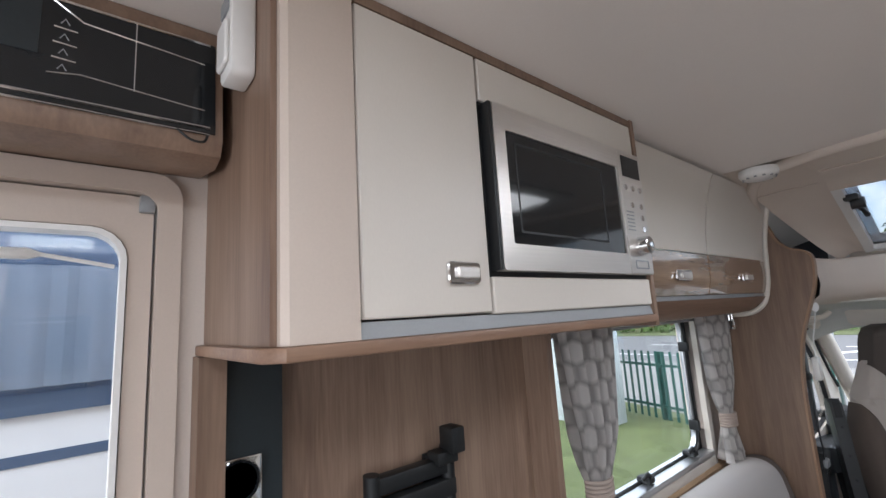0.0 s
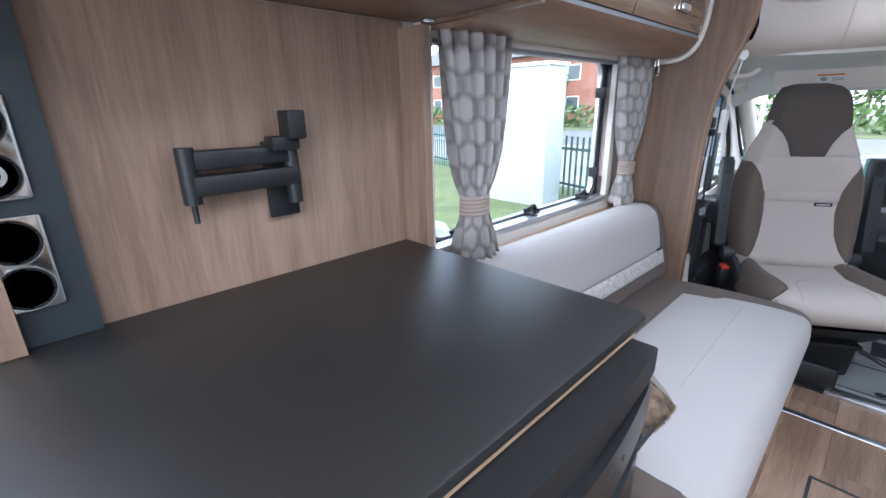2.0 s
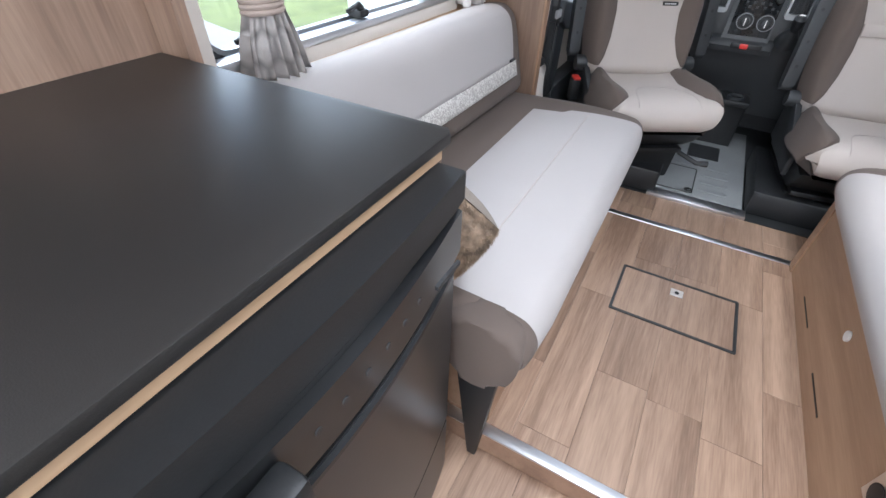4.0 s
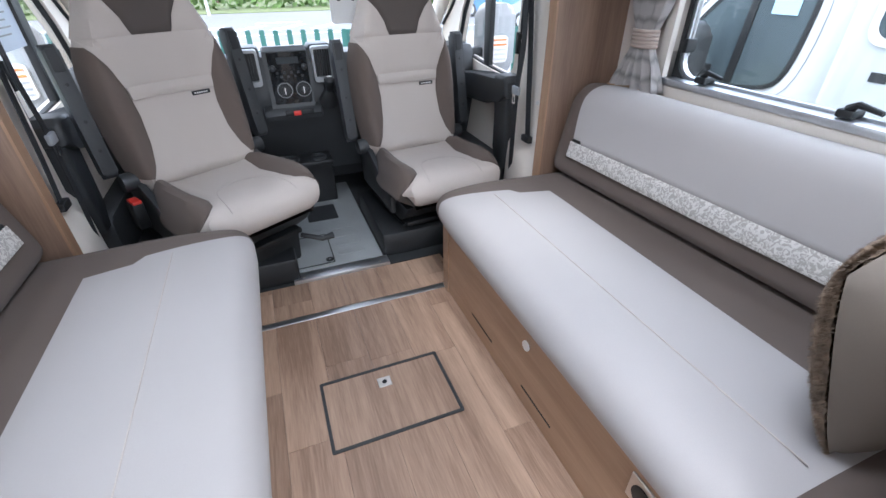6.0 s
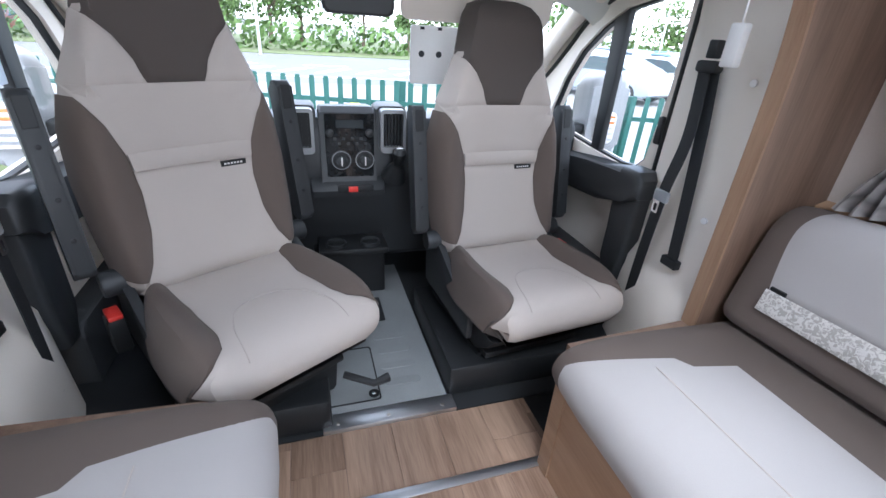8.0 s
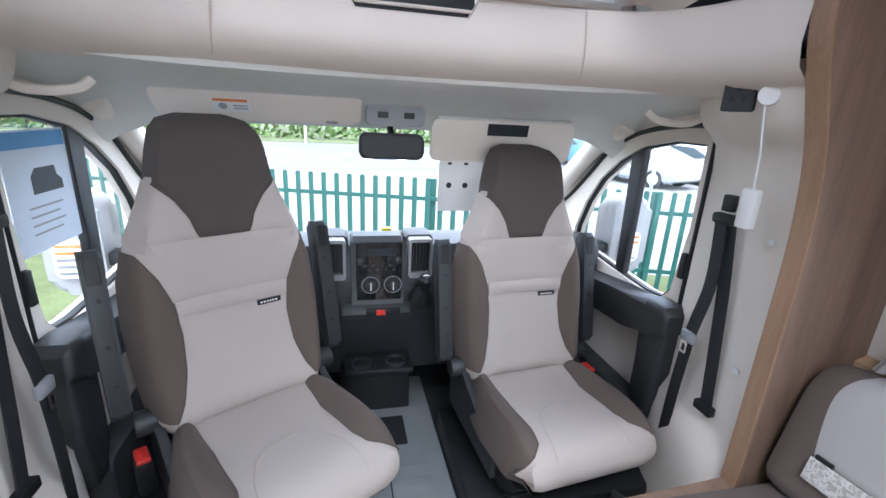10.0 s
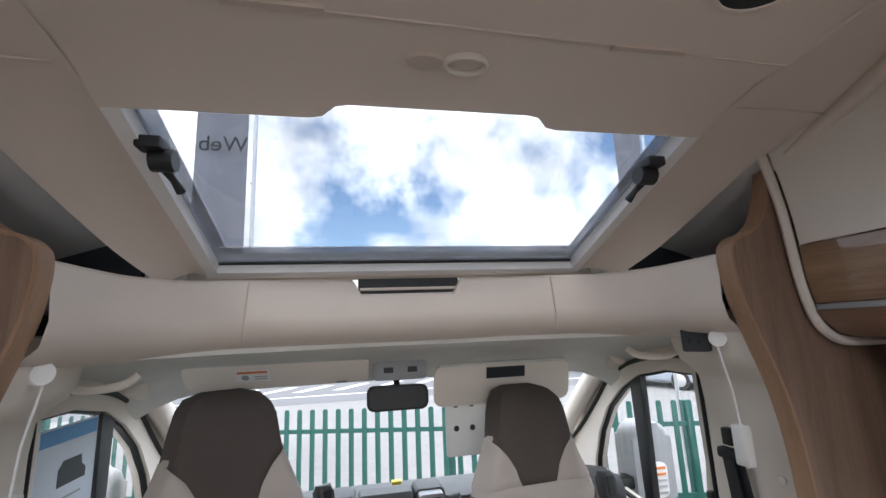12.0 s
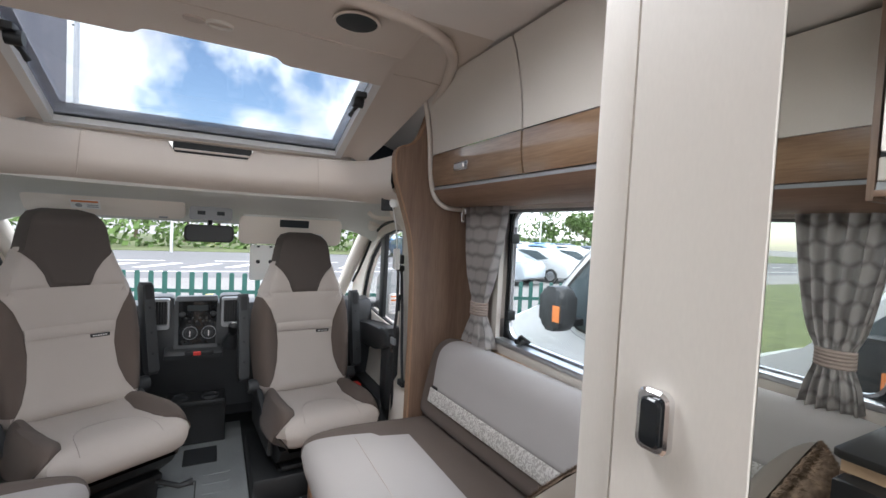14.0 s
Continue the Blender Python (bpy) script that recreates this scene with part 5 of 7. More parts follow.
part("sheet", P(roundrect(2.86, 3.12, 0.93, 1.235, 0.004, 2), 'x', 0, 0.002), mat("notice_paper", (0.62, 0.68, 0.76), 0.6, vary=0.02, bump=0), no)
part("header", B(0.0022, 0.003, 2.865, 3.115, 1.19, 1.23), mat("notice_blue", (0.12, 0.33, 0.62), 0.6, vary=0.03, bump=0), no, "blue header")
part("pictogram", P([(2.95, 1.075), (2.95, 1.12), (2.97, 1.14), (3.05, 1.14), (3.055, 1.115), (3.075, 1.10), (3.075, 1.075)], 'x', 0.0022, 0.003), SLATE, no, "dark van silhouette")
for k in range(4):
    part("print_line", B(0.0022, 0.003, 2.92, 3.06 - 0.02 * (k % 2), 1.04 - 0.022 * k, 1.045 - 0.022 * k), GREYC, no)
ps = thing("pillar_socket", "dark grey twin socket on the pillar trim", "socket", (0.735, 2.565, 1.40), -62)
part("plate", P(roundrect(-0.034, 0.034, -0.04, 0.04, 0.006, 3), 'y', -0.008, 0.012, bevel=0.002, seg=1), DARKP, ps)
for a, b in ((-0.012, -0.012), (0.012, -0.012), (0, 0.012)):
    part("pin_hole", B(a - 0.004, a + 0.004, -0.0088, -0.0079, b - 0.006, b + 0.006), BLACKP, ps)

# headliner from the fascia to the windscreen header, with cap sides
bm = bmesh.new()
rows = []
for k in range(25):
    x = -0.97 + 1.94 * k / 24
    e = abs(x) / 0.97
    drop = 0.10 * max(0.0, (e - 0.72) / 0.28) ** 2
    y_in = 2.90 - 0.42 * max(0.0, (e - 0.55) / 0.45) ** 1.5
    col = smoothpath([(x, y_in + 0.05 - 0.07 * min(1.0, (e / 0.6) ** 2), 1.419), (x, 3.0 - 0.3 * max(0, e - 0.6), 1.402 - drop * 0.3), (x, 3.10, 1.388 - drop * 0.6), (x, 3.22, 1.355 - drop * 0.8), (x, 3.33 - 0.06 * e, 1.305 - drop), (x, 3.41 - 0.08 * e, 1.272 - drop)], 18)
    rows.append(col)
grid(bm, rows)
bmesh.ops.recalc_face_normals(bm, faces=bm.faces)
bmesh.ops.solidify(bm, geom=bm.faces[:], thickness=0.015)
structure("cab_headliner", bm, GREYP, "pale grey moulded cab headliner", "ceiling")

# scuttle, A pillars, windscreen
for s, nm in ((-1, "left"), (1, "right")):
    ap = structure("a_pillar_" + nm, tube(bmesh.new(), smoothpath([(s * 0.90, 3.20, 1.32), (s * 0.895, 3.38, 1.235), (s * 0.885, 3.60, 1.05), (s * 0.87, 3.87, 0.78)], 16), [0.042] * 16, 12), PILLAR, "pale grey windscreen pillar", "pillar")
    part("grab_handle", T(smoothpath([(s * 0.76, 2.92, 1.36), (s * 0.79, 2.90, 1.335), (s * 0.86, 2.86, 1.33), (s * 0.90, 2.84, 1.35)], 14), 0.012, 8), PILLAR, ap)
ws = thing("windscreen", "large sloping clear windscreen", "windscreen", kind="structure")
bm = bmesh.new()
grid(bm, [[Vector((x, 3.42 + 0.50 * f - 0.10 * (abs(x) / 0.88) ** 2, 1.275 - 0.575 * f)) for f in np.linspace(0, 1, 5)] for x in np.linspace(-0.89, 0.89, 13)])
pn = part("pane", bm, PANE, ws)
pn.visible_shadow = False
part("top_shade", T([(x, 3.43 - 0.09 * (abs(x) / 0.88) ** 2, 1.274 - 0.09 * max(0, abs(x) / 0.97 - 0.72) ** 2 / 0.0784) for x in np.linspace(-0.89, 0.89, 20)], 0.012, 8), BLACKP, ws)
structure("wall_front", B(-1.0, 1.0, 3.80, 3.86, -0.05, 0.66), BLACKP, "dark bulkhead under the windscreen", "wall")


def visor(x0, x1, label, card):
    v = thing("sun_visor", label, "sun visor")
    bm = bmesh.new()
    prism(bm, roundrect(x0, x1, -0.16, 0.0, 0.03), 'y', 0, 0.016, bevel=0.006)
    bmesh.ops.transform(bm, matrix=pose(0, 3.24, 1.308, 14, 0, 0), verts=bm.verts)
    part("flap", bm, PILLAR, v)
    part("hinge", T([(x0 + 0.02, 3.245, 1.311), (x1 - 0.02, 3.245, 1.311)], 0.007, 8), GREYP, v)
    if card:
        bm = bmesh.new()
        box(bm, x0 + 0.21, x0 + 0.37, -0.004, 0.0, -0.055, -0.012)
        bmesh.ops.transform(bm, matrix=pose(0, 3.239, 1.308, 14, 0, 0), verts=bm.verts)
        part("dark_strip", bm, SLATE, v)
        bm = bmesh.new()
        box(bm, x0 + 0.40, x0 + 0.455, -0.004, 0.0, -0.125, -0.09)
        bmesh.ops.transform(bm, matrix=pose(0, 3.239, 1.308, 14, 0, 0), verts=bm.verts)
        part("paper_label", bm, WHITEP, v)
    return v


visor(0.135, 0.70, "pale sun visor folded down on the driver's side", True)
FLAP = pose(0, 3.165, 1.358, 46, 0, 0)


def on_flap(bm):
    bmesh.ops.transform(bm, matrix=FLAP, verts=bm.verts)
    return bm


vl = thing("sun_visor", "pale passenger sun visor folded up to the headliner", "sun visor")
part("flap", on_flap(prism(bmesh.new(), roundrect(-0.745, -0.118, -0.125, 0.0, 0.025), 'y', 0, 0.018, bevel=0.006)), PILLAR, vl)
part("hinge", T([(-0.72, 3.172, 1.362), (-0.14, 3.172, 1.362)], 0.008, 8), GREYP, vl)
part("grip", on_flap(prism(bmesh.new(), roundrect(-0.235, -0.195, -0.122, -0.112, 0.004, 3), 'y', -0.002, 0.0)), GREYC, vl)
vp = thing("visor_sticker", "white warning sticker on the folded passenger visor", "sticker")
part("paper", on_flap(box(bmesh.new(), -0.575, -0.465, -0.0015, -0.0002, -0.085, -0.028)), WHITEP, vp)
part("header", on_flap(box(bmesh.new(), -0.57, -0.47, -0.0022, -0.0016, -0.043, -0.032)), ORANGE, vp)
for k in range(2):
    part("print", on_flap(box(bmesh.new(), -0.515, -0.472, -0.0022, -0.0016, -0.062 - 0.012 * k, -0.057 - 0.012 * k)), GREYC, vp)
part("symbol", on_flap(disc(bmesh.new(), (-0.545, -0.0016, -0.063), (0, -1, 0), 0.013, 0.0008, 16)), GREYC, vp)
pk = thing("parking_card", "white card in a clear holder stuck to the windscreen", "card", (0.29, 3.42, 1.04))
part("card", P(roundrect(-0.085, 0.105, -0.11, 0.10, 0.01, 3), 'y', 0, 0.004), WHITEP, pk)
for a in (-0.04, 0.03):
    part("print", disc(bmesh.new(), (a, -0.0005, 0.0), (0, -1, 0), 0.012, 0.001, 12), BLACKP, pk)
    part("clip", B(a - 0.008, a + 0.008, -0.003, 0, 0.085, 0.095), BLACKP, pk)
rm = thing("rear_view_mirror", "black interior rear-view mirror under the headliner", "mirror", (-0.006, 3.28, 1.205))
part("case", P(roundrect(-0.118, 0.118, -0.05, 0.042, 0.025), 'y', -0.012, 0.03, bevel=0.008), BLACKP, rm)
# matt dark colour stands in for the dark reflection in this glass
part("glass", P(roundrect(-0.108, 0.108, -0.042, 0.034, 0.02), 'y', -0.0135, -0.0125), DARKP, rm, "mirror glass, dark colour in place of its reflection")
part("stem", T([(0, 0.02, 0.03), (0, 0.07, 0.07)], 0.012, 8), BLACKP, rm)
cl = thing("cab_lamp", "grey cab reading lamp unit on the header", "lamp", (0.0, 3.225, 1.308))
part("case", P(roundrect(-0.10, 0.10, -0.035, 0.035, 0.015), 'y', -0.015, 0.03, bevel=0.006), GREYC, cl)
for a in (-0.045, 0.045):
    part("lens", B(a - 0.018, a + 0.018, -0.018, -0.0151, -0.008, 0.012, bevel=0.001, seg=1), SLATE, cl)

SILVERP = mat("silver_paint", (0.27, 0.28, 0.29), 0.35, 0.3, scale=300, vary=0.04, bump=0.03)
# dashboard
da = thing("dashboard", "dark grey dashboard with radio, dials, vents and gear lever", "dashboard")
dash = [(3.40, 0.20), (3.34, 0.40), (3.30, 0.53), (3.285, 0.60), (3.30, 0.78), (3.33, 0.812), (3.45, 0.82), (3.80, 0.745), (3.86, 0.70), (3.80, 0.15)]
bm = P(dash, 'x', -0.93, 0.93, bevel=0.01)
part("top", bm, DARKP, da)
part("console", P([(3.245, 0.54), (3.24, 0.56), (3.262, 0.60), (3.275, 0.84), (3.30, 0.858), (3.40, 0.85), (3.40, 0.54)], 'x', -0.158, 0.046, bevel=0.012, seg=3), DARKP, da)
part("silver_surround", P([(3.232, 0.535), (3.225, 0.56), (3.245, 0.585), (3.30, 0.60), (3.30, 0.53)], 'x', -0.20, 0.075, bevel=0.01), DARKP, da)
part("radio_console", P([(3.268, 0.60), (3.262, 0.605), (3.272, 0.835), (3.285, 0.84), (3.29, 0.60)], 'x', -0.14, 0.04, bevel=0.004), GLOSSB, da)
part("radio_screen", B(-0.10, 0.0, 3.2655, 3.2705, 0.785, 0.815, bevel=0.002, seg=1), SLATE, da)
for k in range(8):
    part("radio_button", B(-0.11 + 0.016 * k, -0.099 + 0.016 * k, 3.264, 3.269, 0.742 - 0.018 * (k % 2), 0.752 - 0.018 * (k % 2)), DARKP, da)
for x in (-0.122, 0.022):
    part("radio_knob", T([(x, 3.27, 0.768), (x, 3.255, 0.768), (x, 3.252, 0.768)], [0.015, 0.014, 0.010], 18), DARKP, da)
for x in (-0.084, 0.003):
    part("heater_ring", T([(x, 3.27, 0.668), (x, 3.262, 0.668)], 0.038, 26), BLACKP, da)
    bm = bmesh.new()
    loft(bm, [[Vector((x + (0.034 + 0.0016 * math.cos(b)) * math.cos(a), 3.260 + 0.0016 * math.sin(b), 0.668 + (0.034 + 0.0016 * math.cos(b)) * math.sin(a))) for b in np.linspace(0, 2 * math.pi, 6, endpoint=False)] for a in np.linspace(0, 2 * math.pi, 25)], False)
    part("heater_scale", bm, GREYC, da, "pale dial ring")
    part("heater_knob", T([(x, 3.262, 0.668), (x, 3.245, 0.668), (x, 3.242, 0.668)], [0.022, 0.019, 0.015], 20), DARKP, da)
    part("heater_pointer", B(x - 0.002, x + 0.002, 3.24, 3.244, 0.652, 0.684), WHITEP, da)
part("hazard_switch", B(-0.065, -0.030, 3.216, 3.232, 0.556, 0.578, bevel=0.003), RED, da, "red hazard switch")
part("switch_row", B(-0.105, 0.03, 3.2225, 3.236, 0.553, 0.581, bevel=0.003), BLACKP, da)
for x in (-0.225, 0.11):
    part("vent_frame", ringplate(bmesh.new(), roundrect(x - 0.048, x + 0.048, 0.695, 0.855, 0.015), roundrect(x - 0.037, x + 0.037, 0.718, 0.842, 0.006), 'y', 3.25, 3.30), SILVERP, da, "silver vent frame")
    part("vent_back", B(x - 0.037, x + 0.037, 3.28, 3.30, 0.718, 0.842), BLACKP, da)
    for k in range(6):
        part("vent_slat", B(x - 0.031 + 0.012 * k, x - 0.028 + 0.012 * k, 3.258, 3.279, 0.72, 0.84), BLACKP, da)
    part("vent_housing", P(roundrect(x - 0.058, x + 0.058, 0.685, 0.86, 0.02), 'y', 3.3005, 3.42, bevel=0.01), DARKP, da)
part("gear_gaiter", T([(0.115, 3.26, 0.60), (0.118, 3.235, 0.635), (0.120, 3.215, 0.665)], [0.05, 0.036, 0.018], 14), BLACKP, da)
part("gear_knob", T([(0.120, 3.215, 0.66), (0.121, 3.20, 0.69), (0.122, 3.19, 0.715), (0.122, 3.186, 0.728)], [0.016, 0.024, 0.026, 0.016], 18), BLACKP, da)
part("gear_plate", disc(bmesh.new(), (0.122, 3.184, 0.716), (0, -1, 0.45), 0.018, 0.004, 18), WHITEP, da)
part("cup_shelf", B(-0.19, 0.09, 3.22, 3.40, 0.28, 0.31, bevel=0.008), BLACKP, da)
for x in (-0.12, 0.02):
    part("cup_ring", ringplate(bmesh.new(), [(x + 0.042 * math.cos(a), 3.27 + 0.042 * math.sin(a)) for a in np.linspace(0, 2 * math.pi, 20, endpoint=False)], [(x + 0.036 * math.cos(a), 3.27 + 0.036 * math.sin(a)) for a in np.linspace(0, 2 * math.pi, 20, endpoint=False)], 'z', 0.31, 0.325), DARKP, da)
part("lower_box", P([(3.36, 0.0), (3.38, 0.28), (3.42, 0.28), (3.42, 0.0)], 'x', -0.21, 0.10, bevel=0.01), BLACKP, da)
part("yellow_tag", B(-0.02, 0.02, 3.50, 3.53, 0.822, 0.835), mat("yellow_card", (0.8, 0.65, 0.05), 0.5), da)
sw = thing("steering_wheel", "black steering wheel behind the driver's seat", "steering wheel", (0.44, 3.32, 0.72))
bm = bmesh.new()
cw = pose(0, 0, 0, 35, 0, 0)
loft(bm, [[cw @ Vector(((0.185 + 0.015 * math.cos(b)) * math.cos(a), 0.015 * math.sin(b), (0.185 + 0.015 * math.cos(b)) * math.sin(a))) for b in np.linspace(0, 2 * math.pi, 8, endpoint=False)] for a in np.linspace(0, 2 * math.pi, 41)], False)
part("rim", bm, BLACKP, sw)
part("hub", T([cw @ Vector((0, 0.03, 0)), cw @ Vector((0, -0.01, 0)), cw @ Vector((0, -0.02, 0))], [0.07, 0.075, 0.05], 20), BLACKP, sw)
for a in (0, 180, 270):
    part("spoke", T([cw @ Vector((0.06 * math.cos(radians(a)), 0, 0.06 * math.sin(radians(a)))), cw @ Vector((0.18 * math.cos(radians(a)), 0, 0.18 * math.sin(radians(a))))], 0.016, 8), BLACKP, sw)


# ---- swivelled cab seats ----
HW = [(0.36, 0.225), (0.42, 0.25), (0.55, 0.264), (0.68, 0.27), (0.80, 0.262), (0.90, 0.235), (1.0, 0.19), (1.06, 0.168), (1.14, 0.152), (1.185, 0.138), (1.215, 0.11), (1.228, 0.06)]
INNER = [(0.36, 0.222), (0.43, 0.20), (0.48, 0.17), (0.55, 0.150), (0.65, 0.143), (0.74, 0.152), (0.82, 0.18), (0.87, 0.21), (0.905, 0.235)]
HNOTCH = [(0.905, 0.066), (0.925, 0.075), (0.96, 0.085), (1.01, 0.115), (1.045, 0.15), (1.06, 0.168)]


def back_y(x, z):
    """Front surface of the backrest: leans back towards +y, with raised side bolsters."""
    w = max(0.05, interp(z, HW))
    u = min(1.0, abs(x) / w)
    lean = 0.16 * (z - 0.36) + 0.02 * math.sin((z - 0.4) * 5)
    bol = 0.035 * math.exp(-((u - 0.78) / 0.18) ** 2) * max(0.0, min(1.0, 1 - (z - 0.74) / 0.28))
    edge = 0.075 * max(0.0, (u - 0.8) / 0.2) ** 2.2
    top = 0.06 * max(0.0, (z - 1.15) / 0.08) ** 2
    tuck = 0.055 * max(0.0, (0.44 - z) / 0.07) ** 2
    return lean - bol + edge + top + tuck


def seat_patch(rows_z, xa, xb, off=0.004, n=10, drop=True):
    """A cover over the backrest between xa(z) and xb(z), tucked in at its seams."""
    bm = bmesh.new()
    g = []
    m = len(rows_z) - 1
    for k, z in enumerate(rows_z):
        a, b = xa(z), xb(z)
        r = []
        for j in range(n + 1):
            x = a + (b - a) * j / n
            e = min(min(j, n - j) / 1.0, 1.0) * min(min(k, m - k) / 1.0 + 0.0, 1.0)
            r.append(Vector((x, back_y(x, z) - off * e - 0.001, z)))
        g.append(r)
    grid(bm, g)
    bmesh.ops.recalc_face_normals(bm, faces=bm.faces)
    bmesh.ops.solidify(bm, geom=bm.faces[:], thickness=0.008)
    bmesh.ops.remove_doubles(bm, verts=bm.verts, dist=0.0004)
    return bm


STITCH = fabric("stitching", (0.42, 0.37, 0.335))


def cab_seat(at, turn, label, red_side):
    s = thing("swivel_chair", label, "seat", at, turn, group="swivelled cab seats")
    lin = lambda a, b, n: [float(v) for v in np.linspace(a, b, n)]
    hw, inn, hn = (lambda z: interp(z, HW)), (lambda z: interp(z, INNER)), (lambda z: interp(z, HNOTCH))
    bm = bmesh.new()
    rings = []
    for z in lin(0.355, 1.228, 40):
        w = hw(z) * 0.985
        f = [Vector((w * math.sin(a), 0, z)) for a in np.linspace(-math.pi / 2, math.pi / 2, 17)]
        for p in f:
            p.y = back_y(p.x, z) + 0.006
        b = [Vector((w * 0.97 * math.sin(a), 0.16 * (z - 0.36) + 0.085 + 0.055 * math.cos(a) * (1 if z < 1.15 else 0.5), z)) for a in np.linspace(math.pi / 2, -math.pi / 2, 9)]
        rings.append(f + b)
    loft(bm, rings[:33])
    part("back_shell", bm, SEATF, s)
    bm = bmesh.new()
    loft(bm, rings[32:])
    part("headrest_shell", bm, HEADF, s)
    part("backrest", seat_patch(lin(0.36, 0.705, 18), lambda z: -inn(z), inn), SEATF, s)
    part("backrest_band", seat_patch(lin(0.7055, 0.745, 4), lambda z: -inn(z), inn, 0.005), SEATF, s, "stitched band")
    part("upper_back", seat_patch(lin(0.7455, 0.905, 10), lambda z: -min(inn(z), hw(z)), lambda z: min(inn(z), hw(z))), SEATF, s)
    for q in (-1, 1):
        part("side_bolster", seat_patch(lin(0.44, 0.88, 24), lambda z: q * (inn(z) + 0.001), lambda z: q * hw(z), 0.006, 8), BROWNF, s, "brown side bolster")
        part("shoulder", seat_patch(lin(0.9055, 1.058, 14), lambda z: q * (hn(z) + 0.001), lambda z: q * hw(z), 0.004, 8), SEATF, s)
    part("headrest", seat_patch(lin(0.906, 1.226, 26), lambda z: -(hn(z) if z < 1.06 else hw(z) * 0.995), lambda z: (hn(z) if z < 1.06 else hw(z) * 0.995), 0.007, 14), HEADF, s, "dark brown headrest")
    part("label_tab", B(0.06, 0.13, back_y(0.11, 0.69) - 0.008, back_y(0.11, 0.69) + 0.01, 0.682, 0.697), BLACKP, s, "small black woven label")
    for k in range(6):
        part("label_print", B(0.068 + 0.009 * k, 0.074 + 0.009 * k, back_y(0.11, 0.69) - 0.0088, back_y(0.11, 0.69) - 0.0078, 0.687, 0.692), WHITEP, s)
    # seat cushion: sections across x, running from the back (y = 0.03) to the front nose
    cz = [(0.06, 0.384, 0.215), (-0.05, 0.387, 0.245), (-0.17, 0.396, 0.262), (-0.29, 0.412, 0.264), (-0.37, 0.412, 0.258), (-0.420, 0.390, 0.248), (-0.440, 0.352, 0.238), (-0.430, 0.315, 0.228), (-0.40, 0.290, 0.214)]
    ca = smoothpath([(y, z, w) for y, z, w in cz], 40)

    def cush(f, u, off=0.0):
        """f: 0 at the back to 1 under the nose; u: -1..1 across."""
        k = min(38, int(f * 39))
        p = ca[k].lerp(ca[k + 1], f * 39 - k)
        d = (ca[k + 1] - ca[k])
        ny, nz = -d.y, d.x
        ln = math.hypot(ny, nz) or 1
        ny, nz = -ny / ln, -nz / ln
        au = abs(u)
        bol = 0.058 * math.exp(-((au - 0.8) / 0.17) ** 2) * max(0.0, 1 - f * 1.25) * min(1.0, 0.4 + f * 4)
        edge = 0.13 * max(0.0, (au - 0.80) / 0.2) ** 2.4
        o = off + bol - edge * (0.75 if f < 0.6 else 0.4)
        return Vector((u * p.z, p.x + ny * o, p.y + nz * o))

    bm = bmesh.new()
    rings = [[cush(f, u, -0.006) for u in np.linspace(-1, 1, 25)] + [Vector((0.19, cush(f, 0).y * 0.93, 0.275)), Vector((-0.19, cush(f, 0).y * 0.93, 0.275))] for f in np.linspace(0, 1, 26)]
    loft(bm, rings)
    part("cushion_core", bm, HEADF, s)
    # bolsters reach two thirds forward, the pale centre widens to the full nose
    split = lambda f: interp(f, [(0, 0.80), (0.1, 0.66), (0.22, 0.57), (0.4, 0.56), (0.5, 0.63), (0.58, 0.80), (0.64, 1.0), (1, 1.0)])

    def cpatch(f0, f1, ua, ub, off, n=14, m=24):
        bm = bmesh.new()
        g = []
        for k in range(m + 1):
            f = f0 + (f1 - f0) * k / m
            a, b = ua(f), ub(f)
            g.append([cush(f, a + (b - a) * j / n, off * min(1, min(j, n - j)) * min(1, min(k, m - k)) + 0.001) for j in range(n + 1)])
        grid(bm, g)
        bmesh.ops.recalc_face_normals(bm, faces=bm.faces)
        bmesh.ops.solidify(bm, geom=bm.faces[:], thickness=0.006)
        bmesh.ops.remove_doubles(bm, verts=bm.verts, dist=0.0004)
        return bm

    part("seat", cpatch(0.0, 0.99, lambda f: -split(f), split, 0.006, 18, 36), SEATF, s)
    for q in (-1, 1):
        part("seat_bolster", cpatch(0.02, 0.64, lambda f: q * (split(f) + 0.004), lambda f: q * 1.0, 0.007, 8), BROWNF, s, "brown seat bolster")
    seam = [(-0.52, 0.62), (-0.42, 0.40), (-0.2, 0.30), (0.2, 0.30), (0.42, 0.40), (0.52, 0.62)]
    part("stitched_seam", T([cush(f, u, 0.0075) for u, f in [tuple(v)[:2] for v in smoothpath([(a, b, 0) for a, b in seam], 40)]], 0.0016, 6), STITCH, s)
    part("under_tray", P([(-0.38, 0.272), (0.10, 0.272), (0.14, 0.36), (0.20, 0.36), (0.20, 0.16), (-0.26, 0.16), (-0.33, 0.21)], 'x', -0.215, 0.215, bevel=0.012), BLACKP, s)
    part("swivel_plate", B(-0.19, 0.19, -0.30, 0.16, 0.135, 0.159, bevel=0.006), BLACKP, s)
    part("pedestal", P([(-0.24, -0.02), (-0.26, 0.134), (0.18, 0.134), (0.18, -0.02)], 'x', -0.20, 0.20, bevel=0.015), BLACKP, s)
    part("release_lever", T([(0.12, -0.40, 0.19), (0.17, -0.47, 0.175), (0.215, -0.48, 0.175)], [0.010, 0.010, 0.014], 8), BLACKP, s)
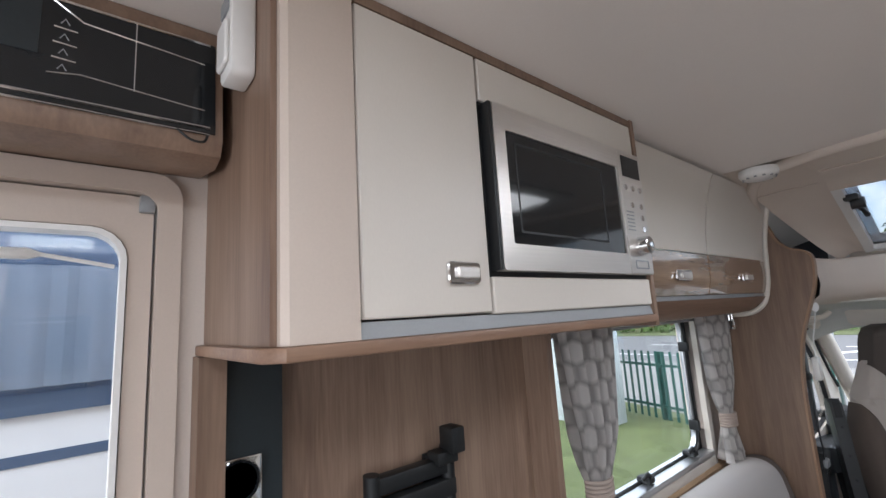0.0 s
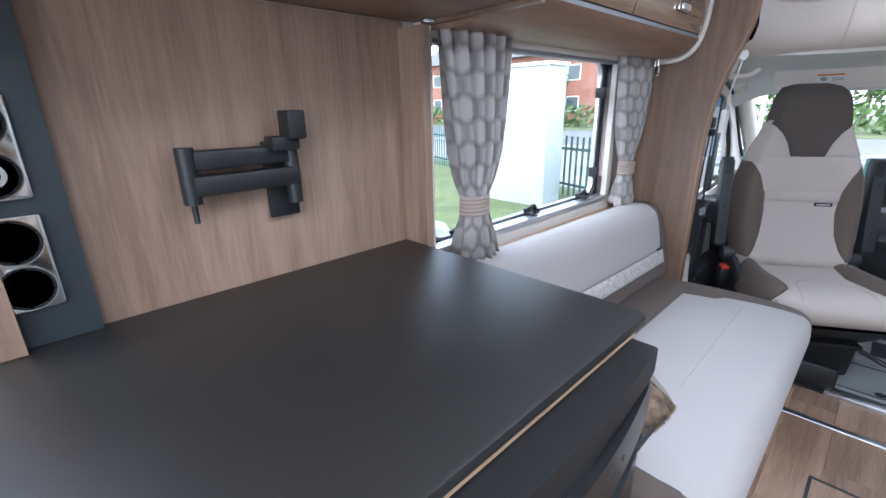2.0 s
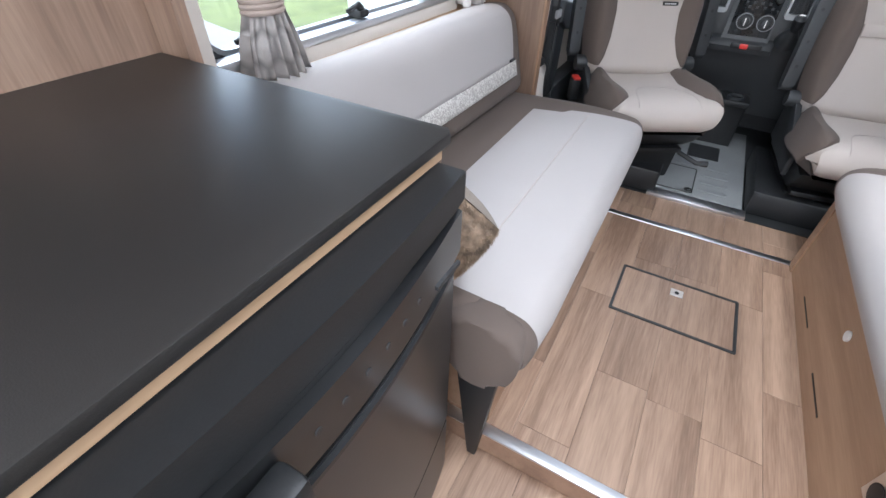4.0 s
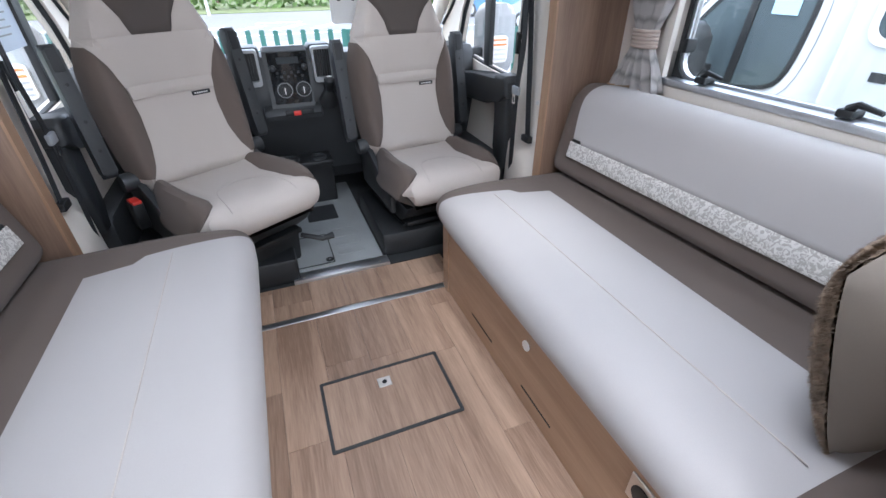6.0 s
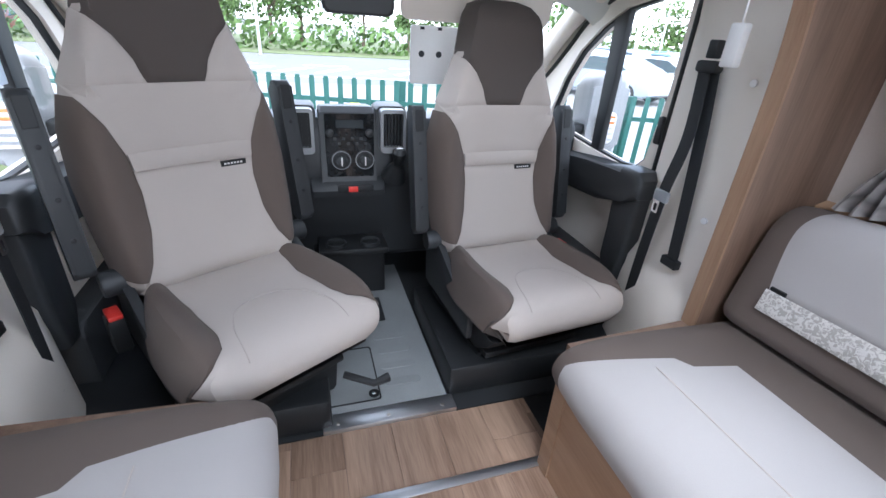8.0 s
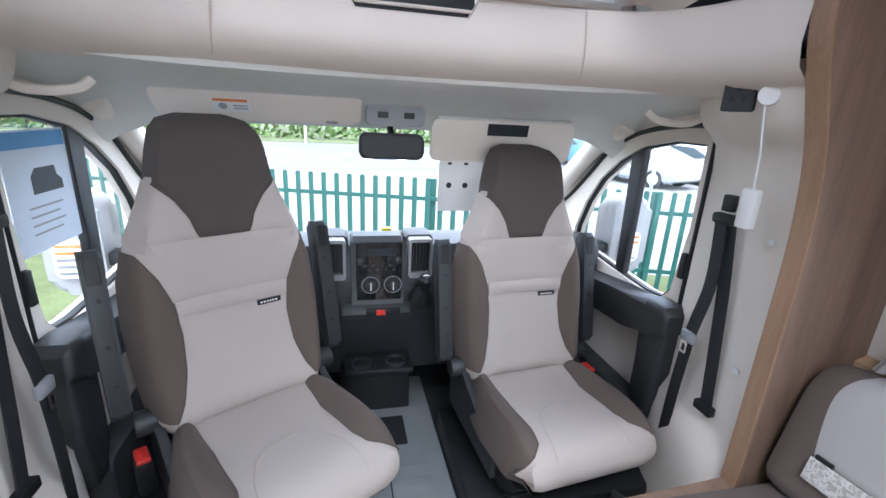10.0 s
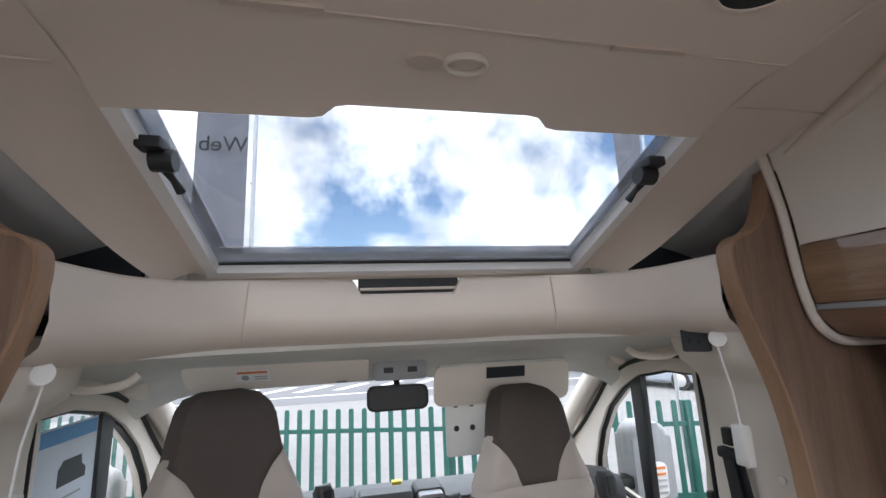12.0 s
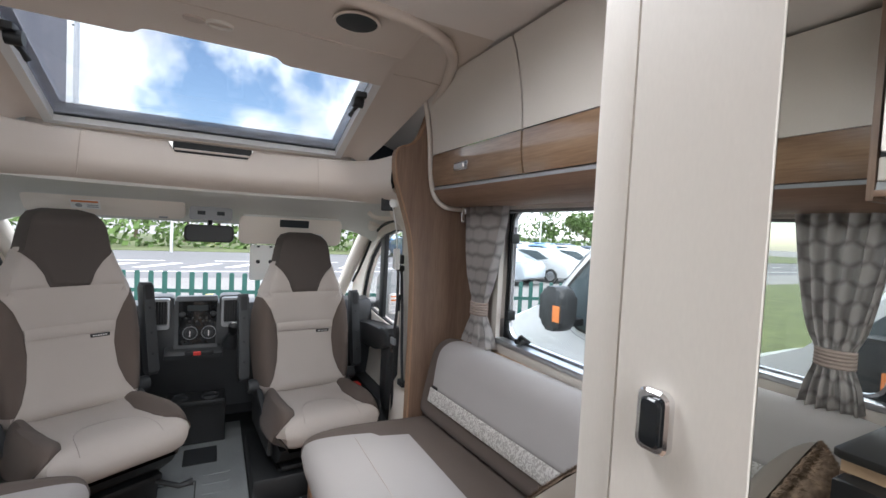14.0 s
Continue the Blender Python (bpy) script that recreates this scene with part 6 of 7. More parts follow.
    for q in (-1, 1):
        ar = part("armrest", P(roundrect(-0.030, 0.030, 0.455, 0.90, 0.02), 'x', q * 0.305 - 0.024, q * 0.305 + 0.024, bevel=0.012, seg=3), DARKP, s, "dark grey armrest folded up")
        ar.matrix_basis = pose(0, -0.015, 0.012, -11, 0, 0)
        part("armrest_button", B(q * 0.305 - 0.015, q * 0.305 + 0.015, -0.0325, -0.029, 0.815, 0.885, bevel=0.001, seg=1), BLACKP, ar)
        for zz in (0.555, 0.655, 0.775):
            part("armrest_screw", disc(bmesh.new(), (q * 0.305, -0.0295, zz), (0, -1, 0), 0.006, 0.002, 10), BLACKP, ar)
        part("recliner_knob", disc(bmesh.new(), (q * 0.235, 0.06, 0.43), (q, 0, 0), 0.035, 0.05, 20), DARKP, s)
        part("side_cover", P([(0.14, 0.22), (0.16, 0.42), (0.10, 0.46), (0.02, 0.42), (-0.25, 0.28), (-0.25, 0.20)], 'x', q * 0.235 - 0.012, q * 0.235 + 0.012, bevel=0.006), DARKP, s)
    bk = part("buckle", B(red_side * 0.285 - 0.02, red_side * 0.285 + 0.02, -0.03, 0.03, 0.27, 0.375, bevel=0.008), BLACKP, s)
    part("buckle_button", B(red_side * 0.285 - 0.016, red_side * 0.285 + 0.016, -0.034, 0.026, 0.372, 0.385, bevel=0.004), RED, bk, "red buckle button")
    return s


cab_seat((-0.46, 2.86, 0.062), 30, "passenger seat turned to the lounge, oatmeal and brown cloth", -1)
cab_seat((0.478, 2.985, 0.0), 6, "driver's seat turned to the lounge, oatmeal and brown cloth", 1)
for s in (-1, 1):
    bx = structure("seat_base_box", B(*sorted((s * 0.195, s * 0.92)), 2.66 if s > 0 else 2.61, 3.2, 0.0, 0.12, bevel=0.015), BLACKP, "black moulded seat base box on the cab floor", "seat base")


# ---- outside ----
GZ = -0.72
ASPH = mat("pale_asphalt", (0.19, 0.185, 0.18), 0.9, scale=6, vary=0.12, bump=0.2, big=0.3)
GRASSM = mat("grass_green", (0.085, 0.105, 0.035), 0.95, scale=30, vary=0.35, bump=0.5, big=2)
FENCEM = mat("green_fence_paint", (0.013, 0.075, 0.063), 0.5, scale=30, vary=0.12, bump=0.05)
LEAFM = mat("leaf_green", (0.075, 0.13, 0.03), 0.8, scale=3, vary=0.5, bump=0.2, big=0.6)
VANW = mat("white_van_paint", (0.62, 0.63, 0.64), 0.3, scale=5, vary=0.02, bump=0, coat=0.4)
structure("ground", B(-400, 400, -300, 500, GZ - 0.3, GZ), ASPH, "pale worn asphalt yard and road", "ground")
structure("grass_verge", P([(-3.0, 4.3), (1.0, 6.0), (10, 3.0), (10, 4.7), (-16, 13.0), (-30, 13.0), (-30, 4.3)], 'z', GZ, GZ + 0.03), GRASSM, "mown grass verge along the fence", "grass")

fe = thing("palisade_fence", "green steel palisade fence with pointed pales", "fence")
fa, fb = Vector((-16, 12.15, 0)), Vector((10, 4.1, 0))
fd = (fb - fa).normalized()
fn = Vector((-fd.y, fd.x, 0))
bm = prism(bmesh.new(), [(-0.032, 0), (-0.02, 0.012), (0.02, 0.012), (0.032, 0), (0.02, 0.006), (-0.02, 0.006)], 'z', 0.05, 1.27)
tops = [v for v in bm.verts if v.co.z > 1]
for v in tops:
    v.co.z += 0.05 - abs(v.co.x) * 1.5
pale = finish(bm, "pale", FENCEM)
L = (fb - fa).length
n = int(L / 0.165)
for k in range(n):
    ob = new("pale", pale)
    p = fa + fd * (k * 0.165)
    ob.parent = fe
    ob.matrix_basis = Matrix.Translation((p.x, p.y, GZ)) @ pose(0, 0, 0, 0, 0, math.degrees(math.atan2(fd.y, fd.x)))
for z in (0.28, 1.03):
    part("rail", ribbon(bmesh.new(), [fa + fn * 0.03 + Vector((0, 0, GZ + z)), fb + fn * 0.03 + Vector((0, 0, GZ + z))], 0.05, 0.03, (0, 0, 1)), FENCEM, fe)
for k in range(12):
    p = fa + fd * (1.2 + k * 2.75) + fn * 0.08
    part("post", B(p.x - 0.05, p.x + 0.05, p.y - 0.03, p.y + 0.03, GZ, GZ + 1.28), FENCEM, fe)

WHITEL = mat("road_marking_white", (0.75, 0.75, 0.73), 0.8, scale=20, vary=0.1)
structure("road", B(-120, 120, 17.5, 31, GZ + 0.002, GZ + 0.006), mat("road_asphalt", (0.115, 0.115, 0.12), 0.9, scale=8, vary=0.12, bump=0.2, big=0.2), "grey asphalt road beyond the yard", "road")
structure("far_verge", B(-120, 120, 31, 60, GZ, GZ + 0.04), GRASSM, "grass verge across the road", "grass")
mk = thing("road_marking", "white painted road markings", "road marking", kind="structure")
for k in range(30):
    part("dash", B(-60 + 4 * k, -58 + 4 * k, 24.2, 24.35, GZ + 0.008, GZ + 0.011), WHITEL, mk)
for k in range(8):
    part("hatch", P([(-6 + 1.6 * k, 21), (-5.6 + 1.6 * k, 21), (-4.4 + 1.6 * k, 23), (-4.8 + 1.6 * k, 23)], 'z', GZ + 0.008, GZ + 0.011), WHITEL, mk)
part("edge", B(-120, 120, 19.4, 19.55, GZ + 0.008, GZ + 0.011), WHITEL, mk)


TRUNKM = mat("bark", (0.10, 0.075, 0.05), 0.95, scale=20, vary=0.3, bump=0.6, stretch=(1, 1, 0.2))


def tree(x, y, h, seed, wide=1.0):
    rnd = random.Random(seed)
    t = thing("tree", "leafy green tree across the road", "tree", (x, y, GZ), group="roadside trees")
    bm = bmesh.new()
    tube(bm, [(0, 0, 0), (0.1, 0, h * 0.3), (0, 0.1, h * 0.62)], [h * 0.03, h * 0.022, h * 0.01], 7)
    for k in range(5):
        a = rnd.uniform(0, 6.28)
        tube(bm, [(0, 0, h * (0.25 + 0.06 * k)), (math.cos(a) * h * 0.2, math.sin(a) * h * 0.2, h * (0.45 + 0.07 * k))], [h * 0.012, h * 0.004], 5)
    part("trunk", bm, TRUNKM, t)
    me = bmesh.new()
    blobs = [(rnd.gauss(0, 0.2) * h * wide, rnd.gauss(0, 0.2) * h, h * rnd.uniform(0.32, 0.92), h * rnd.uniform(0.10, 0.2)) for _ in range(16)]
    for bx_, by_, bz_, br_ in blobs:
        for _ in range(100):
            d = Vector((rnd.gauss(0, 1), rnd.gauss(0, 1), rnd.gauss(0, 1))).normalized() * br_ * rnd.uniform(0.6, 1.1)
            c = Vector((bx_, by_, bz_)) + d
            r = h * rnd.uniform(0.018, 0.04)
            u = Vector((rnd.gauss(0, 1), rnd.gauss(0, 1), rnd.gauss(0, 1))).normalized()
            v = u.orthogonal().normalized()
            w = u.cross(v)
            me.faces.new([me.verts.new(c + v * r), me.verts.new(c + w * r * 0.6), me.verts.new(c - v * r), me.verts.new(c - w * r * 0.6 + u * r * 0.3)])
    part("crown", me, LEAFM, t)
    return t


rt = random.Random(5)
for k in range(26):
    tree(-46 + 3.9 * k + rt.uniform(-1, 1), 38 + rt.uniform(0, 9), rt.uniform(4.5, 7.5), 100 + k, 1.3)
bm = bmesh.new()
rh = random.Random(9)
for _ in range(7000):
    c = Vector((rh.uniform(-60, 60), 34.5 + rh.uniform(-1, 1.6), GZ + rh.uniform(0, 1.7)))
    r = rh.uniform(0.12, 0.32)
    u = Vector((rh.gauss(0, 1), rh.gauss(0, 1), rh.gauss(0, 1))).normalized()
    v = u.orthogonal().normalized()
    w = u.cross(v)
    bm.faces.new([bm.verts.new(c + v * r), bm.verts.new(c + w * r * 0.6), bm.verts.new(c - v * r), bm.verts.new(c - w * r * 0.6)])
tagged(part("hedge", bm, LEAFM), "long green hedge across the road", "hedge", "", "stuff")

GLASSD = mat("car_glass", (0.075, 0.095, 0.105), 0.05, vary=0.1, bump=0)
TYREM = mat("tyre_rubber", (0.02, 0.02, 0.02), 0.85, vary=0.1)


def car(x, y, turn, col, label):
    c = thing("car", label, "car", (x, y, GZ), turn, group="parked cars")
    paint = mat("car_paint", col, 0.25, 0.2, scale=5, vary=0.03, bump=0, coat=0.6)
    sec = [(-2.1, 0.30), (-2.15, 0.55), (-2.05, 0.80), (-1.35, 0.92), (-0.75, 1.36), (-0.2, 1.46), (0.6, 1.44), (1.35, 1.05), (1.95, 0.98), (2.12, 0.75), (2.12, 0.35), (1.9, 0.24), (-1.9, 0.24)]
    part("body", P(sec, 'x', -0.86, 0.86, bevel=0.09, seg=3), paint, c)
    for q in (-1, 1):
        part("side_window", P([(-1.2, 0.95), (-0.7, 1.30), (-0.2, 1.38), (0.55, 1.36), (1.15, 1.04), (0.6, 0.95)], 'x', *sorted((q * 0.84, q * 0.866))), GLASSD, c)
        for yy in (-1.3, 1.3):
            w = part("wheel", T([(q * 0.70, yy, 0.31), (q * 0.88, yy, 0.31)], 0.31, 20), TYREM, c)
            part("rim", disc(bmesh.new(), (q * 0.875, yy, 0.31), (q, 0, 0), 0.2, 0.02, 16), ALU, w)
        part("headlight", B(q * 0.62 - 0.16, q * 0.62 + 0.16, -2.17, -2.05, 0.62, 0.74, bevel=0.03), WHITEP, c)
    part("windscreen", P([(-1.33, 0.93), (-0.74, 1.375), (-0.76, 1.34), (-1.30, 0.92)], 'x', -0.72, 0.72), GLASSD, c)
    part("number_plate", B(-0.26, 0.26, -2.18, -2.14, 0.42, 0.53), WHITEP, c)
    return c


CARC = [((0.30, 0.34, 0.38), "silver-blue parked hatchback in the car park"), ((0.05, 0.07, 0.12), "dark blue parked car in the car park"), ((0.5, 0.52, 0.53), "silver parked car in the car park"), ((0.03, 0.03, 0.035), "black parked car in the car park"), ((0.10, 0.22, 0.42), "blue parked car in the car park"), ((0.7, 0.7, 0.7), "white parked car in the car park")]
rc = random.Random(3)
for r in range(4):
    for k in range(7):
        col, lab = CARC[(k * 2 + r * 3 + rc.randrange(2)) % 6]
        car(10.5 + 2.7 * k + 0.8 * r, 16 + 6.2 * r + 0.4 * k, 200 + rc.uniform(-4, 4), col, lab)


def neighbour(x, s, label):
    """A white coachbuilt motorhome parked beside; its near side lies at x and s points away from us."""
    v = thing("motorhome", label, "motorhome", (x, 0, GZ))
    cab_ = [(2.67, 0.35), (4.75, 0.35), (4.95, 0.75), (4.75, 1.02), (4.12, 1.22), (3.95, 1.38), (3.36, 2.08), (3.2, 2.15), (2.67, 2.17)]
    part("cab", P(cab_, 'x', *sorted((s * 0.08, s * 1.95)), bevel=0.06, seg=2), VANW, v)
    part("body", P(roundrect(-3.2, 2.66, 0.35, 2.75, 0.12), 'x', *sorted((0, s * 2.1)), bevel=0.03), VANW, v)
    part("overcab", P([(2.67, 2.175), (3.3, 2.175), (3.52, 2.26), (3.1, 2.66), (2.67, 2.74)], 'x', *sorted((s * 0.05, s * 2.0)), bevel=0.05), VANW, v)
    wp = smoothpath2([(2.91, 1.9), (2.93, 1.99), (3.0, 2.015), (3.2, 1.985), (3.32, 1.91), (3.60, 1.64), (3.84, 1.37), (3.84, 1.31), (3.5, 1.16), (3.12, 1.18), (2.98, 1.26), (2.93, 1.5), (2.91, 1.85)], 36)
    part("cab_window", P(wp, 'x', *sorted((s * 0.07, s * 0.09))), GLASSD, v)
    part("cab_window_seal", ringplate(bmesh.new(), offset(wp, -0.03, (3.3, 1.5)), offset(wp, 0.0, (3.3, 1.5)), 'x', *sorted((s * 0.066, s * 0.085))), BLACKP, v)
    part("window_notice", B(*sorted((s * 0.062, s * 0.066)), 3.0, 3.17, 1.62, 1.94), mat("blue_notice", (0.42, 0.62, 0.75), 0.5), v, "pale blue notice in the window")
    part("windscreen", P([(3.98, 1.40), (3.38, 2.08), (3.42, 2.10), (4.03, 1.42)], 'x', *sorted((s * 0.2, s * 1.85))), GLASSD, v)
    m = part("wing_mirror", P(roundrect(3.40, 3.68, 1.17, 1.56, 0.09), 'x', *sorted((-s * 0.30, -s * 0.12)), bevel=0.04, seg=2), DARKP, v, "dark grey wing mirror")
    part("mirror_lamp", B(*sorted((-s * 0.306, -s * 0.299)), 3.42, 3.50, 1.26, 1.40), ORANGE, m)
    part("mirror_arm", B(*sorted((-s * 0.12, s * 0.1)), 3.50, 3.60, 1.2, 1.26), BLACKP, v)
    part("window_divider", P([(3.30, 1.165), (3.36, 1.165), (3.31, 1.90), (3.26, 1.94)], 'x', *sorted((s * 0.06, s * 0.069))), BLACKP, v)
    part("shut_line", ringplate(bmesh.new(), offset(wp, -0.095, (3.3, 1.5)), offset(wp, -0.088, (3.3, 1.5)), 'x', *sorted((s * 0.076, s * 0.09))), GREYC, v)
    for y0 in (1.56, -0.6):
        part("side_window", P(roundrect(y0, y0 + 0.95, 1.55, 2.24, 0.07), 'x', *sorted((-s * 0.02, s * 0.01)), bevel=0.006, seg=1), GLASSD, v)
        part("side_window_frame", ringplate(bmesh.new(), roundrect(y0 - 0.04, y0 + 0.99, 1.51, 2.28, 0.09), roundrect(y0, y0 + 0.95, 1.55, 2.24, 0.07), 'x', *sorted((-s * 0.015, s * 0.01))), WHITEP, v)
    part("door_handle", B(*sorted((s * 0.05, s * 0.075)), 2.87, 3.03, 1.02, 1.09, bevel=0.02), WHITEP, v)
    for k in range(6):
        part("lettering", B(*sorted((-s * 0.004, s * 0.0)), 1.79 + 0.115 * k, 1.875 + 0.115 * k, 1.335, 1.385), DARKP, v)
    for yy in (3.7, -1.6):
        w = part("wheel", T([(s * 0.06, yy, 0.33), (s * 0.28, yy, 0.33)], 0.33, 24), TYREM, v)
        part("rim", disc(bmesh.new(), (s * 0.065, yy, 0.33), (-s, 0, 0), 0.2, 0.03, 18), ALU, w)
    return v


neighbour(2.95, 1, "white coachbuilt motorhome parked alongside with dark windows")
lv = thing("motorhome", "white motorhome with navy window trim parked outside the entrance door", "motorhome", (-2.6, 0, GZ))
TRIMN = mat("navy_trim", (0.05, 0.085, 0.15), 0.4, vary=0.05, bump=0)
part("body", P(roundrect(-3.2, 0.95, 0.3, 2.9, 0.25), 'x', -2.1, 0, bevel=0.05), VANW, lv)
part("window_trim", P(roundrect(-1.0, 0.62, 1.90, 2.66, 0.08), 'x', 0.0, 0.03, bevel=0.008), TRIMN, lv, "navy window surround")
part("window_glass", P(roundrect(-0.93, 0.55, 1.98, 2.54, 0.06), 'x', 0.062, 0.065), glassy("caravan_pane", (0.8, 0.85, 0.9)), lv)
bm = bmesh.new()
grid(bm, [[Vector((0.032 - 0.001, -0.86 + 1.34 * k / 80, z)) for z in (2.0, 2.46)] for k in range(81)])
for vtx in bm.verts:
    vtx.co.x = 0.046 + 0.012 * math.sin(vtx.co.y * 60 + 0.8 * math.sin(vtx.co.y * 17))
part("net_curtain", bm, fabric("grey_net", (0.42, 0.41, 0.43)), lv, "pleated grey blind")
part("stripe", B(0.0, 0.006, -3.0, 0.9, 1.72, 1.76), TRIMN, lv)
cabp = [(y - 2.0, z) for y, z in ((2.67, 0.35), (4.75, 0.35), (4.95, 0.75), (4.75, 1.02), (4.12, 1.22), (3.95, 1.38), (3.36, 2.08), (3.2, 2.15), (2.67, 2.17))]
part("cab", P(cabp, 'x', -1.95, -0.06, bevel=0.06, seg=2), VANW, lv)
wq = smoothpath2([(y - 2.0, z) for y, z in ((2.98, 1.9), (3.0, 2.0), (3.2, 1.985), (3.32, 1.91), (3.60, 1.64), (3.84, 1.37), (3.84, 1.31), (3.5, 1.16), (3.12, 1.18), (2.99, 1.26), (2.98, 1.85))], 30)
part("cab_window", P(wq, 'x', -0.07, -0.052), GLASSD, lv)
wmr = part("wing_mirror", P(roundrect(1.40, 1.66, 1.17, 1.56, 0.08), 'x', 0.08, 0.25, bevel=0.04, seg=2), DARKP, lv, "dark grey wing mirror")
part("mirror_lamp", B(0.249, 0.256, 1.42, 1.49, 1.26, 1.40), ORANGE, wmr)
part("mirror_arm", B(-0.08, 0.09, 1.50, 1.58, 1.2, 1.26), BLACKP, lv)
ub = thing("utility_cabinet", "grey-white steel utility cabinet on the grass", "cabinet", (-5.22, 7.78, GZ))
part("body", B(-0.95, 0.42, -0.3, 0.3, 0, 2.6, bevel=0.02), mat("grey_cabinet_paint", (0.46, 0.49, 0.50), 0.5, vary=0.06), ub)
part("cap", B(-0.99, 0.46, -0.34, 0.34, 2.6, 2.66, bevel=0.01), WHITEP, ub)
part("door_seam", B(-0.004, 0.004, -0.303, -0.299, 0.1, 2.5), GREYC, ub)
BRICKM = mat("red_brick_wall", (0.30, 0.13, 0.085), 0.9, scale=14, vary=0.25, bump=0.3)
bd = thing("brick_building", "red brick building with white windows across the road", "building", (-30, 40, GZ))
part("wall", B(-14, 10, 0, 9, 0, 6.5), BRICKM, bd)
part("roof", P([(-0.6, 6.5), (4.5, 9.5), (9.6, 6.5)], 'x', -14.4, 10.4), mat("slate_roof", (0.12, 0.11, 0.11), 0.8), bd)
for k in range(6):
    for z in (1.2, 4.0):
        w = part("window", B(-12 + 3.7 * k, -10.6 + 3.7 * k, -0.06, 0.05, z, z + 1.4), WHITEP, bd)
        part("pane", B(-11.9 + 3.7 * k, -10.7 + 3.7 * k, -0.08, -0.061, z + 0.1, z + 1.3), GLASSD, w)


def street_lamp(x, y, h, arm):
    l = thing("street_lamp", "tall grey street lamp with a curved arm", "street lamp", (x, y, GZ), group="street lamps")
    part("pole", T([(0, 0, 0), (0, 0, h)], [0.09, 0.05], 10), ALU, l)
    part("arm", T(smoothpath([(0, 0, h), (arm * 0.4, 0, h + 0.35), (arm, 0, h + 0.45)], 8), 0.04, 8), ALU, l)
    part("head", P(roundrect(arm - 0.1, arm + 0.55, -0.1, 0.1, 0.05), 'z', h + 0.4, h + 0.52, bevel=0.03), GREYC, l)


street_lamp(-2.2, 30, 6.9, 1.2)
street_lamp(17, 33, 8, -1.2)
street_lamp(30, 36, 8, 1.2)


def banner(x, y, z0, turn):
    b = thing("banner_flag", "white advertising flag on a pole, seen from behind", "flag", (x, y, GZ), turn, group="banner flags")
    part("pole", T([(0, 0, 0), (0, 0, z0 + 3.1)], 0.03, 8), ALU, b)
    bm = bmesh.new()
    grid(bm, [[Vector((-0.10 - 0.72 * k / 8, 0.05 * math.sin(k * 0.9), z)) for z in np.linspace(z0, z0 + 3.0, 6)] for k in range(9)])
    bmesh.ops.solidify(bm, geom=bm.faces[:], thickness=0.01)
    part("cloth", bm, mat("flag_cloth", (0.42, 0.42, 0.47), 0.9, vary=0.05), b)
    for k in range(3):
        part("ring", T([(-0.05, 0, z0 + 0.2 + 1.2 * k), (0, 0, z0 + 0.2 + 1.2 * k)], 0.015, 6), ALU, b)
    return b


fl = banner(-1.62, 7.9, 3.0, 0)
cu = bpy.data.curves.new("Web", 'FONT')
cu.body, cu.size, cu.extrude = "Web", 0.33, 0.002
tx = new("flag_writing", cu)
tx.parent = fl
tx.matrix_basis = pose(-0.08, -0.075, 4.85, 90, 0, 0) @ Matrix.Diagonal((-1, 1, 1, 1))
tx.data.materials.append(SLATE)
banner(4.6, 7.6, 3.9, 25)

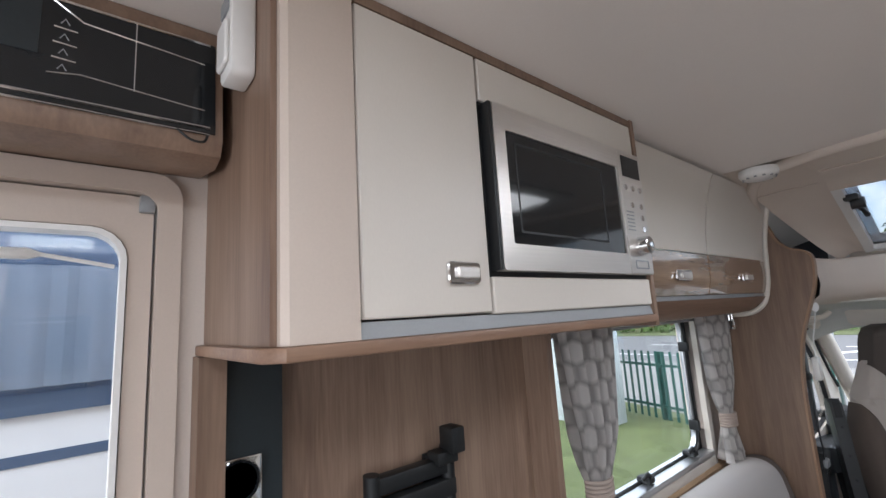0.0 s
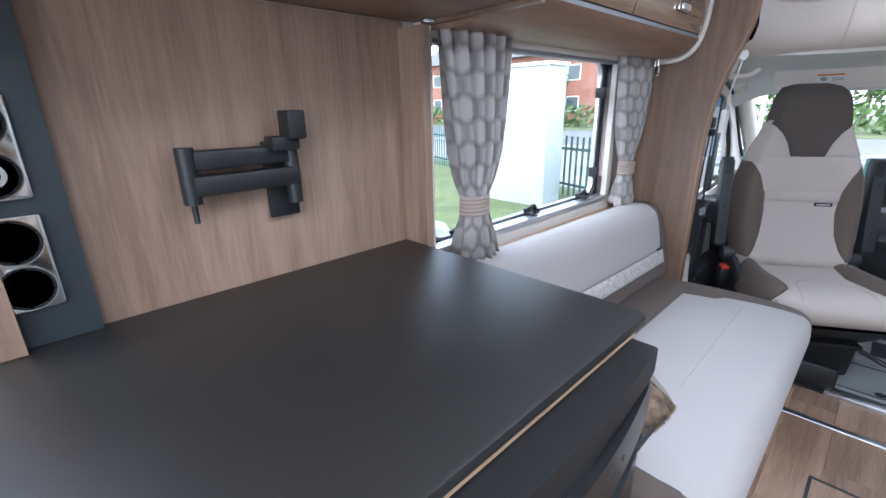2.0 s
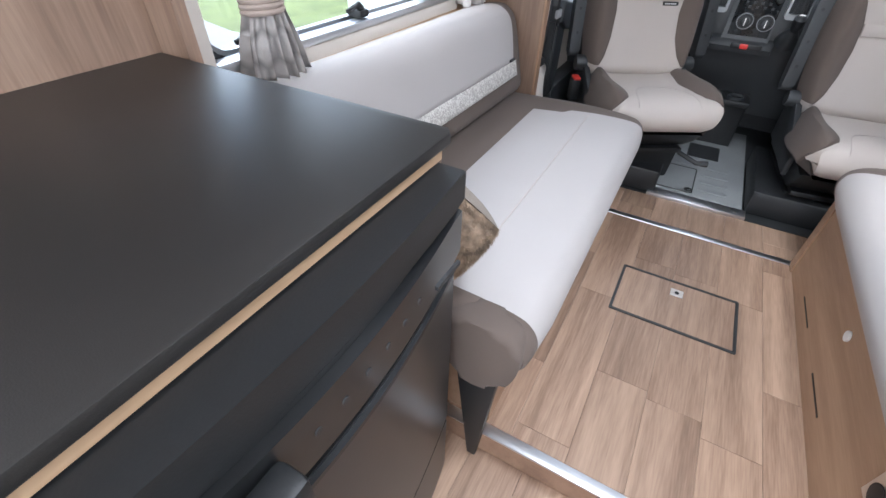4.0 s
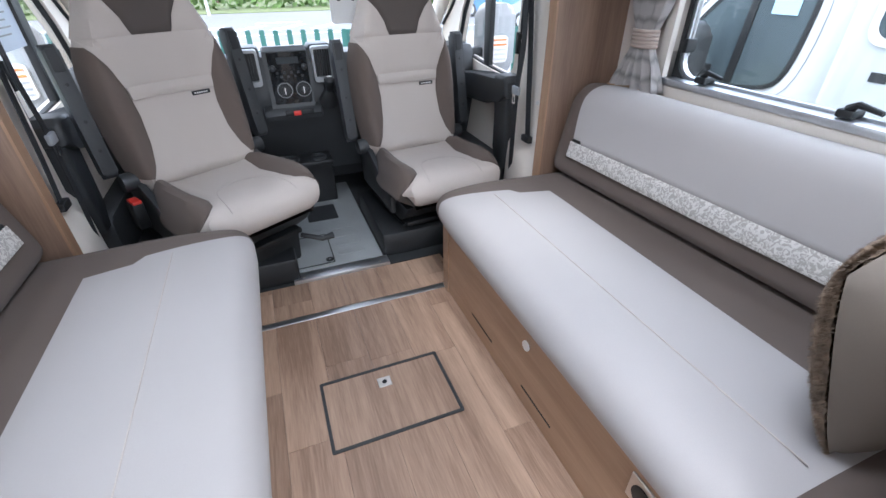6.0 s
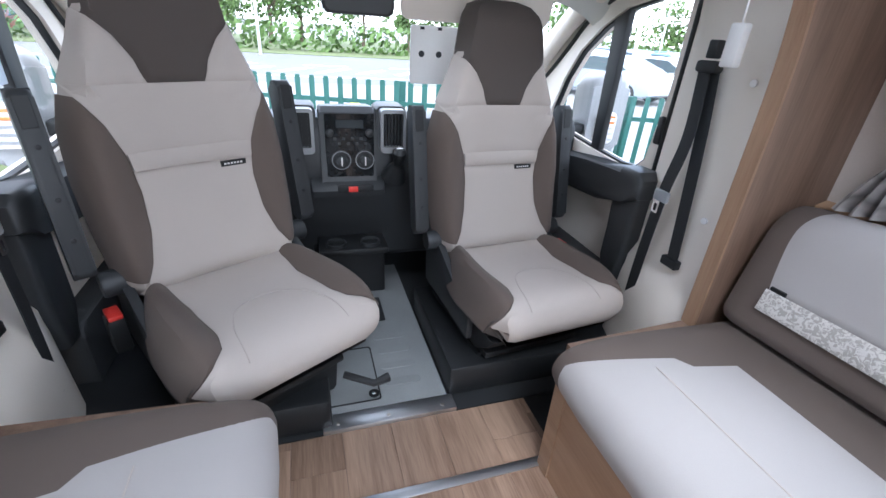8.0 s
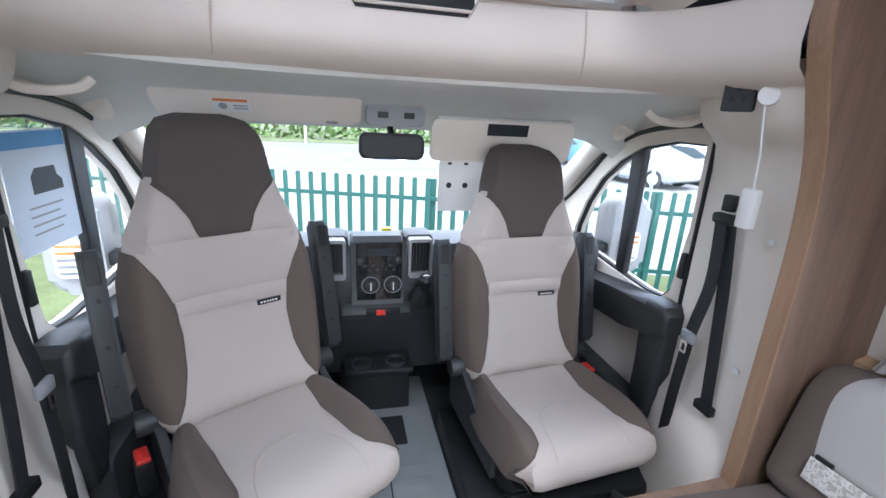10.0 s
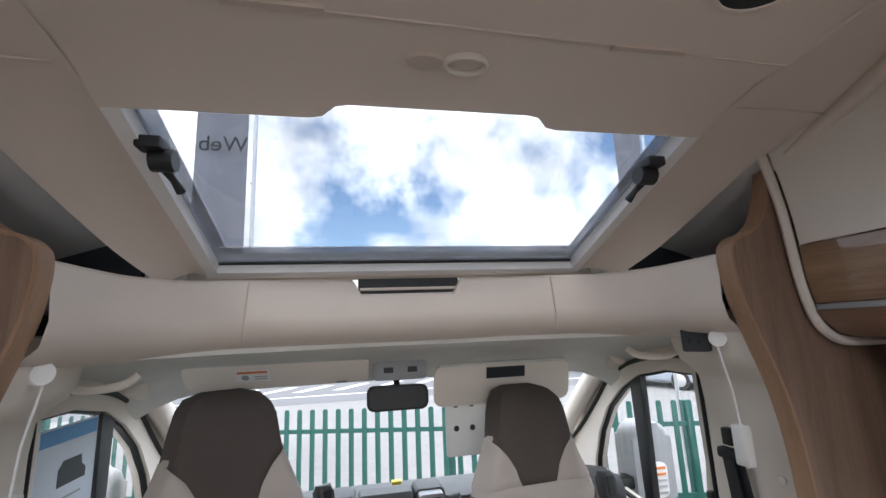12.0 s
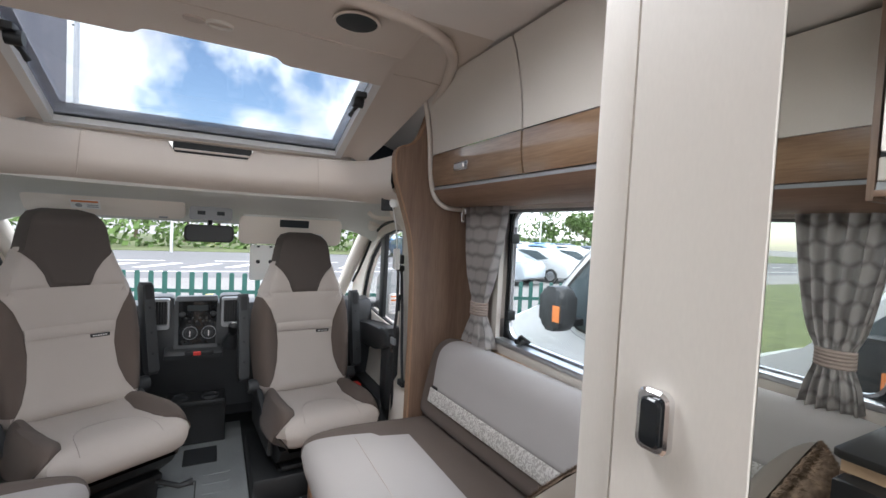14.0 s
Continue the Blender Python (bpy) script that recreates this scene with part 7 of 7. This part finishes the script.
# ---- cushions on the settees ----
def scatter(at, rx, rz, label, w=0.40, h=0.36, roll=0):
    c = thing("scatter_cushion", label, "cushion", at, rz, group="scatter cushions")
    def pill(u, v, side):
        u, v, p = u * math.sqrt(1 - 0.22 * v * v), v * math.sqrt(1 - 0.22 * u * u), (max(0.0, 1 - abs(u) ** 2.6) * max(0.0, 1 - abs(v) ** 2.6)) ** 0.5
        pin = 1 - 0.07 * (1 - abs(v) ** 2) * abs(u) ** 3
        pin2 = 1 - 0.07 * (1 - abs(u) ** 2) * abs(v) ** 3
        return Vector((u * w / 2 * pin, side * 0.075 * p, v * h / 2 * pin2))
    R = pose(0, 0, h / 2, rx, 0, 0) @ pose(0, 0, 0, 0, roll, 0)
    for side, nm, m in ((1, "cloth_side", CUSHF), (-1, "fur_side", FURM)):
        bm = bmesh.new()
        grid(bm, [[R @ (pill(u, v, side) + (Vector((0, -0.004 + 0.006 * noise.noise(Vector((u * 9, v * 9, 3))), 0)) if side < 0 else Vector((0, 0.004 * math.sin(u * 7 + v * 3) * (1 - u * u) * (1 - v * v), 0)))) for u in np.linspace(-1, 1, 31)] for v in np.linspace(-1, 1, 31)])
        part(nm, bm, m, c, "brown fur face" if side < 0 else "taupe cloth face", 80)
    rnd = random.Random(int(abs(at[0]) * 100))
    bm = bmesh.new()
    for _ in range(24000):
        u, v = rnd.uniform(-1, 1), rnd.uniform(-1, 1)
        if rnd.random() < 0.25:
            if rnd.random() < 0.5:
                u = rnd.choice((-1, 1)) * rnd.uniform(0.96, 1)
            else:
                v = rnd.choice((-1, 1)) * rnd.uniform(0.96, 1)
        p = R @ pill(u, v, -1)
        d = (R.to_3x3() @ Vector((u * 0.7 + rnd.gauss(0, 0.35), -0.7 + rnd.gauss(0, 0.2), v * 0.5 - 0.5 + rnd.gauss(0, 0.35)))).normalized()
        t = d.orthogonal().normalized() * 0.0009
        q = p + d * rnd.uniform(0.005, 0.013)
        bm.faces.new([bm.verts.new(p - t), bm.verts.new(p + t), bm.verts.new(q)])
    fu = part("fur", bm, FURM, c)
    fu["kind"] = "stuff"
    return c


scatter((-0.625, 1.13, 0.508), 4, 2, "taupe and brown fur cushion tilted on the settee end", 0.36, 0.25, 30)
scatter((0.70, 1.13, 0.50), 10, 172, "taupe and brown fur cushion leaning back on the settee end", 0.44, 0.40, 16)

# ---- wood-effect floor planks ----
rp = random.Random(11)


def planks(parent, x0, x1, y0, y1, z, width=0.15, length=0.62, material=PLANK):
    x = x0
    while x < x1 - 0.002:
        w = min(width, x1 - x)
        y = y0 - rp.uniform(0, length)
        while y < y1:
            a, b = max(y, y0), min(y + length, y1)
            if b - a > 0.01:
                ob = part("plank", B(x + 0.0003, x + w - 0.0003, a + 0.0003, b - 0.0003, z - 0.008, z, bevel=0.0006, seg=1), material, parent)
            y += length
        x += width


planks(floor, -0.62, 0.42, 1.122, 2.338, 0.0)
planks(floor, -0.62, 0.45, 2.338, 2.595, 0.0)
planks(kfloor, -0.56, 0.345, -1.2, 1.096, KF)
